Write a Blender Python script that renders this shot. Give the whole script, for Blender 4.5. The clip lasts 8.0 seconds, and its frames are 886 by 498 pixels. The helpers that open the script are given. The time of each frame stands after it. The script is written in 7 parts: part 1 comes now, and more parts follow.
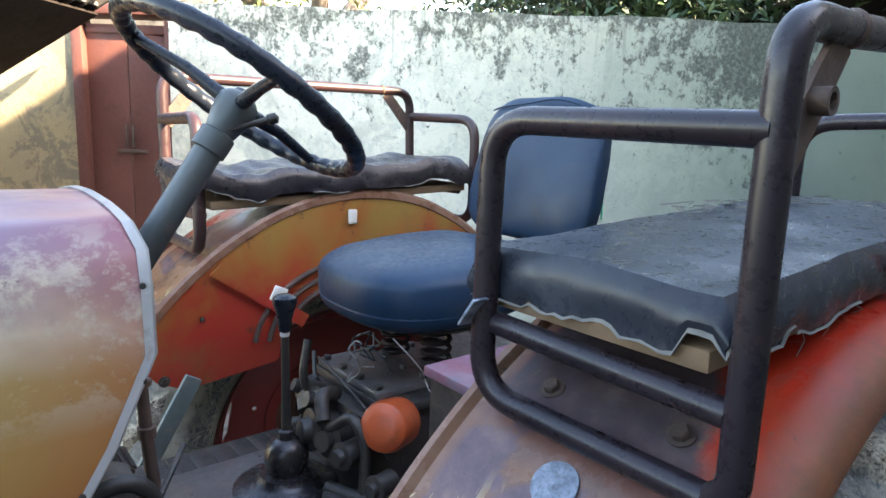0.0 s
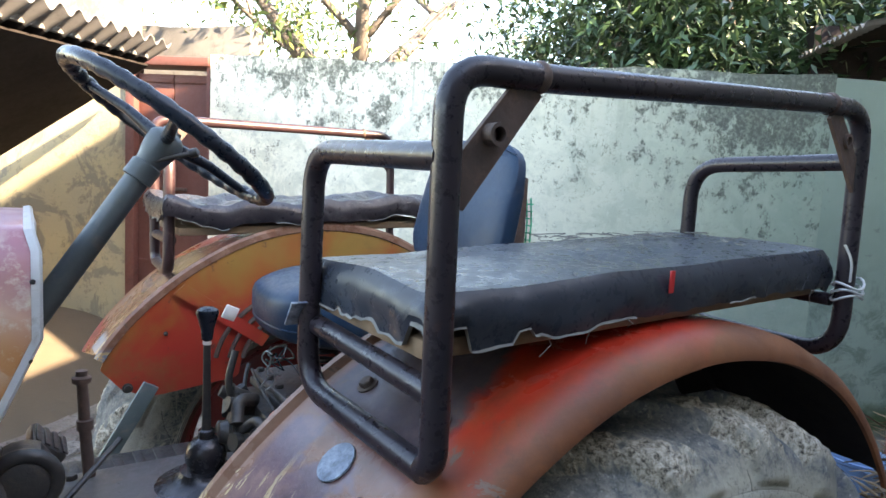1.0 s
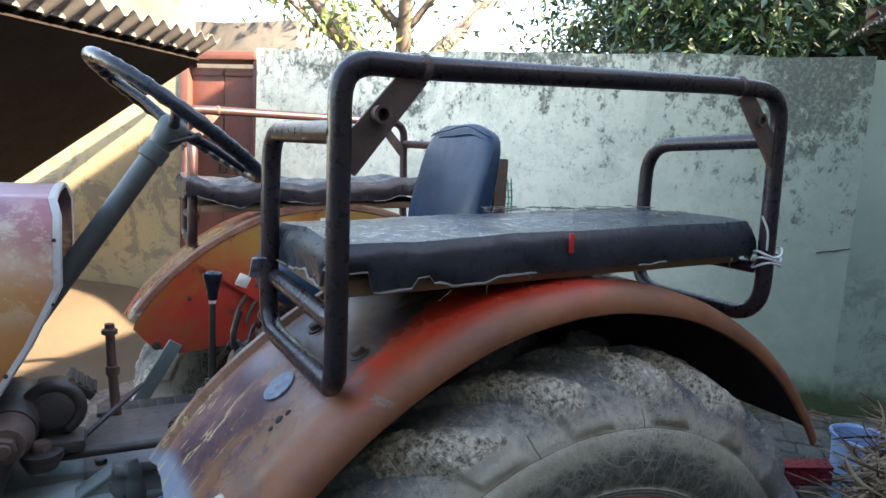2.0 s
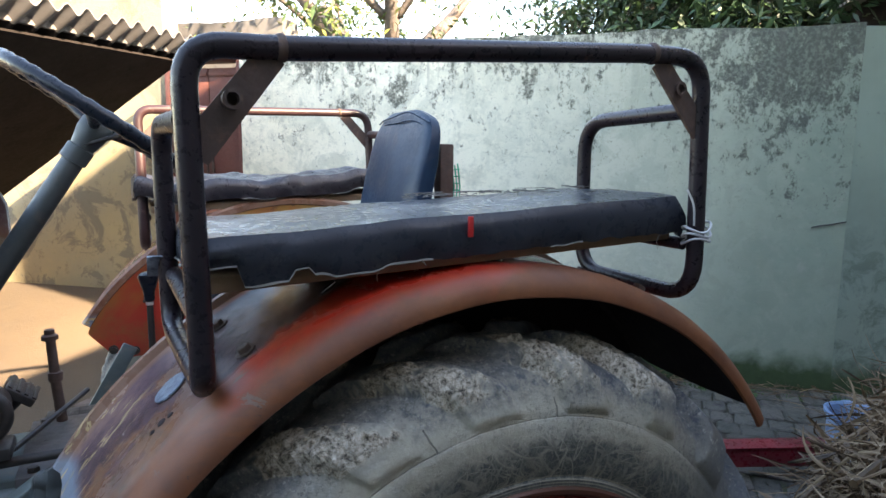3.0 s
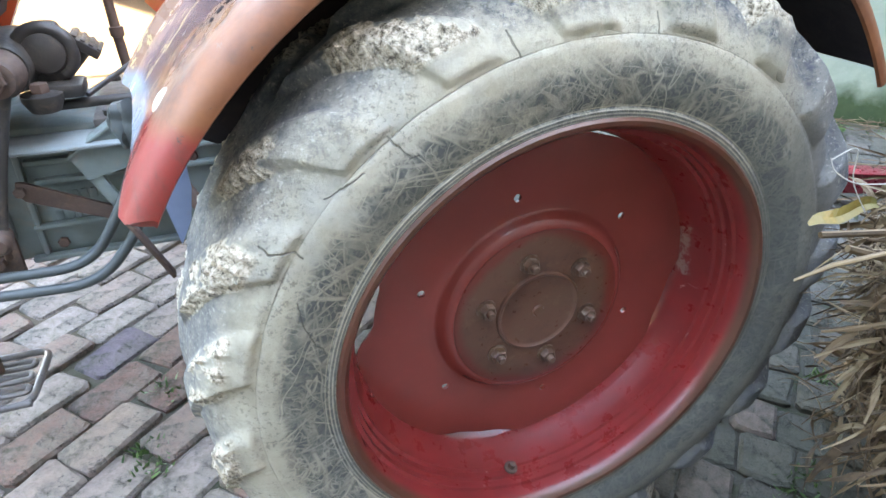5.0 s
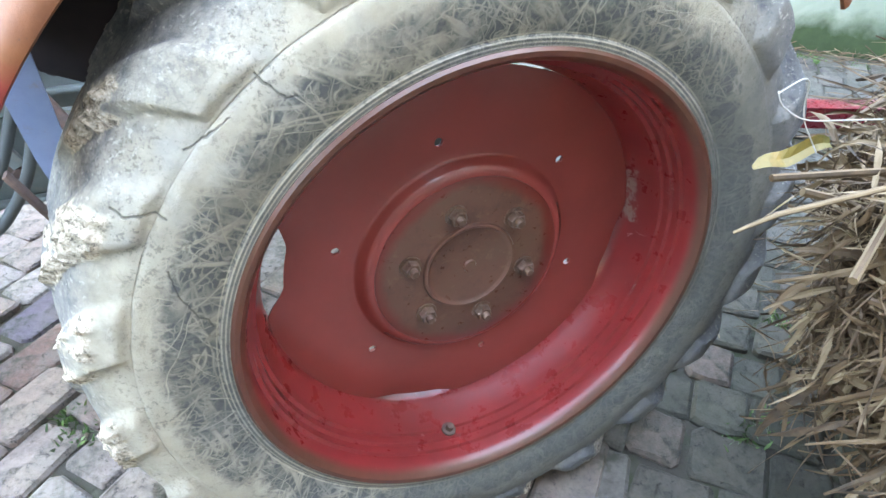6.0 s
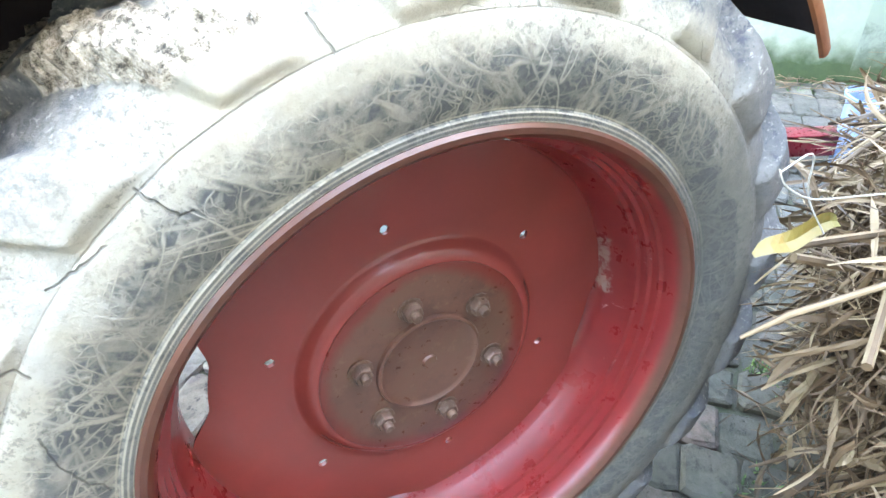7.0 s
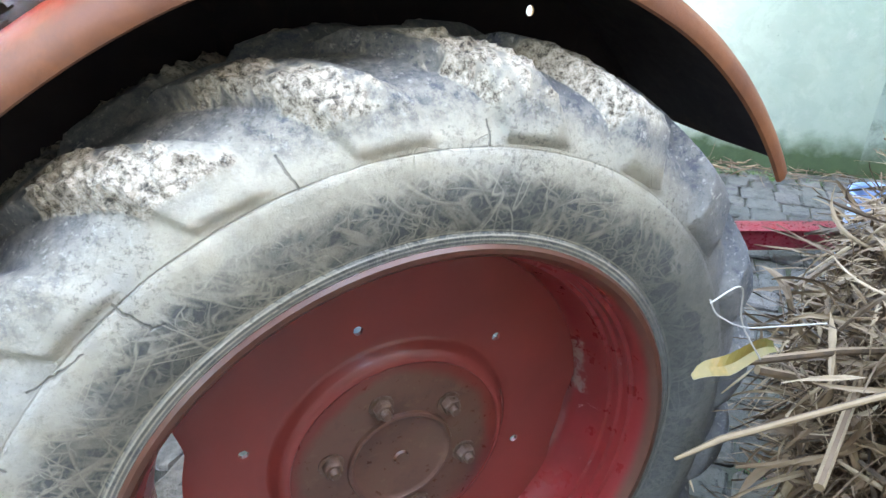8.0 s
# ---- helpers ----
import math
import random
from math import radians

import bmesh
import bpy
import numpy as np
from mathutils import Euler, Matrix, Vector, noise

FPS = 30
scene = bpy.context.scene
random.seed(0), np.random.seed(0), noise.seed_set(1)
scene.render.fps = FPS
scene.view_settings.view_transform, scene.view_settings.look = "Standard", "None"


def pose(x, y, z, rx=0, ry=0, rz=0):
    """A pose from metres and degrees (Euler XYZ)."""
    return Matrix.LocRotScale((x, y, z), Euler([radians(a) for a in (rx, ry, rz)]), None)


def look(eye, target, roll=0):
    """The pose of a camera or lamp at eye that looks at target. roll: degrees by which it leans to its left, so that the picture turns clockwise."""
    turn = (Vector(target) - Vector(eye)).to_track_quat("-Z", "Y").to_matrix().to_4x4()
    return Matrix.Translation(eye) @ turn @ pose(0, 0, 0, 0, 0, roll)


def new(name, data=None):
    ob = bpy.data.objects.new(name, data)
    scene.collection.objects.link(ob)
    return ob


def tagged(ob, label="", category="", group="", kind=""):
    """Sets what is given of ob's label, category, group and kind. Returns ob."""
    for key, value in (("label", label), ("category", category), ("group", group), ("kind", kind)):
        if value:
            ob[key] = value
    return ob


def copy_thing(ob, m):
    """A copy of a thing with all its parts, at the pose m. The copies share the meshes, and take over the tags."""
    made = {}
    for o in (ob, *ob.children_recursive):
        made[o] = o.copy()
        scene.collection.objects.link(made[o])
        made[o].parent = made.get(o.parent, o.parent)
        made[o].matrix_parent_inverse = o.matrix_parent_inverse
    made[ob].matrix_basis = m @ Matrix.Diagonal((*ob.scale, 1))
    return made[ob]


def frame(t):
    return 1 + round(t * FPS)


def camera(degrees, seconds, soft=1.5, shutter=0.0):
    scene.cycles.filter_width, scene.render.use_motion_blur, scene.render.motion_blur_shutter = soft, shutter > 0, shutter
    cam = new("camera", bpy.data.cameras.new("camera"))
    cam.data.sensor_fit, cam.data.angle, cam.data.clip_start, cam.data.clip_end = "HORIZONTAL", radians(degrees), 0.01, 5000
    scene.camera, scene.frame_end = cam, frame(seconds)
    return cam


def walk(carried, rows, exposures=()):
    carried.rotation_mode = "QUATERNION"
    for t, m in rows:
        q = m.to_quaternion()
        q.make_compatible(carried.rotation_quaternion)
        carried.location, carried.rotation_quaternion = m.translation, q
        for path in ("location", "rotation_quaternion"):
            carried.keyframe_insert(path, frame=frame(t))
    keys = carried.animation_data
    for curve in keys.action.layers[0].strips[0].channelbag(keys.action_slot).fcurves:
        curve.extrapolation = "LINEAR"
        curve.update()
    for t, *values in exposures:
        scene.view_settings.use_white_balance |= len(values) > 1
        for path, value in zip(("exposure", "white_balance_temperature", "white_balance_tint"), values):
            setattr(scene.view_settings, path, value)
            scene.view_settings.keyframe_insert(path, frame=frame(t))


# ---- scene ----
cam = camera(70.2, 8.0)
PATH = [
    (0, (-0.931, -0.898, 1.460), (0.319, 0.626, 1.106), 2.3),
    (0.5, (-0.843, -1.043, 1.4515), (0.391, 0.507, 1.161), 4.0),
    (1, (-0.7635, -1.1755, 1.452), (0.348, 0.482, 1.234), 3.3),
    (1.5, (-0.751, -1.298, 1.437), (0.3575, 0.3435, 1.169), 4.4),
    (1.7, (-0.742, -1.361, 1.440), (0.3085, 0.3195, 1.175), 4.1),
    (2.8, (-0.495, -1.433, 1.442), (0.344, 0.363, 1.177), 1.7),
    (3, (-0.507, -1.448, 1.435), (0.4, 0.312, 1.148), 0.5),
    (3.5, (-0.59, -1.483, 1.39), (0.261, 0.263, 0.912), 0.9),
    (4, (-0.638, -1.502, 1.338), (0.145, 0.22, 0.688), 0.1),
    (4.5, (-0.611, -1.462, 1.271), (-0.001, 0.23, 0.397), -0.2),
    (5, (-0.517, -1.421, 1.231), (0.123, 0.177, 0.213), 0.9),
    (5.2, (-0.479, -1.406, 1.221), (0.155, 0.172, 0.168), 0.2),
    (6.3, (-0.377, -1.324, 1.178), (0.327, 0.123, -0.009), 0.8),
    (6.5, (-0.371, -1.28, 1.171), (0.391, 0.163, 0.014), 0.0),
    (7, (-0.312, -1.23, 1.189), (0.477, 0.248, 0.097), -0.2),
    (7.5, (-0.21, -1.221, 1.218), (0.528, 0.333, 0.199), 1.1),
    (8, (-0.263, -1.279, 1.256), (0.513, 0.328, 0.353), 0.7),
]
walk(cam, [(t, look(eye, target, roll)) for t, eye, target, roll in PATH],
     exposures=[(0.0, 3.35, 7550, 15), (1.0, 3.39, 7500, 15), (1.7, 3.18, 7450, 15), (3.0, 3.04, 7500, 16), (3.5, 3.44, 7650, 17), (4.0, 4.32, 7850, 16), (4.5, 4.68, 7900, 16), (5.2, 5.36, 8500, 15), (6.3, 5.7, 8350, 15), (7.0, 6.1, 8400, 15), (7.5, 5.56, 8250, 15), (8.0, 5.33, 8100, 16)])

# ---- world and sun ----
WU = Vector((0.743, -0.669, 0.0))      # along the yard wall
WN = Vector((0.669, 0.743, 0.0))       # into the yard wall
SUN_TRAVEL = (-WU * 1.0 + WN * 0.35 + Vector((0, 0, -0.62))).normalized()
world = bpy.data.worlds.new("yard_sky")
scene.world = world
world.use_nodes = True
wn = world.node_tree
sky = wn.nodes.new("ShaderNodeTexSky")
sky.sky_type = "NISHITA"
sky.sun_disc = False
sky.sun_elevation = math.asin(-SUN_TRAVEL.z)
sky.sun_rotation = math.atan2(-SUN_TRAVEL.x, -SUN_TRAVEL.y)
sky.dust_density = 0.7
sky.air_density = 1.2
wn.links.new(sky.outputs[0], wn.nodes["Background"].inputs[0])
wn.nodes["Background"].inputs[1].default_value = 0.15
sun_data = bpy.data.lights.new("sun", "SUN")
sun_data.energy, sun_data.angle, sun_data.color = 5.0, radians(0.6), (1.0, 0.87, 0.68)
sun = new("sun", sun_data)
sun.matrix_world = look(-SUN_TRAVEL * 20, (0, 0, 0))


# ---- materials ----
class Nodes:
    """A node material with its shader."""

    def __init__(self, name, rough=0.6, metal=0.0):
        self.mat = bpy.data.materials.new(name)
        self.mat.use_nodes = True
        self.tree = self.mat.node_tree
        self.shader = self.tree.nodes["Principled BSDF"]
        self.shader.inputs["Roughness"].default_value = rough
        self.shader.inputs["Metallic"].default_value = metal
        self.coord = self.tree.nodes.new("ShaderNodeTexCoord").outputs["Object"]

    def put(self, socket, value):
        if isinstance(value, bpy.types.NodeSocket):
            self.tree.links.new(value, socket)
        elif isinstance(value, tuple) and len(value) == 3 and socket.type == "RGBA":
            socket.default_value = (*value, 1)
        else:
            socket.default_value = value

    def stretched(self, scale, source=None, shift=(0, 0, 0)):
        n = self.tree.nodes.new("ShaderNodeMapping")
        self.put(n.inputs[0], source or self.coord)
        n.inputs["Scale"].default_value = scale
        n.inputs["Location"].default_value = shift
        return n.outputs[0]

    def turned(self, degrees, scale, shift):
        n = self.tree.nodes.new("ShaderNodeMapping")
        n.inputs["Rotation"].default_value = (0, radians(degrees), 0)
        self.put(n.inputs[0], self.coord)
        return self.stretched(scale, n.outputs[0], shift)

    def vec(self, op, a, b=None):
        n = self.tree.nodes.new("ShaderNodeVectorMath")
        n.operation = op
        self.put(n.inputs[0], a)
        if b is not None:
            self.put(n.inputs["Scale"] if op == "SCALE" else n.inputs[1], b)
        return n.outputs["Value"] if op in ("LENGTH", "DOT_PRODUCT") else n.outputs["Vector"]

    def stroke(self, a, b, w):
        """A thin wavering line on the side of a wheel, from a to b in the x-z plane."""
        flat = self.stretched((1, 0, 1))
        n = self.tree.nodes.new("ShaderNodeTexNoise")
        n.inputs["Scale"].default_value = 45
        self.put(n.inputs["Vector"], self.coord)
        waver = self.vec("SCALE", self.vec("SUBTRACT", n.outputs["Color"], (0.5, 0.5, 0.5)), 0.012)
        p = self.vec("SUBTRACT", self.vec("MULTIPLY", self.vec("ADD", flat, waver), (1.0, 0.0, 1.0)), (a[0], 0.0, a[1]))
        d = (b[0] - a[0], 0.0, b[1] - a[1])
        t = self.span(self.vec("DOT_PRODUCT", p, d), 0.0, d[0] ** 2 + d[2] ** 2)
        gap = self.vec("LENGTH", self.vec("SUBTRACT", p, self.vec("SCALE", self.rgb(d), t)))
        return self.span(gap, w * 0.6, w * 1.5, 1, 0)

    def rgb(self, v):
        n = self.tree.nodes.new("ShaderNodeCombineXYZ")
        for k in range(3):
            n.inputs[k].default_value = v[k]
        return n.outputs[0]

    def noise(self, scale, detail=4.0, rough=0.6, vector=None, distort=0.0):
        n = self.tree.nodes.new("ShaderNodeTexNoise")
        self.put(n.inputs["Vector"], vector or self.coord)
        n.inputs["Scale"].default_value = scale
        n.inputs["Detail"].default_value = detail
        n.inputs["Roughness"].default_value = rough
        n.inputs["Distortion"].default_value = distort
        return n.outputs["Fac"]

    def voronoi(self, scale, feature="DISTANCE_TO_EDGE", vector=None):
        n = self.tree.nodes.new("ShaderNodeTexVoronoi")
        n.feature = feature
        self.put(n.inputs["Vector"], vector or self.coord)
        n.inputs["Scale"].default_value = scale
        return n.outputs["Distance"]

    def ramp(self, value, stops):
        n = self.tree.nodes.new("ShaderNodeValToRGB")
        self.put(n.inputs[0], value)
        e = n.color_ramp.elements
        while len(e) < len(stops):
            e.new(0.5)
        for el, (p, c) in zip(e, stops):
            el.position = p
            el.color = (*c, 1) if isinstance(c, tuple) else (c, c, c, 1)
        return n.outputs[0]

    def span(self, value, a, b, c=0.0, d=1.0):
        n = self.tree.nodes.new("ShaderNodeMapRange")
        self.put(n.inputs[0], value)
        for k, v in zip((1, 2, 3, 4), (a, b, c, d)):
            n.inputs[k].default_value = v
        return n.outputs[0]

    def math(self, op, a, b=0.0):
        n = self.tree.nodes.new("ShaderNodeMath")
        n.operation = op
        self.put(n.inputs[0], a)
        self.put(n.inputs[1], b)
        return n.outputs[0]

    def mix(self, fac, a, b):
        n = self.tree.nodes.new("ShaderNodeMix")
        n.data_type = "RGBA"
        self.put(n.inputs["Factor"], fac)
        self.put(n.inputs["A"], a)
        self.put(n.inputs["B"], b)
        return n.outputs["Result"]

    def axis(self, which, source=None):
        n = self.tree.nodes.new("ShaderNodeSeparateXYZ")
        self.put(n.inputs[0], source or self.coord)
        return n.outputs[which]

    def chance(self):
        return self.tree.nodes.new("ShaderNodeObjectInfo").outputs["Random"]

    def island(self):
        return self.tree.nodes.new("ShaderNodeNewGeometry").outputs["Random Per Island"]

    def done(self, color, rough=None, bump=None, strength=0.3, distance=0.004, metal=None):
        self.put(self.shader.inputs["Base Color"], color)
        if rough is not None:
            self.put(self.shader.inputs["Roughness"], rough)
        if metal is not None:
            self.put(self.shader.inputs["Metallic"], metal)
        if bump is not None:
            n = self.tree.nodes.new("ShaderNodeBump")
            n.inputs["Strength"].default_value = strength
            n.inputs["Distance"].default_value = distance
            self.put(n.inputs["Height"], bump)
            self.tree.links.new(n.outputs[0], self.shader.inputs["Normal"])
        return self.mat


def worn(name, base, other, stain, rough=0.5, metal=0.0, big=4.0, fine=40.0, amount=0.5, strength=0.3, distance=0.003):
    """A surface in two close tones with stains of a third, and a fine grain."""
    m = Nodes(name, rough, metal)
    a = m.noise(big, 5, 0.6)
    b = m.noise(fine, 6, 0.7)
    c = m.mix(m.span(a, 0.35, 0.65), base, other)
    c = m.mix(m.math("MULTIPLY", m.span(m.noise(big * 2.3, 8, 0.72, distort=0.6), 0.62 - 0.2 * amount, 0.72), m.span(b, 0.3, 0.6)), c, stain)
    r = m.span(b, 0.3, 0.7, max(rough - 0.12, 0.05), min(rough + 0.15, 1))
    return m.done(c, r, b, strength, distance)


def hood_paint():
    m = Nodes("faded_paint_with_reflection", 0.35)
    wob = m.noise(2.2, 5, 0.6, distort=0.5)
    z = m.math("ADD", m.axis("Z"), m.math("MULTIPLY", m.math("SUBTRACT", wob, 0.5), 0.30))
    t = m.span(z, 0.84, 1.42)
    # height bands: faded paint, with reflections of sky and wall coloured in
    c = m.ramp(t, [(0.0, (0.30, 0.03, 0.015)), (0.30, (0.34, 0.075, 0.022)), (0.46, (0.36, 0.20, 0.055)), (0.62, (0.40, 0.27, 0.10)),
                   (0.72, (0.55, 0.47, 0.34)), (0.79, (0.36, 0.29, 0.26)), (0.87, (0.185, 0.14, 0.18)), (1.0, (0.14, 0.105, 0.15))])
    rear = m.span(m.math("ADD", m.axis("X"), m.math("MULTIPLY", wob, 0.08)), -0.88, -0.70)
    c = m.mix(m.math("MULTIPLY", rear, 0.55), c, (0.32, 0.035, 0.02))
    streak = m.math("MULTIPLY", m.span(m.noise(9, 8, 0.75, distort=0.15), 0.48, 0.56, 0, 0.85), m.math("MULTIPLY", m.span(m.axis("Z"), 1.12, 1.2), m.span(m.axis("Z"), 1.36, 1.29)))
    c = m.mix(streak, c, (0.50, 0.43, 0.33))
    lilac = m.math("MULTIPLY", m.span(m.noise(5, 6, 0.65, vector=m.stretched((1, 1, 1), shift=(5, 5, 5))), 0.45, 0.6, 0, 0.6), m.span(m.axis("Z"), 1.2, 1.3))
    c = m.mix(lilac, c, (0.19, 0.125, 0.18))
    spots = m.span(m.noise(26, 6, 0.7), 0.66, 0.72)
    c = m.mix(spots, c, (0.08, 0.035, 0.02))
    return m.done(c, m.span(m.noise(9, 5), 0.3, 0.7, 0.25, 0.5), m.noise(60, 5, 0.7), 0.12, 0.002)


def fender_paint():
    m = Nodes("sun_faded_orange_paint", 0.4)
    a = m.noise(4.0, 5, 0.6, distort=0.8)
    wob = m.math("MULTIPLY", m.math("SUBTRACT", m.noise(6, 6, 0.7, distort=0.8), 0.5), 0.22)
    # brown-orange towards the outer lip, red on the top, bare purple primer at the front
    c = m.ramp(a, [(0.3, (0.38, 0.018, 0.012)), (0.5, (0.43, 0.031, 0.014)), (0.68, (0.39, 0.078, 0.026))])
    outer = m.math("ABSOLUTE", m.math("SUBTRACT", m.axis("Y"), 0.11))
    lip = m.span(m.math("ADD", m.math("ADD", outer, m.math("MULTIPLY", wob, 0.3)), m.span(m.axis("X"), -0.05, 0.35, 0, 0.1)), 0.770, 0.822)
    lip = m.math("MAXIMUM", lip, m.math("MULTIPLY", m.span(m.axis("X"), -0.33, -0.42), m.span(m.math("ADD", outer, m.math("MULTIPLY", wob, 0.3)), 0.745, 0.775)))
    c = m.mix(lip, c, m.ramp(m.noise(9, 6, 0.65), [(0.35, (0.140, 0.047, 0.021)), (0.6, (0.205, 0.071, 0.027)), (0.75, (0.11, 0.048, 0.026))]))
    reach = m.math("ADD", m.axis("X"), m.math("MULTIPLY", m.math("SUBTRACT", outer, 0.66), 1.9))
    front = m.span(m.math("ADD", reach, wob), -0.16, -0.22)
    deep = m.ramp(m.noise(12, 6, 0.65), [(0.3, (0.045, 0.035, 0.040)), (0.5, (0.080, 0.060, 0.064)), (0.7, (0.13, 0.098, 0.094))])
    pink = m.ramp(m.noise(12, 6, 0.65), [(0.3, (0.07, 0.045, 0.055)), (0.5, (0.14, 0.085, 0.09)), (0.7, (0.26, 0.15, 0.12))])
    primer = m.mix(m.span(m.math("ADD", m.axis("X"), wob), -0.36, -0.46), deep, pink)
    bared = m.math("MULTIPLY", front, m.span(m.math("ADD", outer, m.math("MULTIPLY", wob, 0.2)), 0.765, 0.735))
    bared = m.math("MULTIPLY", bared, m.span(outer, 0.47, 0.50))
    tan = m.math("MULTIPLY", m.span(m.axis("X"), -0.36, -0.44), m.span(m.math("ADD", outer, m.math("MULTIPLY", wob, 0.2)), 0.785, 0.765))
    c = m.mix(tan, c, m.ramp(m.noise(10, 6, 0.65), [(0.35, (0.17, 0.072, 0.040)), (0.55, (0.23, 0.115, 0.066)), (0.7, (0.22, 0.15, 0.11))]))
    patchy = m.span(m.noise(5.5, 6, 0.65, vector=m.stretched((1, 1, 1), shift=(1, 6, 2)), distort=0.6), 0.50, 0.56)
    bared = m.math("MULTIPLY", bared, m.math("MAXIMUM", patchy, m.span(m.axis("X"), -0.46, -0.40)))
    c = m.mix(bared, c, primer)
    c = m.mix(m.span(outer, 0.50, 0.485), c, m.ramp(m.noise(12, 6, 0.65), [(0.35, (0.20, 0.09, 0.055)), (0.6, (0.27, 0.15, 0.10))]))
    nose = m.math("MULTIPLY", m.span(m.axis("X"), -0.40, -0.44), m.span(m.math("ADD", m.axis("Z"), m.math("MULTIPLY", wob, 0.3)), 0.997, 0.970))
    tip = m.math("MULTIPLY", m.span(m.math("ADD", outer, m.math("MULTIPLY", wob, 0.2)), 0.69, 0.71), nose)
    c = m.mix(tip, c, m.mix(m.noise(14, 5), (0.25, 0.018, 0.018), (0.19, 0.035, 0.022)))
    strip = m.math("MULTIPLY", m.span(m.math("ADD", outer, m.math("MULTIPLY", m.math("SUBTRACT", m.axis("Z"), 0.93), 0.35)), 0.70, 0.685), m.math("MULTIPLY", nose, m.span(m.axis("Z"), 0.985, 0.965)))
    c = m.mix(m.math("MULTIPLY", strip, 0.85), c, (0.24, 0.29, 0.34))
    scratch = m.noise(26, 5, 0.7, vector=m.stretched((0.35, 1.6, 0.35), shift=(3, 1, 7)), distort=0.8)
    flake = m.math("MULTIPLY", m.span(scratch, 0.58, 0.60), m.math("MULTIPLY", m.span(m.axis("X"), -0.47, -0.53), m.span(outer, 0.66, 0.60)))
    c = m.mix(flake, c, m.mix(m.noise(40, 3), (0.62, 0.50, 0.30), (0.40, 0.24, 0.09)))
    worn_spot = m.math("MULTIPLY", m.span(m.noise(9, 7, 0.75, vector=m.stretched((1, 1, 1), shift=(8, 2, 5)), distort=1.0), 0.6, 0.63), m.span(m.axis("X"), -0.30, -0.36))
    c = m.mix(worn_spot, c, (0.16, 0.1, 0.07))
    chips = m.span(m.noise(38, 6, 0.75), 0.66, 0.70)
    c = m.mix(chips, c, (0.06, 0.035, 0.03))
    grime = m.math("MULTIPLY", m.span(m.noise(7, 8, 0.75, vector=m.stretched((1, 1, 1), shift=(2, 9, 4)), distort=0.5), 0.5, 0.66, 0, 0.75), m.span(m.noise(30, 6, 0.7), 0.35, 0.6, 0.3, 1))
    c = m.mix(m.math("MULTIPLY", grime, m.span(m.axis("X"), -0.1, -0.3, 0.35, 1)), c, (0.075, 0.045, 0.035))
    gloss = m.math("SUBTRACT", m.span(m.noise(12, 5), 0.3, 0.7, 0.17, 0.36), m.math("MULTIPLY", bared, 0.12))
    dents = m.math("MULTIPLY", m.noise(9, 3, 0.5), 2.0)
    return m.done(c, m.math("ADD", gloss, m.math("ADD", m.math("MULTIPLY", grime, 0.2), m.math("MULTIPLY", lip, 0.3))), m.math("ADD", m.math("ADD", m.noise(70, 6, 0.75), dents), m.math("MULTIPLY", flake, 0.8)), 0.22, 0.003)


def plate_paint():
    m = Nodes("orange_red_plate_paint", 0.42)
    a = m.math("ADD", m.noise(3.0, 4, 0.55, distort=0.6), m.math("MULTIPLY", m.span(m.axis("Z"), 0.85, 1.28), 0.3))
    c = m.ramp(a, [(0.48, (0.38, 0.028, 0.022)), (0.60, (0.37, 0.040, 0.022)), (0.70, (0.35, 0.11, 0.03)), (0.84, (0.32, 0.18, 0.045))])
    spots = m.span(m.noise(16, 7, 0.75), 0.60, 0.66, 0, 0.8)
    c = m.mix(spots, c, (0.1, 0.04, 0.03))
    green = m.span(m.noise(5, 6, 0.65, vector=m.stretched((1, 1, 1), shift=(3, 3, 3))), 0.55, 0.68, 0, 0.55)
    c = m.mix(green, c, (0.2, 0.13, 0.04))
    return m.done(c, m.span(m.noise(9, 5), 0.3, 0.7, 0.3, 0.55), m.noise(60, 5, 0.7), 0.12, 0.002)


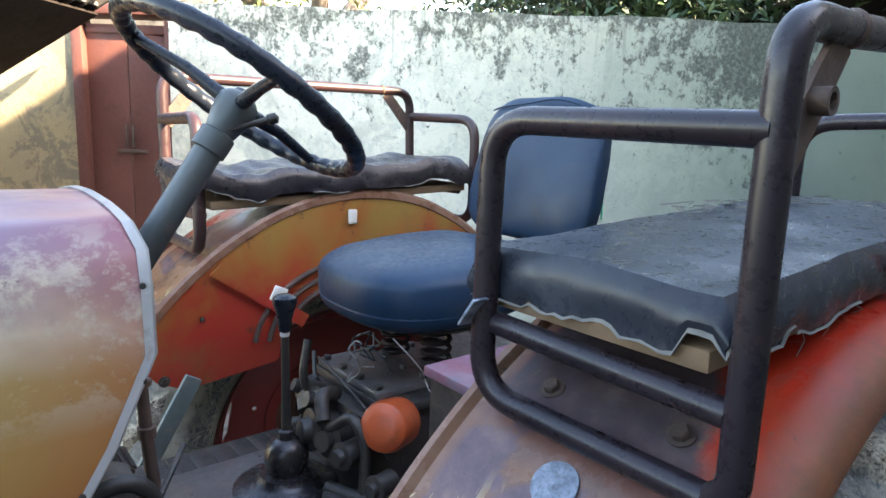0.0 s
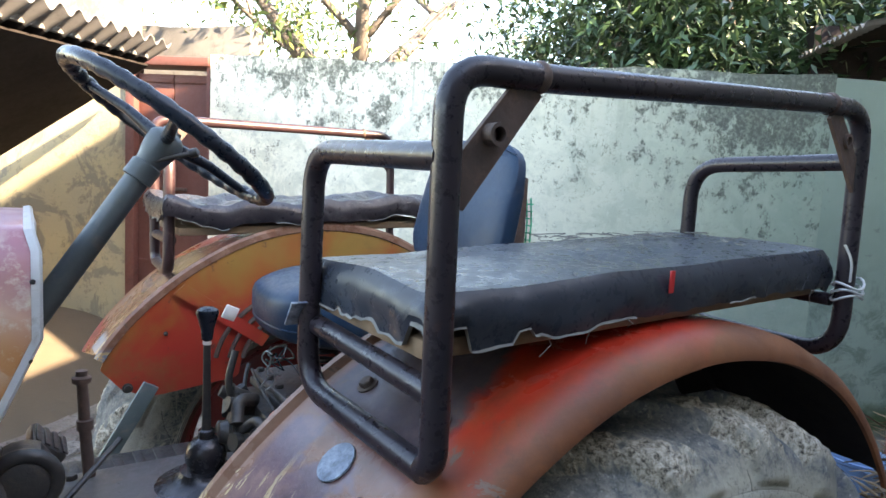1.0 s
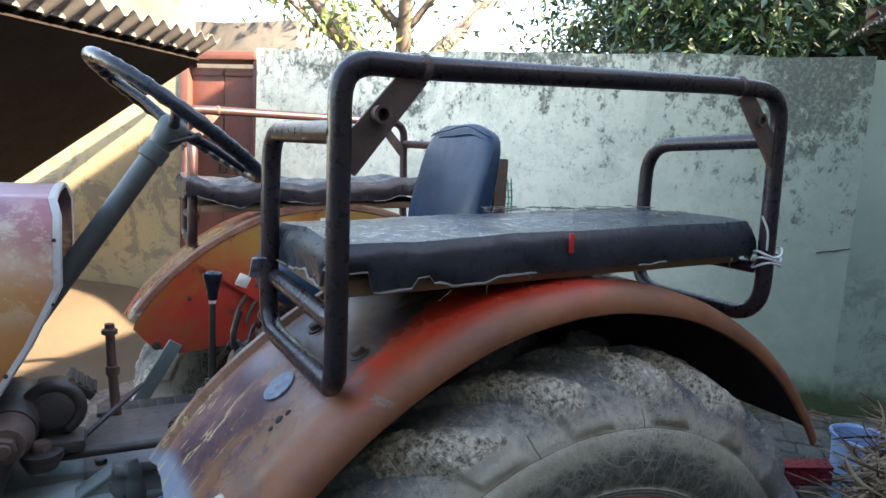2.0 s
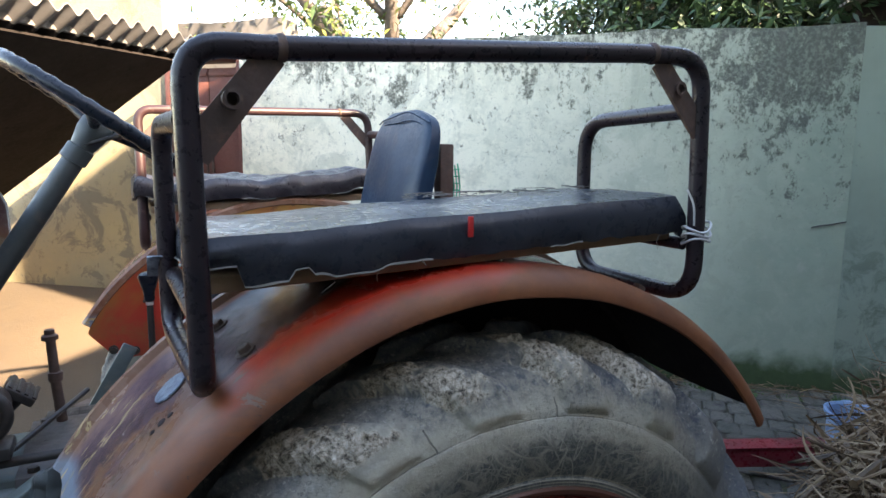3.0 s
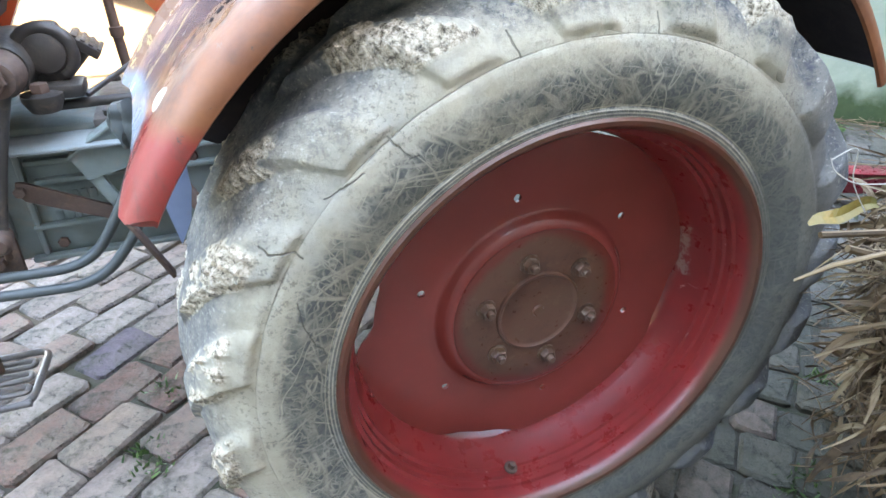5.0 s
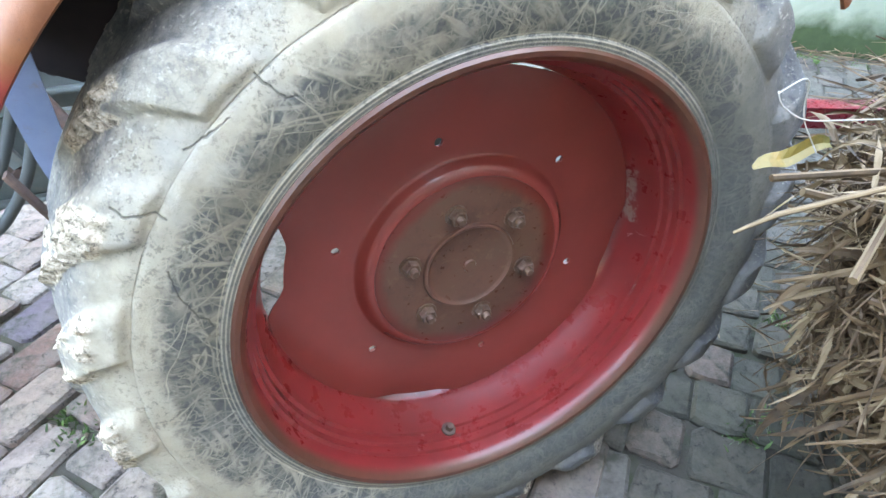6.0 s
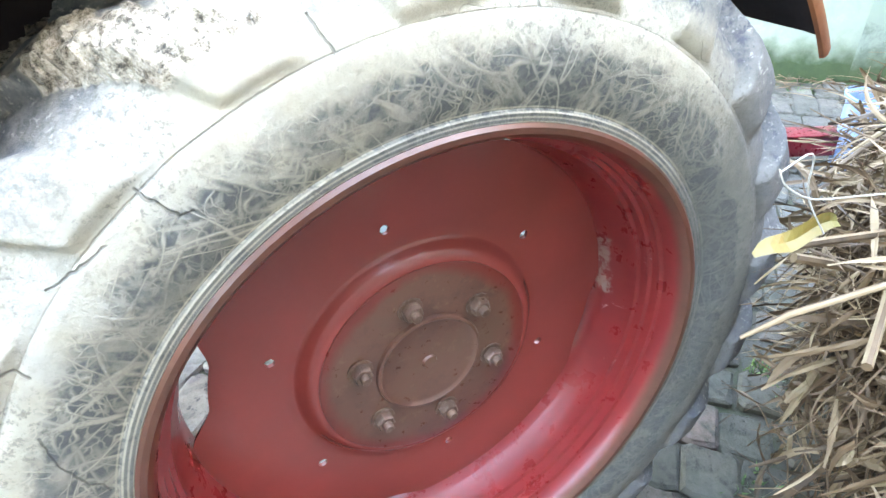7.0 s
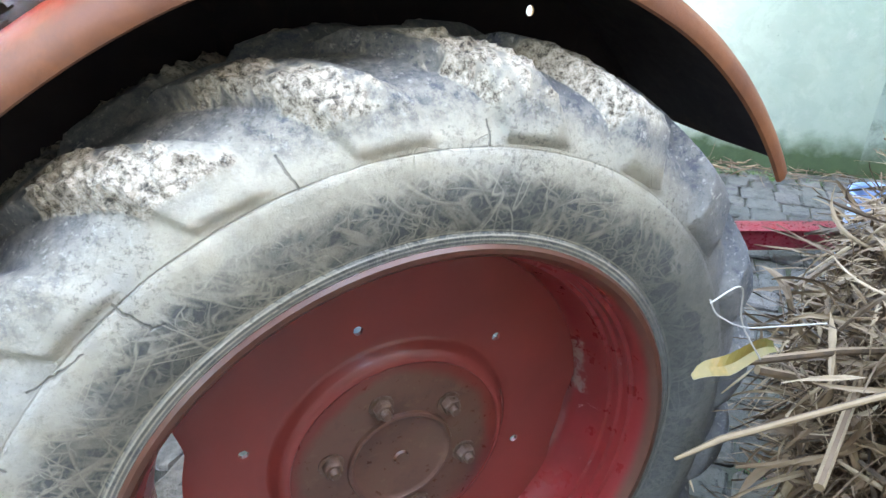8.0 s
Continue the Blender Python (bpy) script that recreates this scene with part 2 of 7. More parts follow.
def tyre_rubber():
    m = Nodes("mud_caked_rubber", 0.85)
    n = m.tree.nodes.new("ShaderNodeVectorMath")
    n.operation = "LENGTH"
    m.put(n.inputs[0], m.stretched((1, 0, 1)))
    r = n.outputs["Value"]
    fine = m.noise(55, 7, 0.75)
    att = m.tree.nodes.new("ShaderNodeAttribute")
    att.attribute_name = "mud_crust"
    crust = att.outputs["Fac"]
    away = m.math("ABSOLUTE", m.axis("Y"))
    rubber = m.mix(m.span(r, 0.49, 0.52), m.mix(fine, (0.036, 0.043, 0.042), (0.09, 0.10, 0.096)), m.mix(fine, (0.024, 0.032, 0.046), (0.075, 0.092, 0.118)))
    mud = m.ramp(m.noise(7, 7, 0.7), [(0.3, (0.29, 0.26, 0.195)), (0.5, (0.42, 0.38, 0.292)), (0.7, (0.52, 0.48, 0.38))])
    mud = m.mix(m.span(m.noise(4.5, 5, 0.6, vector=m.stretched((1, 1, 1), shift=(2, 8, 3))), 0.5, 0.62, 0, 0.5), mud, m.mix(fine, (0.24, 0.25, 0.24), (0.36, 0.365, 0.345)))
    # worn ring of the side wall, scratched through the dust
    ring = m.math("MULTIPLY", m.span(r, 0.380, 0.385), m.span(m.math("ADD", r, m.math("MULTIPLY", m.noise(16, 5, 0.7), 0.05)), 0.488, 0.512, 1, 0))
    lines = None
    for k, (sc, turn) in enumerate(((11, 25), (13, 95), (12, 150), (17, 60), (19, 125), (15, 0))):
        f = m.noise(sc, 2.0, 0.5, vector=m.turned(turn, (0.45, 0.2, 2.0), (k * 3.1, 0, k * 1.7)), distort=0.2)
        l = m.span(m.math("ABSOLUTE", m.math("SUBTRACT", f, 0.5)), 0.006, 0.03, 1, 0)
        l = m.math("MULTIPLY", l, m.span(m.noise(7, 3, 0.6, vector=m.stretched((1, 1, 1), shift=(k, k * 2, 5))), 0.42, 0.6, 0.1, 1))
        lines = l if lines is None else m.math("MAXIMUM", lines, l)
    # net of pale mud left in the crazed rubber
    for k, (sc, w) in enumerate(((34, 0.06), (58, 0.085))):
        n = m.tree.nodes.new("ShaderNodeTexNoise")
        n.inputs["Scale"].default_value = sc * 0.9
        m.put(n.inputs["Vector"], m.coord)
        bent = m.vec("ADD", m.stretched((1, 0.25, 1), shift=(k * 1.3, 0, k)), m.vec("SCALE", m.vec("SUBTRACT", n.outputs["Color"], (0.5, 0.5, 0.5)), 1.5 / sc))
        l = m.span(m.voronoi(sc, vector=bent), w * 0.2, w * 1.2, 0.95 - 0.3 * k, 0)
        l = m.math("MULTIPLY", l, m.span(m.noise(9 + 4 * k, 4, 0.65, vector=m.stretched((1, 1, 1), shift=(k * 5, 2, k))), 0.40, 0.55, 0.05, 1))
        lines = m.math("MAXIMUM", lines, l)
    patch = m.span(m.math("ADD", m.noise(11, 6, 0.7), m.span(r, 0.42, 0.50, 0.06, -0.10)), 0.33, 0.47, 0.30, 1)
    # the mud has worn thin low on the rear side, where the rubber is smoother
    aft = m.math("SUBTRACT", m.axis("X"), m.math("MULTIPLY", m.axis("Z"), 0.6))
    aft = m.span(m.math("ADD", aft, m.math("MULTIPLY", m.math("SUBTRACT", m.noise(4, 5, 0.65), 0.5), 0.3)), -0.08, 0.22)
    lines = m.math("MULTIPLY", lines, m.math("SUBTRACT", 1.0, m.math("MULTIPLY", aft, 0.75)))
    dark = m.math("MULTIPLY", ring, m.math("MULTIPLY", patch, m.math("SUBTRACT", 0.97, m.math("MULTIPLY", lines, 0.67))))
    dark = m.math("MAXIMUM", dark, m.span(r, 0.4035, 0.407, 0.8, 0))
    groove = m.span(m.math("ABSOLUTE", m.math("SUBTRACT", m.math("FRACT", m.math("MULTIPLY", r, 190)), 0.5)), 0.1, 0.3, 0.6, 0)
    dark = m.math("SUBTRACT", dark, m.math("MULTIPLY", groove, m.span(r, 0.408, 0.412, 1, 0)))
    # bare blue-black rubber where the mud has dropped from the lugs and in the middle of the tread
    blue = m.span(m.noise(6.5, 6, 0.65, vector=m.stretched((1, 1, 1), shift=(4, 2, 1)), distort=0.5), 0.40, 0.50, 0.25, 0.95)
    tread = m.span(r, 0.515, 0.55)
    bare = m.math("MULTIPLY", m.math("MULTIPLY", blue, tread), m.span(m.noise(58, 7, 0.8), 0.42, 0.56, 1.0, 0.35))
    middle = m.math("MULTIPLY", m.span(m.math("ADD", away, m.math("MULTIPLY", m.noise(10, 5), 0.04)), 0.165, 0.120, 0, 0.9), tread)
    bare = m.math("MULTIPLY", bare, m.span(m.axis("X"), -0.42, -0.12, 0.5, 1))
    bare = m.math("MAXIMUM", bare, m.math("MULTIPLY", middle, m.span(fine, 0.35, 0.6, 1, 0.6)))
    att2 = m.tree.nodes.new("ShaderNodeAttribute")
    att2.attribute_name = "lug_height"
    pocket = m.math("MULTIPLY", m.math("MULTIPLY", m.span(att2.outputs["Fac"], 0.15, 0.7, 1, 0), m.span(r, 0.53, 0.56)), m.span(m.math("ADD", m.axis("X"), m.math("MULTIPLY", m.noise(6, 4), 0.3)), 0.12, 0.35, 0.08, 0.95))
    bare = m.math("MAXIMUM", bare, m.math("MULTIPLY", pocket, m.span(m.noise(20, 5), 0.35, 0.6, 0.5, 1)))
    bared = m.math("MULTIPLY", m.math("MULTIPLY", m.span(m.math("ADD", m.axis("X"), m.math("MULTIPLY", m.noise(5, 4), 0.3)), 0.22, 0.46), tread), m.span(m.noise(22, 6, 0.7), 0.38, 0.6, 0.95, 0.45))
    bare = m.math("MAXIMUM", bare, bared)
    bare = m.math("MULTIPLY", bare, m.span(crust, 0.0, 0.4, 1, 0))
    thin = m.span(m.noise(5, 6, 0.6), 0.4, 0.65, 0.0, 0.25)
    thin = m.math("MAXIMUM", thin, m.math("MULTIPLY", m.math("MULTIPLY", aft, 0.88), m.span(m.noise(26, 6, 0.7), 0.3, 0.62, 1.0, 0.8)))
    cover = m.math("SUBTRACT", 1.0, m.math("MAXIMUM", m.math("MAXIMUM", dark, bare), thin))
    crack = m.span(m.math("ABSOLUTE", m.math("SUBTRACT", r, m.math("ADD", 0.5025, m.math("MULTIPLY", m.math("SUBTRACT", m.noise(30, 3), 0.5), 0.004)))), 0.0005, 0.0013, 1, 0)
    crack = m.math("MULTIPLY", crack, m.span(m.noise(6, 3), 0.5, 0.56, 0.12, 0.6))
    radial = m.span(m.math("ABSOLUTE", m.math("SUBTRACT", m.noise(9, 2, 0.5, vector=m.stretched((1, 0.3, 1), shift=(9, 0, 5))), 0.5)), 0.0, 0.004, 1, 0)
    radial = m.math("MULTIPLY", m.math("MULTIPLY", radial, m.span(r, 0.485, 0.495)), m.math("MULTIPLY", m.span(r, 0.525, 0.515), m.span(m.noise(12, 2), 0.52, 0.56)))
    crack = m.math("MAXIMUM", crack, m.math("MULTIPLY", radial, 0.25))
    caked = m.ramp(m.noise(115, 6, 0.8), [(0.38, (0.05, 0.042, 0.033)), (0.45, (0.26, 0.22, 0.165)), (0.53, (0.50, 0.435, 0.34)), (0.64, (0.64, 0.575, 0.47))])
    c = m.mix(m.span(crust, 0.15, 0.5), m.mix(cover, rubber, mud), caked)
    speck = m.span(m.noise(150, 4, 0.7), 0.53, 0.62, 0, 0.5)
    c = m.mix(m.math("MULTIPLY", speck, m.span(m.noise(10, 4), 0.4, 0.6)), c, (0.06, 0.06, 0.052))
    pale = m.span(m.noise(120, 4, 0.7, vector=m.stretched((1, 1, 1), shift=(4, 4, 4))), 0.58, 0.66, 0, 0.5)
    c = m.mix(m.math("MULTIPLY", pale, tread), c, (0.5, 0.48, 0.42))
    net = m.math("MULTIPLY", m.span(m.voronoi(34, vector=m.vec("ADD", m.coord, m.vec("SCALE", m.rgb((1, 1, 1)), m.math("MULTIPLY", m.noise(40, 3), 0.03)))), 0.0, 0.06, 1, 0), m.span(m.noise(6, 4, 0.6, vector=m.stretched((1, 1, 1), shift=(7, 1, 2))), 0.5, 0.6, 0, 0.22))
    c = m.mix(m.math("MULTIPLY", net, m.span(r, 0.50, 0.54)), c, (0.06, 0.06, 0.055))
    for a, b, w in (((-0.423, 0.272), (-0.458, 0.276), 0.0016), ((-0.458, 0.276), (-0.466, 0.284), 0.0013), ((-0.423, 0.272), (-0.416, 0.265), 0.0012),
                    ((-0.305, 0.405), (-0.275, 0.378), 0.0012), ((-0.275, 0.378), (-0.268, 0.38), 0.001), ((-0.135, 0.485), (-0.15, 0.512), 0.0011),
                    ((-0.40, 0.10), (-0.425, 0.155), 0.001), ((-0.425, 0.155), (-0.43, 0.20), 0.0008), ((-0.335, 0.365), (-0.38, 0.335), 0.001), ((0.06, 0.50), (0.062, 0.525), 0.001)):
        crack = m.math("MAXIMUM", crack, m.stroke(a, b, w))
    c = m.mix(m.math("MULTIPLY", crack, 0.55), c, (0.04, 0.038, 0.033))
    h = m.math("ADD", m.math("MULTIPLY", fine, 0.9), m.noise(24, 8, 0.78))
    h = m.math("ADD", h, m.math("MULTIPLY", m.math("MULTIPLY", lines, ring), 0.2))
    h = m.math("SUBTRACT", h, m.math("MULTIPLY", crack, 1.5))
    return m.done(c, m.span(cover, 0, 1, 0.68, 0.92), h, 0.75, 0.005)


def plaster():
    m = Nodes("weathered_limewash_shaded_right", 0.9)
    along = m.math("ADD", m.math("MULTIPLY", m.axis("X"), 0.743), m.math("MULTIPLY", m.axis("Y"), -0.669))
    # greener to the right, and darkened there in place of the missing shade
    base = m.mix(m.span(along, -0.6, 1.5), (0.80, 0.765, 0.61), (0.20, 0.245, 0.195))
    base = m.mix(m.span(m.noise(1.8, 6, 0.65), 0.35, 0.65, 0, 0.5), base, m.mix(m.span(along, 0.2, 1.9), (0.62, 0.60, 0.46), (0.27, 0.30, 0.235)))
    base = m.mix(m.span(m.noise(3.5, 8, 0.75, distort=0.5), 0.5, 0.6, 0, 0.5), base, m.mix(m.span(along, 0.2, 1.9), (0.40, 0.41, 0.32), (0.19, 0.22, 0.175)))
    base = m.mix(m.span(m.noise(14, 6, 0.7), 0.55, 0.7, 0, 0.5), base, (0.3, 0.31, 0.26))
    flake = m.span(m.noise(5.5, 8, 0.75, distort=0.7, vector=m.stretched((1, 1, 1), shift=(3, 7, 1))), 0.50, 0.54, 0, 0.32)
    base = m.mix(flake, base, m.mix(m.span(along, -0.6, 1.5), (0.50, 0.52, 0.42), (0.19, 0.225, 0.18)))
    fleck = m.math("MULTIPLY", m.span(m.noise(24, 7, 0.8, distort=0.3), 0.575, 0.62, 0, 0.75), m.span(m.noise(2.2, 4, 0.6, vector=m.stretched((1, 1, 1), shift=(8, 1, 5))), 0.42, 0.56, 0.1, 1))
    fleck = m.math("MULTIPLY", fleck, m.span(m.axis("Z"), 0.9, 1.9, 0.2, 1))
    base = m.mix(fleck, base, (0.12, 0.13, 0.105))
    high = m.span(m.axis("Z"), 0.9, 2.2, -0.13, 0.17)
    drip = m.noise(13, 9, 0.78, vector=m.stretched((1.0, 1.0, 0.75)), distort=0.12)
    big = m.noise(1.7, 5, 0.65)
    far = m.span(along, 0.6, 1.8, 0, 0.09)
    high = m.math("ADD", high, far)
    mould = m.span(m.math("ADD", m.math("ADD", drip, high), m.math("MULTIPLY", m.math("SUBTRACT", big, 0.5), 0.6)), 0.61, 0.68)
    mould = m.math("MULTIPLY", mould, m.span(m.noise(45, 5, 0.7), 0.3, 0.55, 0.35, 1))
    c = m.mix(m.math("MULTIPLY", mould, 0.88), base, (0.05, 0.055, 0.045))
    run = m.math("MULTIPLY", m.span(m.noise(16, 4, 0.6, vector=m.stretched((1, 1, 0.06))), 0.55, 0.7), m.span(m.axis("Z"), 1.75, 2.25, 0, 0.6))
    c = m.mix(run, c, (0.1, 0.1, 0.085))
    moss = m.span(m.math("ADD", m.axis("Z"), m.math("MULTIPLY", m.noise(6, 5), 0.22)), 0.22, 0.34, 1, 0)
    c = m.mix(moss, c, m.mix(m.noise(20, 5), (0.02, 0.04, 0.016), (0.05, 0.08, 0.03)))
    return m.done(c, 0.92, m.math("ADD", m.noise(30, 8, 0.7), m.math("MULTIPLY", mould, -0.3)), 0.5, 0.008)


def green_plaster():
    m = Nodes("smooth_green_limewash", 0.9)
    c = m.mix(m.span(m.noise(1.5, 5, 0.6), 0.35, 0.65), (0.205, 0.255, 0.212), (0.165, 0.21, 0.174))
    low = m.span(m.axis("Z"), 1.15, 0.75)
    c = m.mix(m.math("MULTIPLY", low, m.span(m.noise(7, 7, 0.72, distort=0.5), 0.46, 0.6, 0, 0.7)), c, (0.08, 0.105, 0.085))
    c = m.mix(m.span(m.noise(10, 7, 0.75), 0.62, 0.68, 0, 0.6), c, (0.07, 0.08, 0.07))
    moss = m.span(m.math("ADD", m.axis("Z"), m.math("MULTIPLY", m.noise(6, 5), 0.22)), 0.18, 0.30, 1, 0)
    c = m.mix(moss, c, m.mix(m.noise(20, 5), (0.02, 0.04, 0.016), (0.05, 0.08, 0.03)))
    return m.done(c, 0.92, m.noise(26, 8, 0.7), 0.35, 0.006)


def yellow_plaster():
    m = Nodes("yellow_limewash", 0.9)
    c = m.mix(m.span(m.noise(1.6, 6, 0.65), 0.35, 0.65), (0.37, 0.30, 0.165), (0.29, 0.25, 0.165))
    # dark blotches: stains, with dappled shade put into the same colour
    c = m.mix(m.span(m.noise(2.6, 7, 0.7, distort=1), 0.5, 0.56), c, (0.2, 0.175, 0.125))
    c = m.mix(m.span(m.noise(12, 6, 0.7), 0.55, 0.68, 0, 0.6), c, (0.14, 0.12, 0.09))
    return m.done(c, 0.92, m.noise(20, 8, 0.7), 0.5, 0.01)


def paving(name, dark, mid, light, per_island=False, tone=1.0):
    m = Nodes(name, 0.85)
    pick = m.island() if per_island else m.chance()
    c = m.ramp(pick, [(0.0, dark), (0.45, mid), (1.0, light)])
    c = m.mix(m.span(m.noise(30, 7, 0.75), 0.40, 0.64, 0.0, 0.75), c, tuple(v * 0.5 for v in mid))
    c = m.mix(m.span(m.noise(9, 7, 0.7), 0.42, 0.62, 0, 0.6), c, (0.22 * tone, 0.195 * tone, 0.165 * tone))
    c = m.mix(m.span(m.noise(5, 6, 0.7, distort=1), 0.55, 0.66, 0, 0.7), c, (0.07 * tone, 0.07 * tone, 0.058 * tone))
    c = m.mix(m.span(m.noise(2.5, 4, 0.6), 0.62, 0.67, 0, 0.7), c, (0.09 * tone, 0.065 * tone, 0.085 * tone))
    moss = m.math("MULTIPLY", m.span(m.noise(8, 7, 0.75, vector=m.stretched((1, 1, 1), shift=(4, 6, 0)), distort=0.4), 0.50, 0.60), m.span(m.noise(50, 5, 0.7), 0.38, 0.58))
    c = m.mix(m.math("MULTIPLY", moss, 0.7), c, (0.05 * tone, 0.058 * tone, 0.034 * tone))
    pits = m.math("MULTIPLY", m.span(m.noise(42, 8, 0.82), 0.555, 0.60), m.span(m.noise(6, 5, 0.65, vector=m.stretched((1, 1, 1), shift=(9, 3, 2))), 0.40, 0.58))
    c = m.mix(m.math("MULTIPLY", pits, 0.8), c, (0.03 * tone, 0.03 * tone, 0.024 * tone))
    h = m.math("SUBTRACT", m.math("ADD", m.noise(45, 8, 0.75), m.noise(14, 4, 0.6)), m.math("MULTIPLY", pits, 0.7))
    return m.done(c, 0.85, h, 0.8, 0.007)


def leafy(name, a, b, cc):
    m = Nodes(name, 0.45)
    c = m.ramp(m.island(), [(0.0, a), (0.6, b), (1.0, cc)])
    m.shader.inputs["Transmission Weight"].default_value = 0.0
    return m.done(c)


HOOD = hood_paint()
FENDER = fender_paint()
PLATE = plate_paint()
RUBBER = tyre_rubber()
PLASTER = plaster()
GREEN = green_plaster()
YELLOW = yellow_plaster()


def rim_paint():
    m = Nodes("weathered_red_rim_paint", 0.33)
    n = m.tree.nodes.new("ShaderNodeVectorMath")
    n.operation = "LENGTH"
    m.put(n.inputs[0], m.stretched((1, 0, 1)))
    r = n.outputs["Value"]
    c = m.mix(m.span(m.noise(5, 6, 0.65), 0.35, 0.65), (0.235, 0.022, 0.022), (0.16, 0.018, 0.018))
    dirt = m.math("MULTIPLY", m.span(m.math("ADD", r, m.math("MULTIPLY", m.noise(12, 5, 0.7), 0.004)), 0.3715, 0.377), m.span(m.noise(7, 5), 0.3, 0.55, 0.75, 1.0))
    c = m.mix(dirt, c, m.mix(m.noise(60, 5), (0.060, 0.024, 0.014), (0.115, 0.046, 0.028)))
    scuff = m.math("MULTIPLY", m.span(m.noise(28, 6, 0.75, vector=m.stretched((1, 0.5, 1)), distort=1.0), 0.63, 0.68), m.span(m.noise(4, 3), 0.5, 0.6))
    c = m.mix(m.math("MULTIPLY", scuff, 0.7), c, (0.42, 0.34, 0.32))
    rub = m.math("MULTIPLY", m.stroke((0.336, 0.0), (0.318, 0.105), 0.0035), m.span(m.noise(40, 5, 0.7), 0.48, 0.54))
    c = m.mix(m.math("MULTIPLY", rub, 0.7), c, (0.24, 0.19, 0.16))
    dust = m.span(m.noise(3, 5, 0.6), 0.5, 0.75, 0.0, 0.12)
    c = m.mix(dust, c, (0.26, 0.11, 0.09))
    return m.done(c, m.math("ADD", m.span(m.noise(20, 6, 0.7), 0.3, 0.7, 0.24, 0.36), m.math("MULTIPLY", dirt, 0.05)), m.noise(70, 6, 0.7), 0.12, 0.002)


RIM_RED = rim_paint()


def disc_paint():
    m = Nodes("matt_red_disc_paint", 0.34)
    c = m.mix(m.span(m.noise(6, 5, 0.6), 0.3, 0.7), (0.265, 0.047, 0.040), (0.205, 0.041, 0.035))
    c = m.mix(m.span(m.noise(24, 6, 0.7), 0.5, 0.75, 0.0, 0.35), c, (0.26, 0.052, 0.045))
    grain = m.noise(60, 6, 0.7)
    return m.done(c, m.span(grain, 0.3, 0.7, 0.2, 0.25), m.noise(14, 2, 0.5), 0.05, 0.002)


DISC_RED = disc_paint()
NUT = worn("worn_brown_nut_steel", (0.17, 0.1, 0.07), (0.11, 0.065, 0.05), (0.3, 0.24, 0.2), 0.35, 0.3, 40, 120, 0.6, 0.3)


def hub_paint():
    m = Nodes("greasy_brown_hub", 0.4)
    r = m.vec("LENGTH", m.stretched((1, 0, 1)))
    fine = m.noise(60, 6, 0.7)
    c = m.ramp(m.noise(14, 6, 0.7), [(0.35, (0.085, 0.040, 0.030)), (0.5, (0.125, 0.056, 0.038)), (0.65, (0.115, 0.060, 0.040))])
    c = m.mix(m.span(m.noise(35, 6, 0.75), 0.56, 0.66, 0, 0.6), c, (0.17, 0.10, 0.06))
    rim = m.span(m.math("ADD", r, m.math("MULTIPLY", m.math("SUBTRACT", m.noise(9, 5, 0.65), 0.5), 0.05)), 0.140, 0.156)
    c = m.mix(rim, c, m.mix(fine, (0.17, 0.025, 0.019), (0.13, 0.024, 0.018)))
    return m.done(c, m.span(fine, 0.3, 0.7, 0.25, 0.38), m.noise(30, 4, 0.6), 0.2, 0.002)


PIPE = worn("dark_brown_pipe_paint", (0.013, 0.011, 0.015), (0.023, 0.016, 0.02), (0.10, 0.045, 0.035), 0.3, 0, 8, 70, 0.05, 0.12, 0.001)
PIPE_RED = worn("red_brown_pipe_paint", (0.042, 0.018, 0.018), (0.026, 0.013, 0.014), (0.12, 0.07, 0.06), 0.4, 0, 8, 70, 0.3, 0.15, 0.001)
RUST = worn("rusty_flat_iron", (0.085, 0.050, 0.038), (0.058, 0.038, 0.031), (0.16, 0.095, 0.06), 0.7, 0.0, 14, 80, 0.5, 0.4)
VINYL = worn("dusty_black_vinyl", (0.016, 0.019, 0.027), (0.028, 0.033, 0.043), (0.085, 0.085, 0.085), 0.30, 0, 6, 60, 0.30, 0.12, 0.002)
VINYL_BROWN = worn("torn_brown_black_vinyl", (0.013, 0.012, 0.016), (0.028, 0.022, 0.026), (0.11, 0.1, 0.1), 0.33, 0, 9, 60, 0.55, 0.5, 0.003)
SEAT_BLUE = worn("blue_black_leatherette", (0.006, 0.022, 0.048), (0.010, 0.034, 0.068), (0.03, 0.04, 0.052), 0.4, 0, 5, 90, 0.25, 0.3, 0.001)
STEER = worn("black_moulded_grip", (0.007, 0.010, 0.016), (0.012, 0.017, 0.026), (0.03, 0.033, 0.04), 0.3, 0, 9, 80, 0.15, 0.2, 0.001)
GREYMETAL = worn("blue_grey_painted_iron", (0.21, 0.245, 0.255), (0.14, 0.17, 0.175), (0.25, 0.22, 0.18), 0.55, 0.1, 7, 50, 0.45, 0.35)
COLUMN = worn("green_grey_column_paint", (0.06, 0.074, 0.076), (0.045, 0.056, 0.058), (0.11, 0.095, 0.08), 0.45, 0.0, 7, 50, 0.3, 0.25)
COVER = worn("greasy_purple_brown_casting", (0.115, 0.108, 0.105), (0.065, 0.06, 0.06), (0.17, 0.13, 0.10), 0.36, 0.0, 7, 50, 0.5, 0.4)
CASE = worn("dark_green_cast_iron", (0.16, 0.20, 0.195), (0.105, 0.135, 0.13), (0.22, 0.19, 0.155), 0.5, 0.0, 7, 50, 0.5, 0.4)
IRON = worn("oily_dark_iron", (0.035, 0.034, 0.034), (0.058, 0.052, 0.048), (0.13, 0.1, 0.075), 0.45, 0.35, 12, 60, 0.5, 0.4)
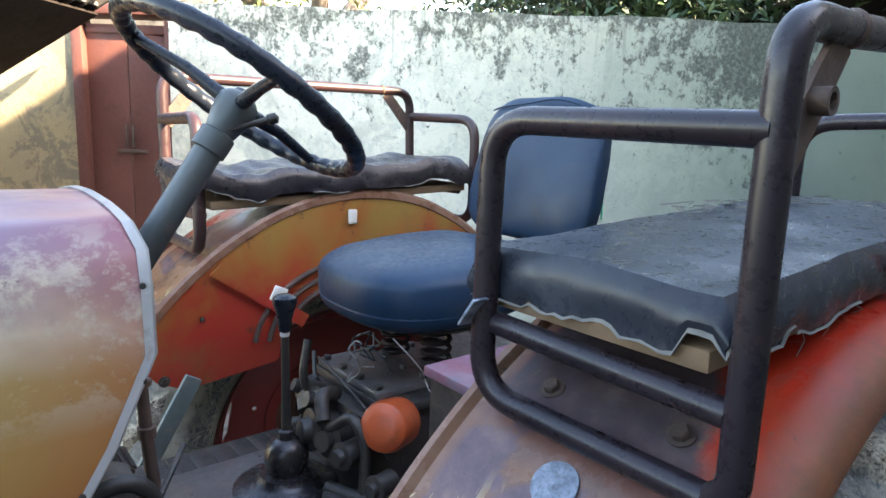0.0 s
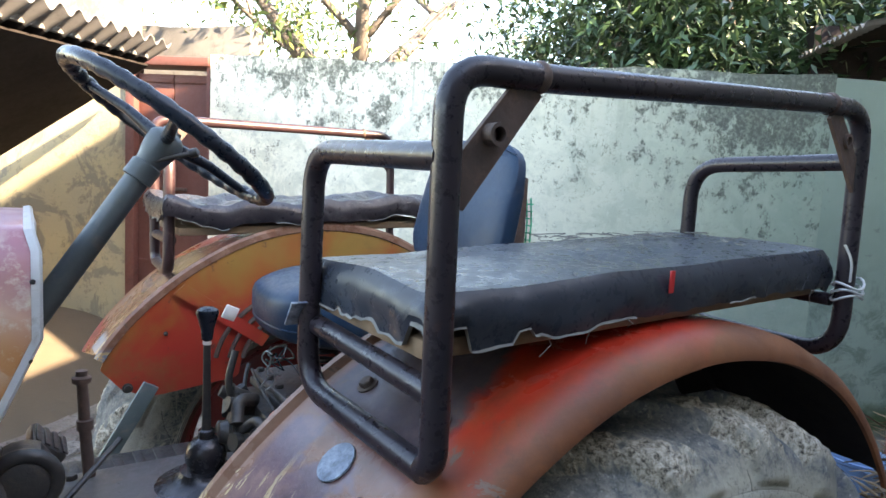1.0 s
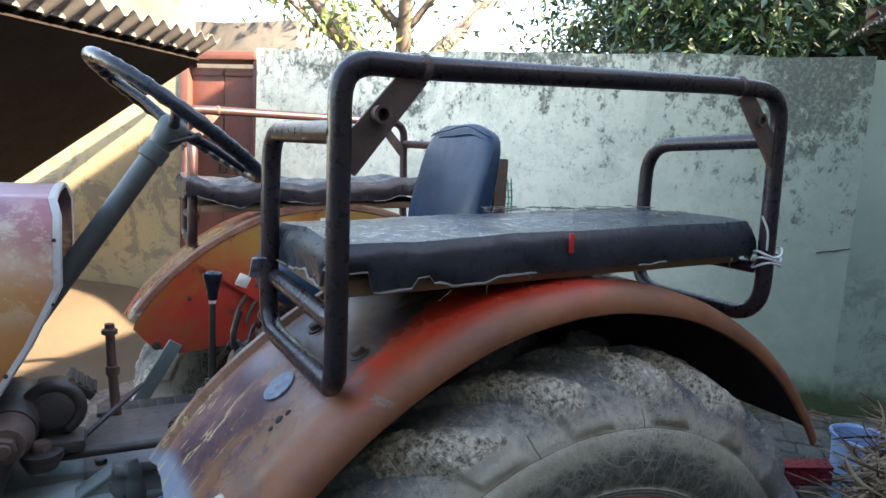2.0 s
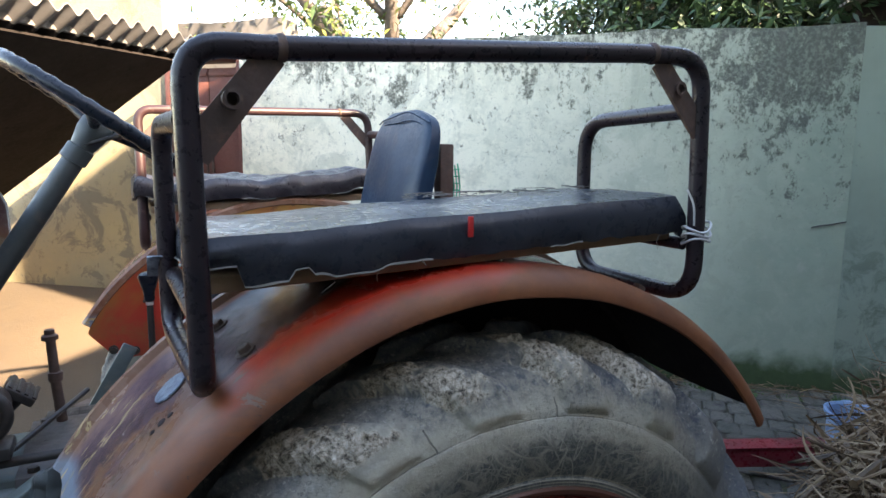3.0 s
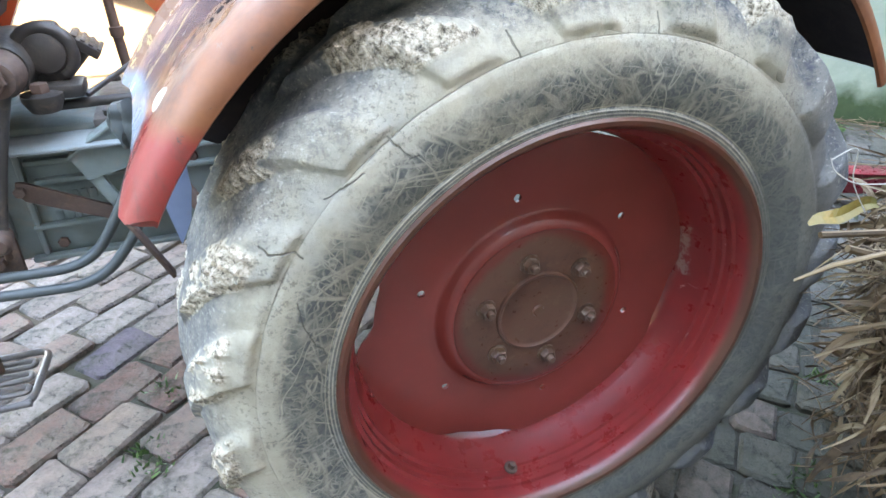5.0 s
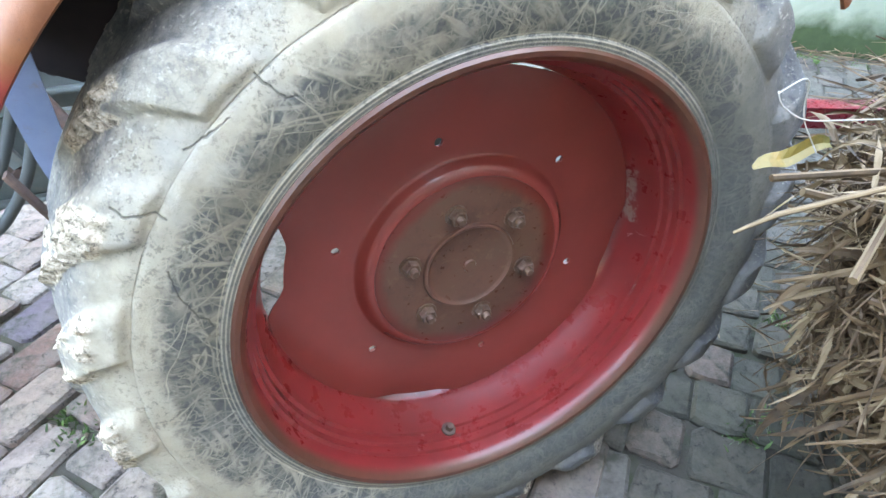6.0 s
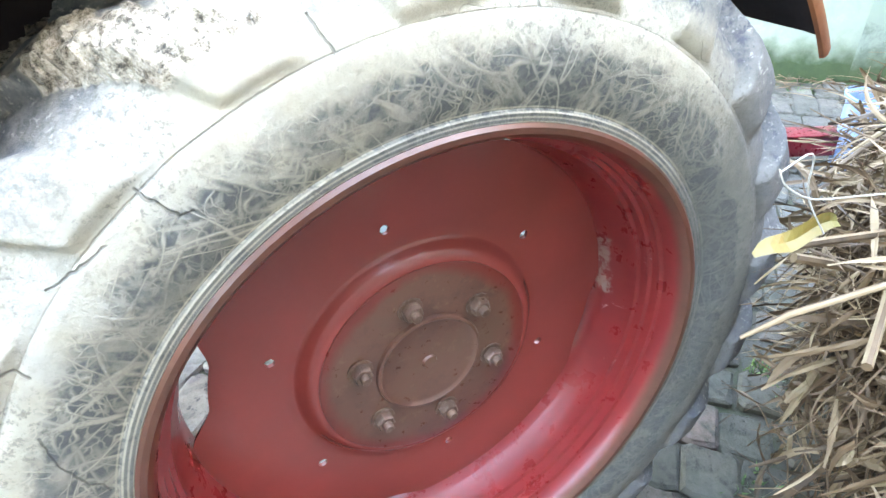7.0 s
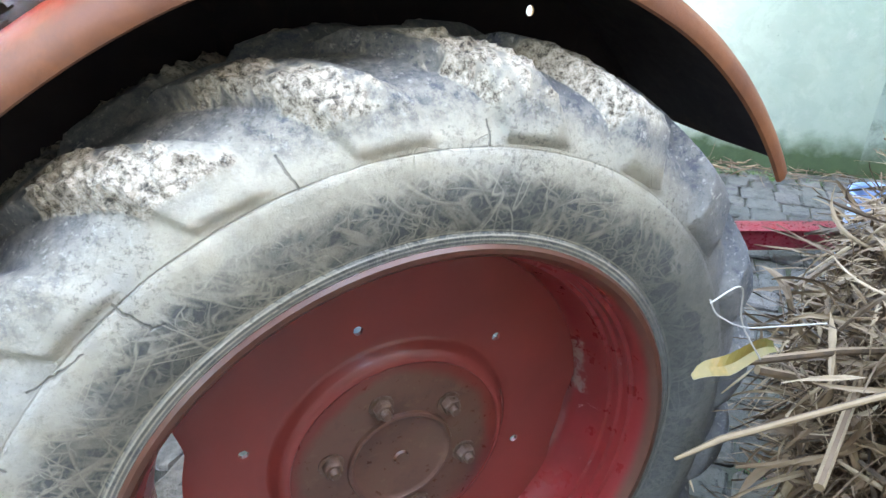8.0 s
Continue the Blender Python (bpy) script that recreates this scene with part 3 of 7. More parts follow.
STEEL = worn("dull_aluminium_strip", (0.7, 0.7, 0.69), (0.6, 0.6, 0.58), (0.3, 0.26, 0.22), 0.4, 0.25, 9, 90, 0.3, 0.15, 0.001)
# near-black for inner and wheel-facing sides and small hidden parts
DARK = worn("near_black_inside", (0.030, 0.025, 0.027), (0.042, 0.034, 0.034), (0.07, 0.048, 0.04), 0.8, 0, 7, 40, 0.3)
WOOD = worn("grey_plank_wood", (0.2, 0.12, 0.065), (0.15, 0.095, 0.055), (0.1, 0.08, 0.06), 0.8, 0, 8, 60, 0.5, 0.5)
ORANGE = worn("orange_plastic", (0.5, 0.085, 0.025), (0.42, 0.07, 0.02), (0.2, 0.05, 0.03), 0.4, 0, 9, 60, 0.3)
BACKING = worn("frayed_pale_cloth", (0.20, 0.19, 0.17), (0.12, 0.115, 0.105), (0.05, 0.047, 0.043), 0.9)
WHITE = worn("dirty_white_plastic", (0.75, 0.72, 0.64), (0.65, 0.62, 0.54), (0.4, 0.36, 0.3), 0.5, 0, 14, 60, 0.3)
FOIL = worn("torn_silver_sticker", (0.29, 0.34, 0.40), (0.09, 0.11, 0.145), (0.02, 0.022, 0.03), 0.4, 0.1, 60, 130, 1.0, 0.5)
TAILBLUE = worn("chalky_blue_paint", (0.19, 0.25, 0.38), (0.14, 0.19, 0.31), (0.2, 0.17, 0.15), 0.5, 0, 9, 60, 0.4, 0.2)
FILLER = worn("pale_body_filler", (0.46, 0.42, 0.33), (0.36, 0.32, 0.25), (0.2, 0.16, 0.12), 0.7, 0, 40, 120, 0.5, 0.4)
TWINE = worn("dull_pale_twine", (0.42, 0.40, 0.35), (0.32, 0.30, 0.26), (0.2, 0.18, 0.15), 0.7)
REDTAPE = worn("red_paint_mark", (0.5, 0.02, 0.02), (0.4, 0.02, 0.02), (0.2, 0.02, 0.02), 0.5)
WIRE = worn("galvanised_wire", (0.5, 0.5, 0.48), (0.4, 0.4, 0.39), (0.25, 0.2, 0.17), 0.45, 0.4)
DOORRED = worn("red_oxide_door_paint", (0.125, 0.040, 0.028), (0.10, 0.034, 0.025), (0.06, 0.028, 0.022), 0.65, 0, 3, 40, 0.4)
CEMENT = worn("asbestos_cement_sheet", (0.2, 0.185, 0.175), (0.14, 0.13, 0.125), (0.1, 0.095, 0.09), 0.9, 0, 2, 30, 0.6)
# near-black colour that stands for the shade under the shed roofs
SHADE_BLACK = worn("roof_shade_black", (0.022, 0.017, 0.015), (0.030, 0.024, 0.021), (0.014, 0.012, 0.011), 0.9, 0, 3, 30, 0.4)
for dull, level in ((SHADE_BLACK, 0.08), (DARK, 0.08), (VINYL, 0.24), (SEAT_BLUE, 0.28), (PIPE, 0.32), (STEER, 0.3), (FENDER, 0.38)):
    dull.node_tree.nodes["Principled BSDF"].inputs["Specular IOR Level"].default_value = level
OLDWALL = worn("grey_old_parapet", (0.17, 0.155, 0.14), (0.12, 0.11, 0.1), (0.06, 0.055, 0.05), 0.9, 0, 2, 25, 0.6)
REDIRON = worn("red_implement_paint", (0.2, 0.012, 0.02), (0.13, 0.010, 0.017), (0.1, 0.05, 0.045), 0.3, 0, 6, 50, 0.4)
BLUEBAG = worn("blue_plastic_sheet", (0.12, 0.22, 0.4), (0.2, 0.32, 0.48), (0.4, 0.45, 0.5), 0.4, 0, 6, 40, 0.3)
GREENNET = worn("green_netting", (0.02, 0.38, 0.16), (0.03, 0.5, 0.25), (0.01, 0.12, 0.06), 0.6)
BARK = worn("grey_brown_bark", (0.17, 0.135, 0.11), (0.12, 0.095, 0.08), (0.09, 0.07, 0.06), 0.9, 0, 4, 30, 0.5, 0.8, 0.02)
LEAF_DARK = leafy("mango_leaves", (0.012, 0.03, 0.013), (0.022, 0.055, 0.021), (0.055, 0.10, 0.036))
LEAF_LIGHT = leafy("sunlit_thin_leaves", (0.05, 0.09, 0.03), (0.12, 0.17, 0.05), (0.26, 0.27, 0.07))


def earth():
    m = Nodes("trodden_earth", 0.95)
    along = m.math("ADD", m.math("MULTIPLY", m.axis("X"), 0.743), m.math("MULTIPLY", m.axis("Y"), -0.669))
    c = m.mix(m.span(m.noise(1.2, 5, 0.6), 0.35, 0.65), (0.105, 0.074, 0.045), (0.085, 0.06, 0.038))
    c = m.mix(m.span(m.noise(2.8, 8, 0.72, distort=0.6), 0.52, 0.7, 0, 0.7), c, (0.07, 0.055, 0.038))
    # dark, mossy soil in the joints of the paving
    joint = m.span(m.math("ADD", along, m.math("MULTIPLY", m.noise(3, 5), 0.6)), -1.1, -0.5)
    c = m.mix(joint, c, m.mix(m.span(m.noise(7, 6, 0.7), 0.45, 0.6), (0.05, 0.044, 0.034), (0.04, 0.048, 0.024)))
    return m.done(c, 0.95, m.math("ADD", m.noise(20, 7, 0.7), m.noise(90, 5, 0.7)), 0.7, 0.01)


EARTH = earth()
BRICK = paving("worn_paving_brick", (0.18, 0.098, 0.075), (0.225, 0.172, 0.148), (0.27, 0.225, 0.20), False, 0.75)
BRICK_RED = paving("red_paving_brick", (0.14, 0.072, 0.056), (0.16, 0.085, 0.066), (0.18, 0.105, 0.082), False, 0.6)
BRICK_PURPLE = paving("purple_stained_brick", (0.10, 0.078, 0.098), (0.11, 0.085, 0.107), (0.115, 0.09, 0.112), False, 0.5)
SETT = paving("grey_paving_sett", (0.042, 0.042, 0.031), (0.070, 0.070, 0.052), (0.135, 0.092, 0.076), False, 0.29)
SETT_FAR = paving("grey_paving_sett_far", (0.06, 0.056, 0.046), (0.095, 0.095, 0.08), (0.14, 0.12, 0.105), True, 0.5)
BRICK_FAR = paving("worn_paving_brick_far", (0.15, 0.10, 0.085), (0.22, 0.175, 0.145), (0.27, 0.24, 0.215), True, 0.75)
# kept dark so that the added walls throw little light back
HOUSE = worn("shaded_house_plaster", (0.20, 0.185, 0.165), (0.16, 0.15, 0.135), (0.11, 0.10, 0.095), 0.9, 0, 1.5, 20, 0.4)


def straw_mat():
    m = Nodes("dry_maize_leaves", 0.75)
    c = m.ramp(m.island(), [(0.0, (0.028, 0.018, 0.010)), (0.35, (0.095, 0.056, 0.028)), (0.7, (0.16, 0.105, 0.056)), (1.0, (0.29, 0.215, 0.13))])
    return m.done(m.mix(m.span(m.noise(30, 4), 0.4, 0.7, 0, 0.5), c, (0.17, 0.105, 0.052)), 0.7)


STRAW = straw_mat()


def yellow_leaf_mat():
    m = Nodes("yellow_green_leaf", 0.5)
    c = m.mix(m.span(m.math("ADD", m.axis("X"), m.math("MULTIPLY", m.noise(20, 4), 0.06)), 0.29, 0.35), (0.15, 0.105, 0.02), (0.035, 0.06, 0.016))
    return m.done(m.mix(m.span(m.noise(60, 4), 0.55, 0.7, 0, 0.5), c, (0.3, 0.16, 0.04)), 0.5)


YELLOW_LEAF = yellow_leaf_mat()


# ---- shape helpers ----
def part(name, bm, material, parent, label="", sharp=38, smooth=True, second=None):
    """Links a bmesh as one mesh object under a thing or a part."""
    me = bpy.data.meshes.new(name)
    bmesh.ops.recalc_face_normals(bm, faces=bm.faces)
    bm.to_mesh(me)
    bm.free()
    me.materials.append(material)
    if second:
        me.materials.append(second)
    if smooth:
        me.shade_smooth()
        me.set_sharp_from_angle(angle=radians(sharp))
    ob = new(name, me)
    if parent is not None:
        ob.parent = parent
        base = parent.matrix_basis if parent.parent is None else parent.parent.matrix_basis @ parent.matrix_parent_inverse @ parent.matrix_basis
        ob.matrix_parent_inverse = base.inverted()
    if label:
        ob["label"] = label
    return ob


def thing(name, at, label, category, group="", kind=""):
    e = new(name)
    e.matrix_basis = Matrix.Translation(at)
    return tagged(e, label, category, group, kind)


def box(bm, lo, hi, bevel=0.0, m=None, segments=2):
    """A bevelled box between two corners, turned by m."""
    lo, hi = Vector(lo), Vector(hi)
    made = bmesh.ops.create_cube(bm, size=1.0)["verts"]
    for v in made:
        v.co = Vector((lo[k] + (v.co[k] + 0.5) * (hi[k] - lo[k]) for k in range(3)))
    if bevel:
        edges = {e for v in made for e in v.link_edges}
        made = list({v for f in bmesh.ops.bevel(bm, geom=list(edges), offset=bevel, segments=segments, affect="EDGES", profile=0.5)["faces"] for v in f.verts} | {v for v in made if v.is_valid})
    if m is not None:
        bmesh.ops.transform(bm, matrix=m, verts=[v for v in made if v.is_valid])
    return bm


def fillet(points, radius, steps=6):
    """The points of a bent pipe: corners rounded."""
    pts = [Vector(p) for p in points]
    out = [pts[0]]
    for a, b, c in zip(pts, pts[1:], pts[2:]):
        u, w = (a - b), (c - b)
        r = min(radius, u.length * 0.49, w.length * 0.49)
        p, q = b + u.normalized() * r, b + w.normalized() * r
        for k in range(steps + 1):
            t = k / steps
            out.append((1 - t) ** 2 * p + 2 * t * (1 - t) * b + t * t * q)
    out.append(pts[-1])
    return out


def tube(bm, points, radius, sides=12, closed=False, caps=True, wobble=0.0):
    """Sweeps a round section along points; radius may be a list."""
    pts = [Vector(p) for p in points]
    n = len(pts)
    rings, up = [], None
    for i, p in enumerate(pts):
        a = pts[i - 1] if (i or closed) else pts[0]
        b = pts[(i + 1) % n] if (i < n - 1 or closed) else pts[-1]
        d = (b - a).normalized()
        if up is None:
            up = d.orthogonal().normalized()
        up = (up - d * up.dot(d)).normalized()
        side = d.cross(up)
        r = radius[i] if isinstance(radius, (list, tuple)) else radius
        if wobble:
            r *= 1 + wobble * noise.noise(p * 30)
        rings.append([bm.verts.new(p + (up * math.cos(2 * math.pi * k / sides) + side * math.sin(2 * math.pi * k / sides)) * r) for k in range(sides)])
    pairs = list(zip(rings, rings[1:]))
    if closed:
        # close with the turn that fits best
        first, last = rings[0], rings[-1]
        k0 = min(range(sides), key=lambda k: (first[k].co - last[0].co).length)
        pairs.append((last, first[k0:] + first[:k0]))
    for a, b in pairs:
        for k in range(sides):
            bm.faces.new((a[k], a[(k + 1) % sides], b[(k + 1) % sides], b[k]))
    if caps and not closed:
        bm.faces.new(rings[0])
        bm.faces.new(list(reversed(rings[-1])))
    return bm


def lathe(bm, centre, axis, profile, sides=48, arc=None):
    """Turns (radius, height) pairs round an axis through centre."""
    axis = Vector(axis).normalized()
    u = axis.orthogonal().normalized()
    w = axis.cross(u)
    rings = []
    for r, h in profile:
        o = Vector(centre) + axis * h
        if r < 1e-6:
            rings.append([bm.verts.new(o)])
        else:
            rings.append([bm.verts.new(o + (u * math.cos(2 * math.pi * k / sides) + w * math.sin(2 * math.pi * k / sides)) * r) for k in range(sides)])
    for a, b in zip(rings, rings[1:]):
        for k in range(sides):
            q = [a[k % len(a)], a[(k + 1) % len(a)], b[(k + 1) % len(b)], b[k % len(b)]]
            q = list(dict.fromkeys(q))
            if len(q) > 2:
                bm.faces.new(q)
    return bm


def plate(bm, outline, thick, m):
    """A flat plate from 2D points, extruded along the local z of m."""
    lo = [bm.verts.new(m @ Vector((x, y, 0))) for x, y in outline]
    hi = [bm.verts.new(m @ Vector((x, y, thick))) for x, y in outline]
    bm.faces.new(list(reversed(lo)))
    bm.faces.new(hi)
    n = len(lo)
    for k in range(n):
        bm.faces.new((lo[k], lo[(k + 1) % n], hi[(k + 1) % n], hi[k]))
    return bm


def rod(bm, a, b, r, sides=10):
    return tube(bm, [a, b], r, sides)


def hexnut(bm, centre, axis, r, h):
    return lathe(bm, centre, axis, [(0, 0), (r, 0), (r, h * 0.8), (r * 0.85, h), (0, h)], 6)


# ---- the tractor: rear wheels ----
CY = 0.11                      # centre line of the tractor
AX, AZ = -0.015, 0.562         # rear axle
tractor = thing("tractor", (-0.3, CY, 0.0), "old faded orange farm tractor with mud-caked rear tyres", "tractor")


def tyre_mesh():
    """Tyre with chevron lugs under dried mud; the axle is the local y axis, outer side at -y."""
    bm = bmesh.new()
    W = 0.1425
    prof = []
    # (radius, y): from the outer bead over the tread to the inner bead
    side = [(0.383, -0.128), (0.392, -0.139), (0.402, -0.1405), (0.406, -0.138), (0.425, -0.145), (0.455, -0.151), (0.485, -0.150), (0.496, -0.1485), (0.503, -0.1448),
            (0.513, -0.1425), (0.527, -0.136), (0.541, -0.128), (0.552, -0.118)]
    crown = [(0.560, -0.105), (0.566, -0.09), (0.571, -0.075), (0.575, -0.06), (0.578, -0.045), (0.580, -0.03), (0.581, -0.015), (0.5815, 0.0)]
    prof = side + crown
    prof = prof + [(r, -y) for r, y in reversed(prof[:-1])]
    fine = [prof[0]]
    for p0, p1 in zip(prof, prof[1:]):
        steps = 3 if p0[0] > 0.5 or p1[0] > 0.5 else 2
        for q in range(1, steps + 1):
            fine.append((p0[0] + (p1[0] - p0[0]) * q / steps, p0[1] + (p1[1] - p0[1]) * q / steps))
    prof = fine
    N, LUGS = 1300, 20
    rings, masks = [], []

    def clamp(x):
        return max(0.0, min(1.0, x))
    for k in range(N):
        th = 2 * math.pi * k / N
        out = Vector((math.cos(th), 0, math.sin(th)))
        ring = []
        for r, y in prof:
            half = -1 if y < 0 else 1
            ay = abs(y)
            rr, yy = r, y
            e = 0.0
            if r > 0.503:
                # lug phase: 0 at the sharp edge, the lug lies behind it; the two sides are offset by half a step
                ph = (th - 2.052 + 0.32 * (ay / W) + (0 if half < 0 else math.pi / LUGS)) * LUGS / (2 * math.pi)
                ph += 0.05 * noise.noise(Vector((th * 9, y * 30, 0)))
                ph -= math.floor(ph)
                e = clamp((ph - 0.40) / 0.2) * clamp((1.0 - ph) / 0.065)
                e = e * e * (3 - 2 * e)
                fade = clamp((r - 0.507 - 0.008 * abs(noise.noise(Vector((math.floor(th * LUGS / 6.2832), half, 3))))) / 0.009) * clamp((ay + 0.005) / 0.03)
                right = clamp((math.cos(th) - 0.05) / 0.3)
                low = clamp((r - 0.53 + 0.02 * right) / 0.03)
                rr += e * fade * (0.004 + (0.016 + 0.010 * clamp((math.cos(th) - 0.1) / 0.4)) * low) * (1 - 0.45 * clamp((-0.6 - math.cos(th)) / 0.25)) + 0.004 * low
                yy = y + half * (0.0075 + 0.005 * right) * e * fade * (1 - clamp((r - 0.55) / 0.02))
            p = Vector((rr * math.cos(th), yy, rr * math.sin(th)))
            crust = 0.0
            if r > 0.41:
                g = noise.fractal(p * 16, 1.0, 2.2, 3)
                if r > 0.53:
                    c1 = noise.noise(p * 9 + Vector((7, 3, 1)))
                    c2 = noise.noise(p * 32) + 0.7 * noise.noise(p * 90)
                    band = clamp((ay - 0.035) / 0.02) * clamp((r - 0.534) / 0.008)
                    edge = max(clamp((ph - 0.62) / 0.16) * clamp((1.0 - ph) / 0.015), clamp((0.03 - ph) / 0.02))
                    spread = clamp((ph - 0.45) / 0.1) * clamp((1.0 - ph) / 0.02)
                    side_on = clamp((0.62 - math.cos(th)) / 0.35)
                    crust = side_on * clamp(max((c1 + 0.8 * c2 + 0.40) * 2.6 * edge, (c1 + 0.8 * c2 + 0.02) * 3.2 * spread)) * band
                pit = noise.noise(p * 60) + noise.noise(p * 150)
                p += out * (g * 0.0012 + crust * (0.003 + 0.0045 * pit))
                p.y += half * (g * 0.0010 + 0.004 * crust * pit + 0.002 * crust)
            masks.append((crust, e))
            ring.append(bm.verts.new(p))
        rings.append(ring)
    for k in range(N):
        a, b = rings[k], rings[(k + 1) % N]
        for j in range(len(prof) - 1):
            bm.faces.new((a[j], b[j], b[j + 1], a[j + 1]))
    # inner skin, so that the casing has thickness
    inner = []
    for k in range(N):
        th = 2 * math.pi * k / N
        inner.append([bm.verts.new((0.376 * math.cos(th), s * 0.125, 0.376 * math.sin(th))) for s in (-1, 1)])
    for k in range(N):
        k2 = (k + 1) % N
        bm.faces.new((rings[k][0], inner[k][0], inner[k2][0], rings[k2][0]))
        bm.faces.new((rings[k][-1], rings[k2][-1], inner[k2][1], inner[k][1]))
    layer = bm.verts.layers.float.new("mud_crust")
    bm.verts.ensure_lookup_table()
    layer_lug = bm.verts.layers.float.new("lug_height")
    for k, (value, lug) in enumerate(masks):
        bm.verts[k][layer] = value
        bm.verts[k][layer_lug] = lug
    # weight on the ground
    for v in bm.verts:
        if v.co.z < -AZ + 0.03:
            low = (-AZ + 0.03) - v.co.z
            v.co.z = -AZ + 0.03 - 0.028 * (1 - math.exp(-low / 0.028))
            v.co.y *= 1 + 0.5 * low
    return bm


def rim_mesh():
    bm = bmesh.new()
    prof = [(0.378, -0.120), (0.389, -0.134), (0.392, -0.1405), (0.388, -0.1445), (0.381, -0.1435), (0.375, -0.137), (0.369, -0.122), (0.3680, -0.104), (0.3615, -0.1015),
            (0.3612, -0.087), (0.3550, -0.0845), (0.3546, -0.070), (0.3485, -0.0675), (0.3472, -0.045), (0.335, -0.02), (0.330, 0.0), (0.330, 0.05), (0.345, 0.07), (0.36, 0.09), (0.372, 0.12), (0.392, 0.138),
            (0.388, 0.145), (0.378, 0.14), (0.366, 0.12), (0.352, 0.095), (0.337, 0.075), (0.322, 0.05), (0.322, 0.0)]
    front = [(r, y) for r, y in prof[1:17]]
    ring = front + [(0.352, 0.08), (0.368, 0.10), (0.374, 0.125), (0.390, 0.14), (0.392, 0.13), (0.380, 0.118), (0.374, 0.098), (0.358, 0.075), (0.338, 0.05), (0.338, 0.0)] + [(r + 0.007, y) for r, y in reversed(front[4:14])]
    ring.append(ring[0])
    return lathe(bm, (0, 0, 0), (0, 1, 0), ring, 120)


DISC_TURN = radians(101.8)


def disc_mesh():
    """Pressed wheel disc: scalloped rim, six round holes, raised centre. Outer face towards -y."""
    bm = bmesh.new()
    NT = 240
    radii = [0.135, 0.160, 0.166, 0.170, 0.175, 0.181, 0.186, 0.190, 0.205, 0.2155, 0.2245, 0.2335, 0.245, 0.26, 0.275, 0.287, 0.298]

    def depth(r):
        if r < 0.166:
            return -0.022
        if r < 0.190:
            t = (r - 0.166) / 0.024
            return -0.022 + 0.022 * t * t * (3 - 2 * t)
        return 0.0
    rings = []
    for r in radii:
        row = []
        for k in range(NT):
            th = 2 * math.pi * k / NT
            rr, d = r, depth(r)
            if r > 0.26:
                away = min(abs((math.degrees(th) - n + 180) % 360 - 180) for n in (78, 169, 254, 348))
                q = max(0.0, min(1.0, (19 - away) / 13))
                deep = 0.036 if math.cos(th) < -0.7 else 0.006 if math.sin(th) > 0.7 else 0.017
                edge = 0.331 - deep * q * q * (3 - 2 * q)
                rr = 0.26 + (r - 0.26) / 0.038 * (edge - 0.26)
                d += 0.006 * ((r - 0.26) / 0.038) ** 2
            row.append(bm.verts.new((rr * math.cos(th), d, rr * math.sin(th))))
        rings.append(row)
    faces = []
    for a, b in zip(rings, rings[1:]):
        for k in range(NT):
            faces.append(bm.faces.new((a[k], a[(k + 1) % NT], b[(k + 1) % NT], b[k])))
    # round holes: drop the faces inside, pull the rim of the gap onto a circle
    for h in range(6):
        a = DISC_TURN + h * math.pi / 3
        c = Vector((0.2245 * math.cos(a), 0, 0.2245 * math.sin(a)))
        gone = [f for f in faces if f.is_valid and (f.calc_center_median() - c).length < 0.0088]
        rim = {v for f in gone for v in f.verts}
        bmesh.ops.delete(bm, geom=gone, context="FACES")
        for v in rim:
            if v.is_valid and v.link_faces:
                d = v.co - c
                d.y = 0
                if d.length > 1e-5:
                    q = c + d.normalized() * 0.0072
                    v.co.x, v.co.z = q.x, q.z
    made = bmesh.ops.solidify(bm, geom=bm.faces[:], thickness=0.006)
    return bm


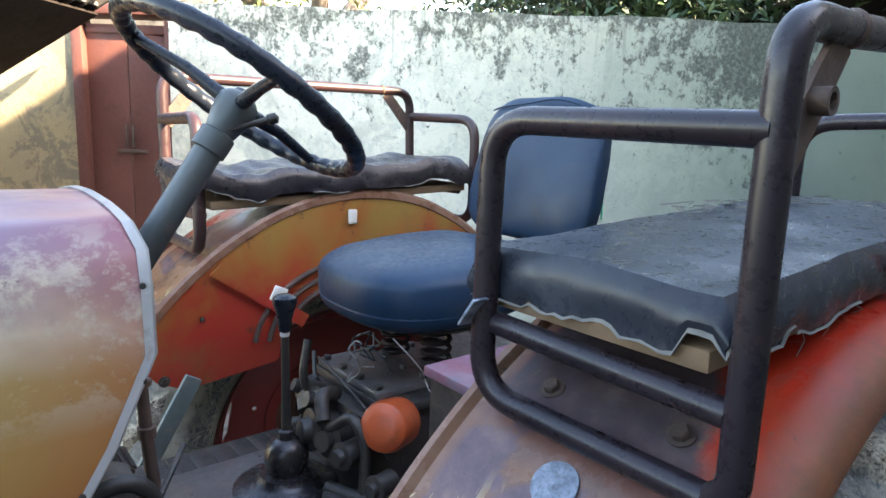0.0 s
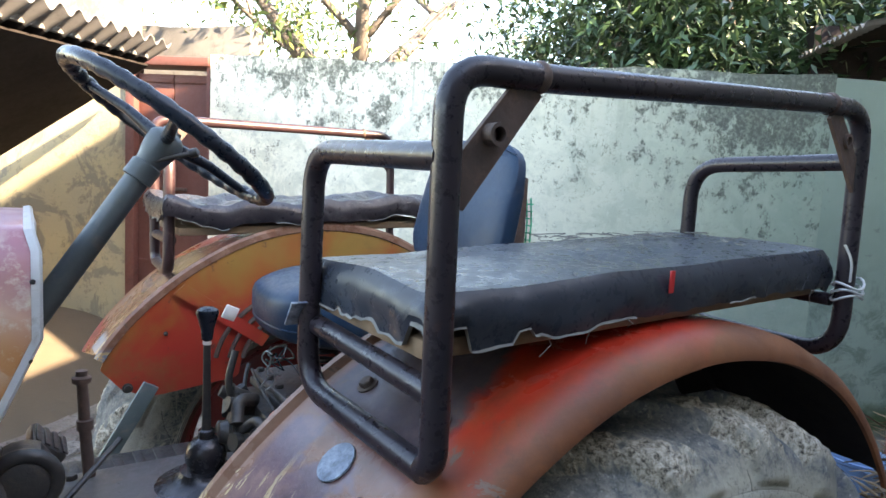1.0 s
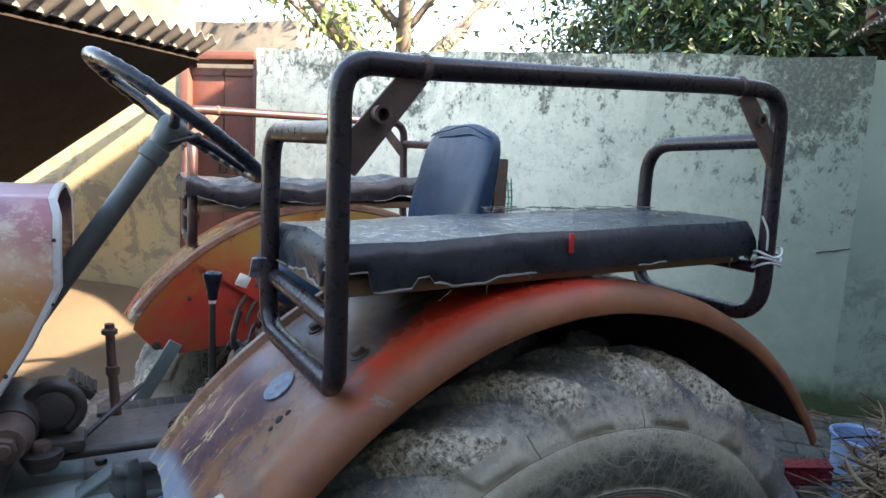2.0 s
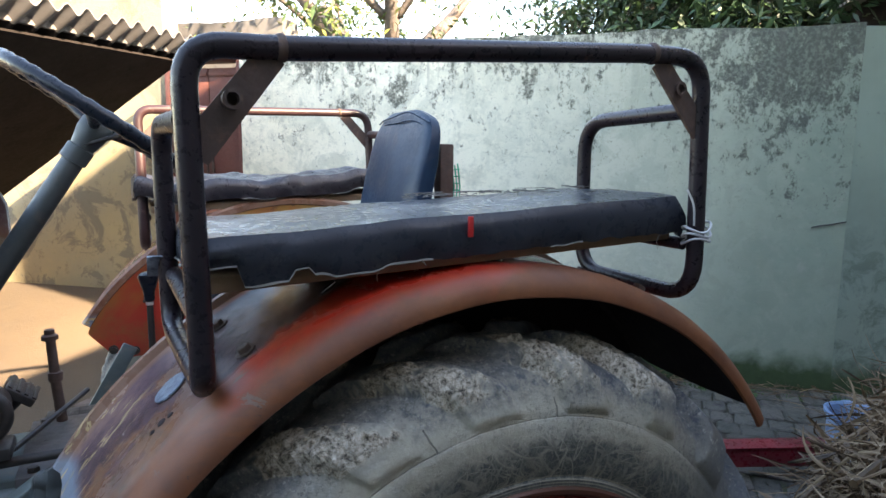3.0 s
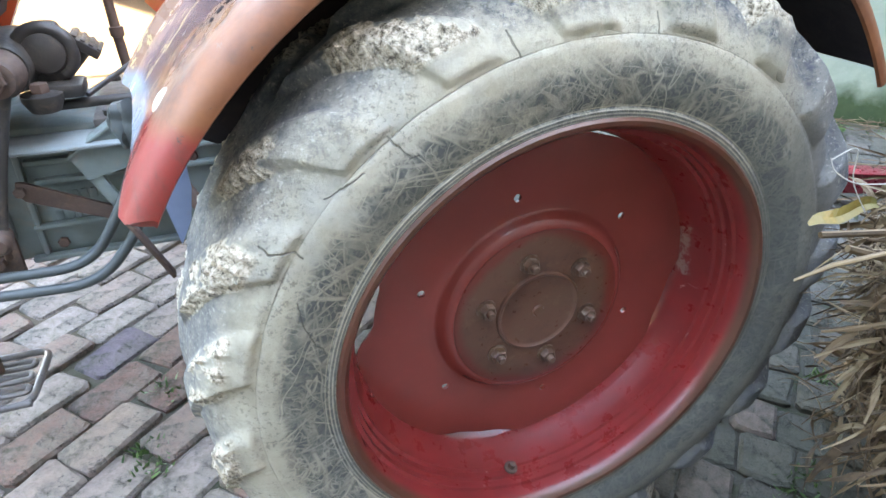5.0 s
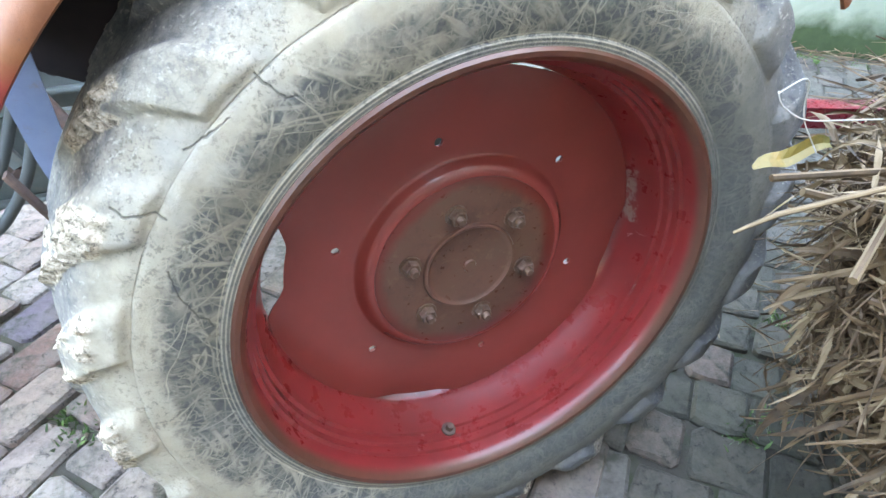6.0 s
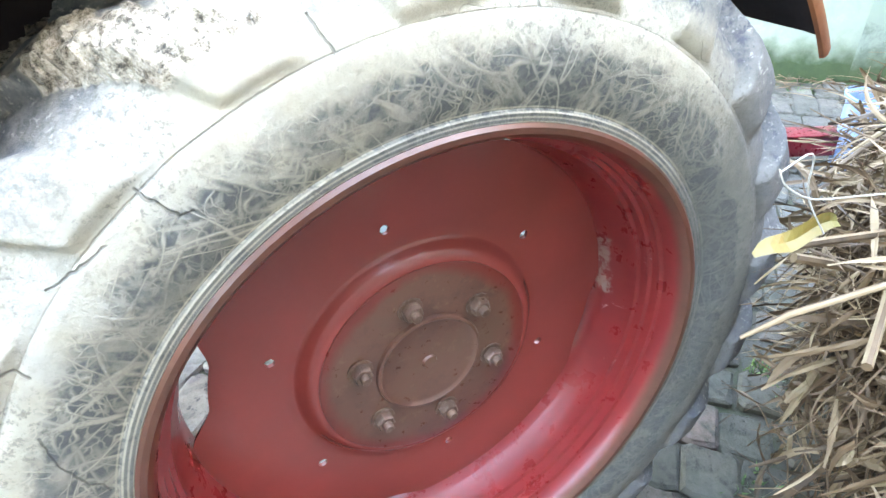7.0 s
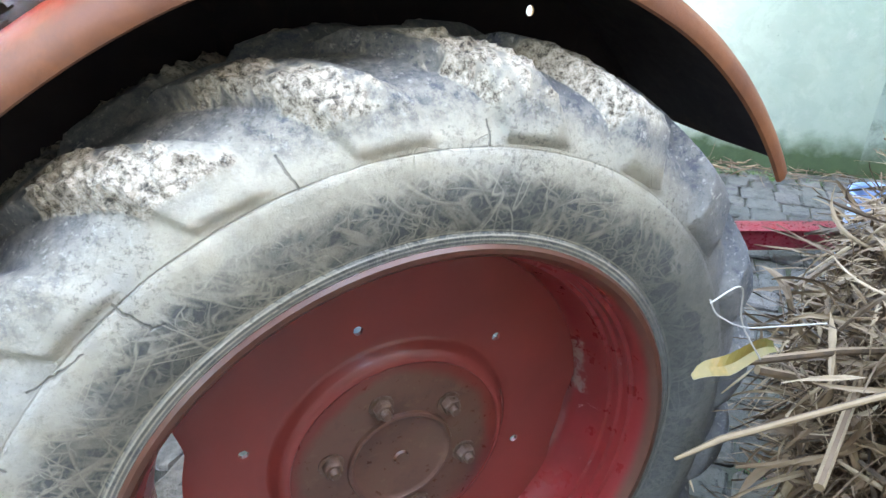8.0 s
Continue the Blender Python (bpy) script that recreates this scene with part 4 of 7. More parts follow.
def wheel(parent, centre):
    """A rear wheel with tyre, rim, disc, hub and nuts."""
    m = Matrix.Translation(centre)
    w = new("rear_wheel")
    w.parent = parent
    w.matrix_parent_inverse = parent.matrix_basis.inverted()
    w.matrix_basis = m
    tagged(w, "rear wheel with mud-caked lugged tyre and dull red rim")

    def sub(name, bm, mat, label="", sharp=38):
        ob = part(name, bm, mat, None, label, sharp)
        ob.parent = w
        return ob
    sub("tyre", tyre_mesh(), RUBBER, "cracked black rubber tyre caked in pale dried mud")
    sub("rim", rim_mesh(), RIM_RED, "", 24)
    sub("disc", disc_mesh(), DISC_RED)
    bm = bmesh.new()
    lathe(bm, (0, -0.0265, 0), (0, -1, 0), [(0.163, -0.004), (0.163, 0.003), (0.160, 0.0045), (0.083, 0.0045), (0.081, 0.009), (0.077, 0.010), (0.074, 0.0065), (0.070, 0.005), (0.012, 0.005), (0.010, 0.0085), (0.0, 0.009)], 72)
    sub("hub", bm, hub_paint(), "greasy brown hub plate with a raised ring")
    for k in range(6):
        a = radians(104.5) + k * math.pi / 3
        c = (0.108 * math.cos(a), -0.0308, 0.108 * math.sin(a))
        bm = bmesh.new()
        lathe(bm, c, (0, -1, 0), [(0, 0), (0.0185, 0), (0.0185, 0.003), (0, 0.003)], 20)
        hexnut(bm, (c[0], c[1] - 0.003, c[2]), (0, -1, 0), 0.0145, 0.013)
        lathe(bm, (c[0], c[1] - 0.014, c[2]), (0, -1, 0), [(0.0075, 0), (0.0075, 0.010), (0.006, 0.012), (0, 0.0125)], 12)
        sub("wheel_nut", bm, NUT, "rusty wheel nut on its stud")
    bm = bmesh.new()
    a = radians(-98)
    base = Vector((0.351 * math.cos(a), -0.072, 0.351 * math.sin(a)))
    inward = Vector((-math.cos(a), -0.25, -math.sin(a))).normalized()
    lathe(bm, base, inward, [(0, 0), (0.014, 0), (0.013, 0.004), (0.0075, 0.005), (0.0065, 0.016), (0, 0.017)], 16)
    sub("valve", bm, RUST, "dull rusty tyre valve")
    return w


near_wheel = wheel(tractor, (AX, -0.60, AZ))
far_wheel = copy_thing(near_wheel, Matrix.Identity(4))
far_wheel.matrix_basis = Matrix.Translation((AX, 2 * CY + 0.60, AZ)) @ Matrix.Diagonal((1, -1, 1, 1))


# ---- fenders ----
FX, FZ = -0.015, 0.577


def arc_point(r, deg, y):
    """A point of the mudguard's arc, which draws in a little towards the front."""
    q = max(0.0, min(1.0, (deg - 92) / 46))
    r -= 0.013 * q * q * (3 - 2 * q)
    return Vector((FX + r * math.cos(radians(deg)), y, FZ + r * math.sin(radians(deg))))


def mirror_y(bm):
    for v in bm.verts:
        v.co.y = 2 * CY - v.co.y
    bmesh.ops.reverse_faces(bm, faces=bm.faces)


def fender(flip):
    """Curved mudguard with its flat inner plate."""
    e = new("fender")
    e.parent = tractor
    e.matrix_parent_inverse = tractor.matrix_basis.inverted()
    e["label"] = "dented mudguard in sun-faded orange and red paint"
    # curved sheet: (y, radius) across, swept along the arc
    across = [(-0.352, 0.706), (-0.352, 0.722), (-0.358, 0.729), (-0.366, 0.727), (-0.372, 0.716), (-0.40, 0.710), (-0.46, 0.706), (-0.52, 0.703), (-0.58, 0.701), (-0.63, 0.701), (-0.665, 0.701), (-0.69, 0.699), (-0.708, 0.692), (-0.719, 0.681), (-0.724, 0.669), (-0.7235, 0.662), (-0.718, 0.660)]
    inner = [(y + (0.005 if y < -0.7 else 0.0), r - 0.004) for y, r in reversed(across[4:-2])]
    ring = across + inner + [(-0.356, 0.704)]
    bm = bmesh.new()
    STEPS = 90
    rows = []
    for i in range(STEPS + 1):
        t = i / STEPS
        deg = 153.0 - t * (153.0 - 33.2)
        row = []
        for y, r in ring:
            dd = deg
            # the outer corner of the front end is rounded off
            if t < 0.14:
                q = max(0.0, (-0.702 - y) / 0.022)
                inw = max(0.0, min(1.0, (y + 0.70) / 0.10))
                dd = deg - (2.0 * q * q + 3.6 * inw * inw + 8.0 * max(0.0, y + 0.55)) * (1 - t / 0.14)
            p = arc_point(r, dd, y)
            p += Vector((0, 0, 1)) * 0.0025 * noise.noise(p * 7)
            row.append(bm.verts.new(p))
        rows.append(row)
    n = len(ring)
    for a, b in zip(rows, rows[1:]):
        for k in range(n):
            f = bm.faces.new((a[k], a[(k + 1) % n], b[(k + 1) % n], b[k]))
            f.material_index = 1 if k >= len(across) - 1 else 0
    bm.faces.new(rows[0])
    bm.faces.new(list(reversed(rows[-1])))
    if flip:
        mirror_y(bm)
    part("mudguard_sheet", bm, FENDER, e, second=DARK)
    # flat inner plate
    outline = [tuple(arc_point(0.716, d, 0).xz) for d in range(34, 146, 3)]
    outline += [(-0.607, 0.925), (-0.56, 0.87), (-0.50, 0.842), (-0.455, 0.844), (-0.27, 0.866)]
    outline += [(-0.06 + 0.20 * math.cos(radians(d)), 0.87 + 0.17 * math.sin(radians(d))) for d in range(178, 0, -10)]
    outline += [(0.30, 0.86), (0.5, 0.90)]
    bm = bmesh.new()
    m = Matrix(((1, 0, 0, 0), (0, 0, 1, -0.3605), (0, 1, 0, 0), (0, 0, 0, 1)))
    hole = [(0.332 + 0.0075 * math.cos(radians(q)), 1.141 + 0.0085 * math.sin(radians(q))) for q in range(0, 360, 30)]
    sides = []
    for depth in (0.0, 0.005):
        loops = [[bm.verts.new(m @ Vector((x, y, depth))) for x, y in line] for line in (outline, hole)]
        rim_edges = [bm.edges.new((line[k], line[(k + 1) % len(line)])) for line in loops for k in range(len(line))]
        for f in bmesh.ops.triangle_fill(bm, use_beauty=True, edges=rim_edges)["geom"]:
            if isinstance(f, bmesh.types.BMFace):
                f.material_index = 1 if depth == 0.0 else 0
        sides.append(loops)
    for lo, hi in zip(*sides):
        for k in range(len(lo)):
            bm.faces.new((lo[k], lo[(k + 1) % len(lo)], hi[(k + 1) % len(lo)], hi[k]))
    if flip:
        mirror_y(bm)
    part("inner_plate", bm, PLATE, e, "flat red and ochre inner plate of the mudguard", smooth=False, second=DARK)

    def bolt(x, z, r=0.011):
        bm = bmesh.new()
        lathe(bm, (x, -0.3525, z), (0, 1, 0), [(0, 0), (r * 1.5, 0), (r * 1.5, 0.002), (r, 0.003), (r, 0.008), (0, 0.009)], 10)
        if flip:
            mirror_y(bm)
        part("bolt", bm, IRON, e)
    for x, z in ((-0.488, 0.862), (-0.545, 0.872), (-0.455, 1.008)):
        bolt(x, z, 0.009 if x != -0.455 else 0.004)
    # flat brace across the plate
    bm = bmesh.new()
    a, b = Vector((-0.42, -0.349, 1.125)), Vector((-0.19, -0.349, 0.965))
    d = (b - a).normalized()
    u = Vector((d.z, 0, -d.x)) * 0.018
    prof = [a - u, a + u - d * 0.008, b + u, b - u]
    lo = [bm.verts.new(p) for p in prof]
    hi = [bm.verts.new(p + Vector((0, 0.007, 0))) for p in prof]
    bm.faces.new(lo), bm.faces.new(hi)
    for k in range(4):
        bm.faces.new((lo[k], lo[(k + 1) % 4], hi[(k + 1) % 4], hi[k]))
    if flip:
        mirror_y(bm)
    part("brace", bm, PLATE, e, smooth=False)
    # hoop of the axle opening
    for r in (0.155, 0.185, 0.215):
        bm = bmesh.new()
        tube(bm, [(-0.06 + r * 1.25 * math.cos(radians(d)), -0.349, 0.90 + r * math.sin(radians(d))) for d in range(10, 175, 6)], 0.007, 8)
        if flip:
            mirror_y(bm)
        part("arch_rib", bm, RUST, e)
    return e


left_fender = fender(False)
fender(True)
# pale blue tail of the inner plate and a rusty stay below the front end
bm = bmesh.new()
plate(bm, [(-0.612, 0.915), (-0.556, 0.925), (-0.552, 0.792), (-0.562, 0.737), (-0.584, 0.693), (-0.597, 0.766)], 0.004, Matrix(((1, 0, 0, 0), (0, 0, 1, -0.412), (0, 1, 0, 0), (0, 0, 0, 1))))
bmesh.ops.recalc_face_normals(bm, faces=bm.faces)
part("plate_tail", bm, TAILBLUE, left_fender, "pale blue painted tail of the plate", smooth=False)
bm = bmesh.new()
a, b = Vector((-0.675, -0.28, 0.69)), Vector((-0.618, -0.28, 0.56))
box(bm, (-0.013, -0.004, 0.0), (0.013, 0.004, (b - a).length), 0.002, Matrix.Translation(a) @ (b - a).to_track_quat("Z", "Y").to_matrix().to_4x4())
part("rusty_stay", bm, RUST, left_fender, "rusty flat stay")

# sticker, bolts and step marks on the near mudguard
bm = bmesh.new()
c = arc_point(0.7045, 129.6, -0.516)
nrm = Vector((math.cos(radians(129.6)), 0, math.sin(radians(129.6))))
lathe(bm, c, nrm + Vector((0, -0.02, 0)), [(0, 0.0022), (0.018, 0.0022), (0.0265, 0.002), (0.027, 0.0)], 26)
part("round_sticker", bm, FOIL, left_fender, "torn silver round sticker")
bm = bmesh.new()
c = arc_point(0.7015, 142.3, -0.617)
lathe(bm, c, Vector((math.cos(radians(141.5)), -0.1, math.sin(radians(141.5)))), [(0, 0.003), (0.012, 0.0028), (0.0165, 0.001), (0.017, -0.001)], 16)
part("filler_patch", bm, FILLER, left_fender, "pale filler patch")
for deg, y, r in ((132.2, -0.404, 0.0042), (131.8, -0.588, 0.0055), (130.6, -0.592, 0.004), (133.1, -0.59, 0.003)):
    bm = bmesh.new()
    up = Vector((math.cos(radians(deg)), 0, math.sin(radians(deg))))
    lathe(bm, arc_point(0.7035 if y > -0.5 else 0.7008, deg, y), up, [(0, 0.0), (r * 0.6, 0.0012), (r, 0.0018), (r * 1.25, 0.0)], 9)
    part("rust_hole", bm, DARK, left_fender, "small rusted hole")
for deg, y in ((121.5, -0.440), (120.5, -0.598)):
    bm = bmesh.new()
    up = Vector((math.cos(radians(deg)), 0, math.sin(radians(deg))))
    at = arc_point(0.7065 if y > -0.5 else 0.7015, deg, y)
    lathe(bm, at, up, [(0, 0.0), (0.015, 0.0), (0.015, 0.002), (0, 0.0022)], 16)
    hexnut(bm, at + up * 0.002, up, 0.010, 0.008)
    part("foot_bolt", bm, RUST, left_fender)


# ---- guard frames on the mudguards ----
PR = 0.0148


def guard(flip, mat, label):
    e = new("guard_frame")
    e.parent = tractor
    e.matrix_parent_inverse = tractor.matrix_basis.inverted()
    e["label"] = label

    def add(name, pts, r=PR, radius=0.06, mm=None, steps=7):
        bm = bmesh.new()
        tube(bm, fillet(pts, radius, steps), r, 14, wobble=0.02)
        if flip:
            mirror_y(bm)
        part(name, bm, mm or mat, e)
    YO, YI = -0.682, -0.385
    lift = 0.028 if flip else 0.0
    # outer hoop: front post, top rail, rear post
    add("outer_hoop", [(-0.428, YO + 0.02, 1.158), (-0.430, YO, 1.175), (-0.436, YO, 1.557 + lift), (-0.34, YO, 1.559 + lift), (0.25, YO, 1.600), (0.370, YO, 1.601), (0.380, YO, 1.32)], radius=0.085)
    # front loop
    add("front_loop", [(-0.436, YO, 1.474), (-0.444, YI, 1.480), (-0.444, YI, 1.166), (-0.428, YO + 0.018, 1.158)], radius=0.055)
    # rear loop
    add("rear_loop", [(0.379, YO, 1.345), (0.384, YO, 1.196), (0.396, YI + 0.022, 1.196), (0.393, YI + 0.022, 1.512), (0.376, YO, 1.520)], radius=0.07)
    # cross bars that carry the cushion
    add("front_bar", [(-0.436, YI - 0.01, 1.250), (-0.428, YO + 0.012, 1.240)], 0.0135)
    add("rear_bar", [(0.362, YI - 0.01, 1.292), (0.365, YO + 0.012, 1.29)], 0.011)
    for a, b, w in (((-0.338, 1.552 + lift), (-0.430, 1.436 + lift), 0.019), ((0.272, 1.590), (0.376, 1.480), 0.018)):
        bm = bmesh.new()
        a, b = Vector((a[0], YO, a[1])), Vector((b[0], YO, b[1]))
        d = (b - a).normalized()
        u = Vector((-d.z, 0, d.x)) * w
        prof = [a - u * 0.9, a + u * 0.9, b + u * 1.05, b - u * 1.05]
        lo = [bm.verts.new(p + Vector((0, -0.003, 0))) for p in prof]
        hi = [bm.verts.new(p + Vector((0, 0.003, 0))) for p in prof]
        bm.faces.new(lo), bm.faces.new(hi)
        for k in range(4):
            bm.faces.new((lo[k], lo[(k + 1) % 4], hi[(k + 1) % 4], hi[k]))
        if flip:
            mirror_y(bm)
        part("gusset", bm, RUST, e, "rusty flat iron gusset")
    for x, z, l in ((-0.387, 1.498 + lift, 0.022), (0.318, 1.549, 0.012)):
        bm = bmesh.new()
        lathe(bm, (x, YO + 0.004, z), (0, -1, 0), [(0.0075, 0.0), (0.0115, 0.0), (0.0115, l), (0.0075, l), (0.0075, 0.0)], 16)
        if flip:
            mirror_y(bm)
        part("pipe_stub", bm, RUST, e)
    for p in ((-0.328, YO, 1.560 + lift), (0.256, YO, 1.6003)):
        bm = bmesh.new()
        lathe(bm, p, (1, 0, 0.03), [(PR * 0.9, -0.007), (PR * 1.1, -0.004), (PR * 1.16, 0.0), (PR * 1.1, 0.004), (PR * 0.9, 0.007)], 16)
        if flip:
            mirror_y(bm)
        part("weld_bead", bm, RUST, e)
    # foot plates and bolts on the mudguard
    for x, deg in ((0.385, 53.6),):
        nrm = Vector((math.cos(radians(deg)), 0, math.sin(radians(deg))))
        for y in ((-0.60,) if x < 0 else (-0.435, -0.60)):
            bm = bmesh.new()
            c = arc_point(0.709 if y < -0.5 else 0.714, deg - (9 if x < 0 else -7), y)
            hexnut(bm, c, nrm, 0.0125, 0.012)
            if flip:
                mirror_y(bm)
            part("foot_bolt", bm, RUST, e)
    return e


guard(False, PIPE, "dark brown bent pipe guard frame over the mudguard")
guard(True, PIPE_RED, "red-brown bent pipe guard frame over the far mudguard")


# ---- bench cushions on the guards ----
def cushion(flip, mat, label):
    t = thing("bench_cushion", (-0.05, -0.52 if not flip else 2 * CY + 0.52, 1.27), label, "cushion", "side bench cushions")
    bm = bmesh.new()
    NX, NY = 90, 28
    X0, X1, Y0, Y1 = -0.465 if flip else -0.428, 0.372, -0.660, -0.345
    top, low = {}, {}
    for i in range(NX + 1):
        for j in range(NY + 1):
            a, b = i / NX, j / NY
            x, y = X0 + a * (X1 - X0), Y0 + b * (Y1 - Y0)
            z = 1.336 + 0.036 * a
            ex = min(a, 1 - a) * (X1 - X0)
            ey = min(b, 1 - b) * (Y1 - Y0)
            rr = 0.012
            dip = 0.0
            for e in (ex, ey):
                if e < rr:
                    dip += rr - math.sqrt(max(0.0, rr * rr - (rr - e) ** 2))
            z += 0.004 * math.sin(math.pi * min(1, max(0, b))) - min(dip, 0.03)
            p = Vector((x, y, z))
            z += 0.005 * noise.noise(Vector((p.x * 5, p.y * 9, 0))) + 0.0012 * noise.noise(p * 25)
            if flip:
                z += 0.012 + 0.030 * noise.noise(p * 6 + Vector((5, 0, 0))) + 0.012 * noise.noise(p * 17) + 0.02 * max(0.0, 0.2 - a) / 0.2
            top[i, j] = bm.verts.new((x, y, z))
    for i in range(NX):
        for j in range(NY):
            bm.faces.new((top[i, j], top[i + 1, j], top[i + 1, j + 1], top[i, j + 1]))
    # skirt with a torn lower edge
    loop = [(i, 0) for i in range(NX)] + [(NX, j) for j in range(NY)] + [(i, NY) for i in range(NX, 0, -1)] + [(0, j) for j in range(NY, 0, -1)]
    rows = [[top[q] for q in loop]]
    for lev in range(1, 5):
        row = []
        for k, q in enumerate(loop):
            c = top[q].co
            drop = 0.047 + 0.008 * noise.noise(Vector((c.x * 11, c.y * 11, 3))) + 0.005 * noise.noise(Vector((c.x * 40, c.y * 40, 9)))
            if q[0] == 0:
                drop += 0.010 * noise.noise(Vector((c.y * 13, 1, 4))) + 0.008 * max(0.0, noise.noise(Vector((c.y * 60, 2, 7))))
            if q[1] == 0 and -0.315 < c.x < -0.292:
                drop *= 0.74
            if q[0] < 6 and q[1] < 4:
                drop *= 0.5
            out = Vector(((-1 if q[0] == 0 else 1 if q[0] == NX else 0), (-1 if q[1] == 0 else 1 if q[1] == NY else 0), 0))
            bulge = 0.004 * math.sin(lev / 4 * math.pi) + ((0.009 if q[0] == 0 else 0.006) * noise.noise(Vector((c.x * 24, c.y * 24, lev * 0.5))) * lev / 4)
            row.append(bm.verts.new((c.x + out.x * bulge, c.y + out.y * bulge, c.z - drop * lev / 4)))
        rows.append(row)
    edge_line = [v.co.copy() for v in rows[-1]]
    inner = [bm.verts.new((v.co.x * 0.985 + (-0.05) * 0.015, v.co.y + (0.006 if v.co.y < -0.5 else -0.006), v.co.z + 0.003)) for v in rows[-1]]
    rows.append(inner)
    n = len(loop)
    for a, b in zip(rows, rows[1:]):
        for k in range(n):
            bm.faces.new((a[k], b[k], b[(k + 1) % n], a[(k + 1) % n]))
    if flip:
        mirror_y(bm)
    part("cover", bm, mat, t)
    # pale cut edge of the cloth along the skirt
    hem = bmesh.new()
    line = [Vector(p) for p in edge_line]
    strip = []
    for k, p in enumerate(line):
        o = Vector(((-1 if loop[k][0] == 0 else 1 if loop[k][0] == NX else 0), (-1 if loop[k][1] == 0 else 1 if loop[k][1] == NY else 0), 0))
        w = 0.0006 + (0.0045 if loop[k][0] == 0 else 0.003) * abs(noise.noise(p * 25))
        strip.append([hem.verts.new(p + o * 0.0012 + Vector((0, 0, w))), hem.verts.new(p + o * 0.003 + Vector((0, 0, -0.001))), hem.verts.new(p - o * 0.003)])
    for k in range(n):
        a, b = strip[k], strip[(k + 1) % n]
        if noise.noise(line[k] * 9 + Vector((2, 2, 2))) > (0.12 if loop[k][0] else -0.02):
            hem.faces.new((a[0], a[1], b[1], b[0]))
            hem.faces.new((a[1], a[2], b[2], b[1]))
    if flip:
        mirror_y(hem)
    hem_part = part("torn_hem", hem, BACKING, t, "frayed pale cloth edge")
    hem_part["kind"] = "stuff"
    # loose threads
    threads = bmesh.new()
    rng = random.Random(31 if flip else 30)
    for _ in range(9):
        k = rng.randrange(n)
        p = line[k]
        tube(threads, [p, p + Vector((rng.gauss(0, 0.004), rng.gauss(0, 0.004), -rng.uniform(0.004, 0.012))), p + Vector((rng.gauss(0, 0.01), rng.gauss(0, 0.008), -rng.uniform(0.008, 0.026)))], 0.0005, 4)
    for _ in range(60):
        x = rng.uniform(-0.05, 0.33)
        y = -0.35 - abs(rng.gauss(0, 0.045)) - max(0.0, x - 0.12) * rng.uniform(0, 1.2)
        z = 1.3445 + 0.036 * (x - X0) / (X1 - X0)
        p = Vector((x, y, z))
        d1, d2 = Vector((rng.gauss(0, 0.016), rng.gauss(0, 0.008), rng.uniform(0, 0.004))), Vector((rng.gauss(0, 0.026), rng.gauss(0, 0.014), rng.uniform(-0.002, 0.002)))
        tube(threads, fillet([p, p + d1, p + d2], 0.01, 3), 0.0009, 4)
    if flip:
        mirror_y(threads)
    ob = part("loose_threads", threads, BACKING, t, "loose pale threads")
    ob["kind"] = "stuff"
    bm = bmesh.new()
    box(bm, (-0.424, -0.646, 0), (0.36, -0.36, 0.022), 0.004, Matrix.Translation((0, 0, 1.2815)) @ Matrix.Rotation(radians(-2.2), 4, "Y"))
    if flip:
        mirror_y(bm)
    part("board", bm, WOOD, t, "weathered seat board")
    return t


near_cushion = cushion(False, VINYL, "long black vinyl bench cushion, torn edge, tied with wire")
cushion(True, VINYL_BROWN, "creased torn brown-black bench cushion on the far guard frame")
bm = bmesh.new()
box(bm, (-0.064, -0.6675, 1.322), (-0.055, -0.6645, 1.352), 0.001, Matrix.Identity(4))
part("red_mark", bm, REDTAPE, near_cushion, "short red paint mark")
# wire that ties the rear end of the cushion
bm = bmesh.new()
for k in range(3):
    pts = []
    for a in range(0, 360, 20):
        t = radians(a)
        pts.append((0.385 + 0.024 * math.cos(t) - 0.012, -0.69 + 0.022 * math.sin(t), 1.310 + 0.010 * (k - 1) + 0.006 * math.sin(2 * t + k) + 0.004 * math.cos(t)))
    tube(bm, pts, 0.0022, 6, closed=True)
tube(bm, fillet([(0.355, -0.70, 1.325), (0.352, -0.701, 1.36), (0.345, -0.69, 1.385)], 0.02), 0.002, 6)
part("tie_wire", bm, WIRE, near_cushion, "twisted pale tie wire")
bm = bmesh.new()
box(bm, (-0.012, -0.002, -0.03), (0.012, 0.002, 0.012), 0.001, Matrix.Translation((-0.462, -0.39, 1.272)) @ Matrix.Rotation(radians(35), 4, "X"))
part("loose_rag", bm, FOIL, near_cushion, "torn pale strip of cover")

# ---- hood ----
HX, HL = -0.746, -1.75
hood = new("hood")
hood.parent = tractor
hood.matrix_parent_inverse = tractor.matrix_basis.inverted()
hood["label"] = "bonnet in faded red, ochre and purple, reflections painted in"


def hood_section(grow=0.0):
    """Half section of the bonnet: (y from the centre line, z), bottom of the side to the crown."""
    h = [(0.262, 0.80), (0.264, 0.9), (0.266, 1.0), (0.266, 1.1), (0.264, 1.2), (0.258, 1.275), (0.243, 1.318), (0.215, 1.346), (0.17, 1.352), (0.11, 1.357), (0.05, 1.359), (0.0, 1.360)]
    return [(y + grow * (1 if y > 0.1 else 0.3), z + (grow if z > 1.3 else 0)) for y, z in h]


def rear_x(z):
    """The rear edge of the bonnet: upright above, raked forward below."""
    if z > 1.178:
        return HX - (0.008 if z > 1.33 else 0.0)
    return HX - (1.178 - z) * 0.575


half = hood_section()
full = [(-y, z) for y, z in half] + [(y, z) for y, z in reversed(half[:-1])]
bm = bmesh.new()
outer, inn = [], []
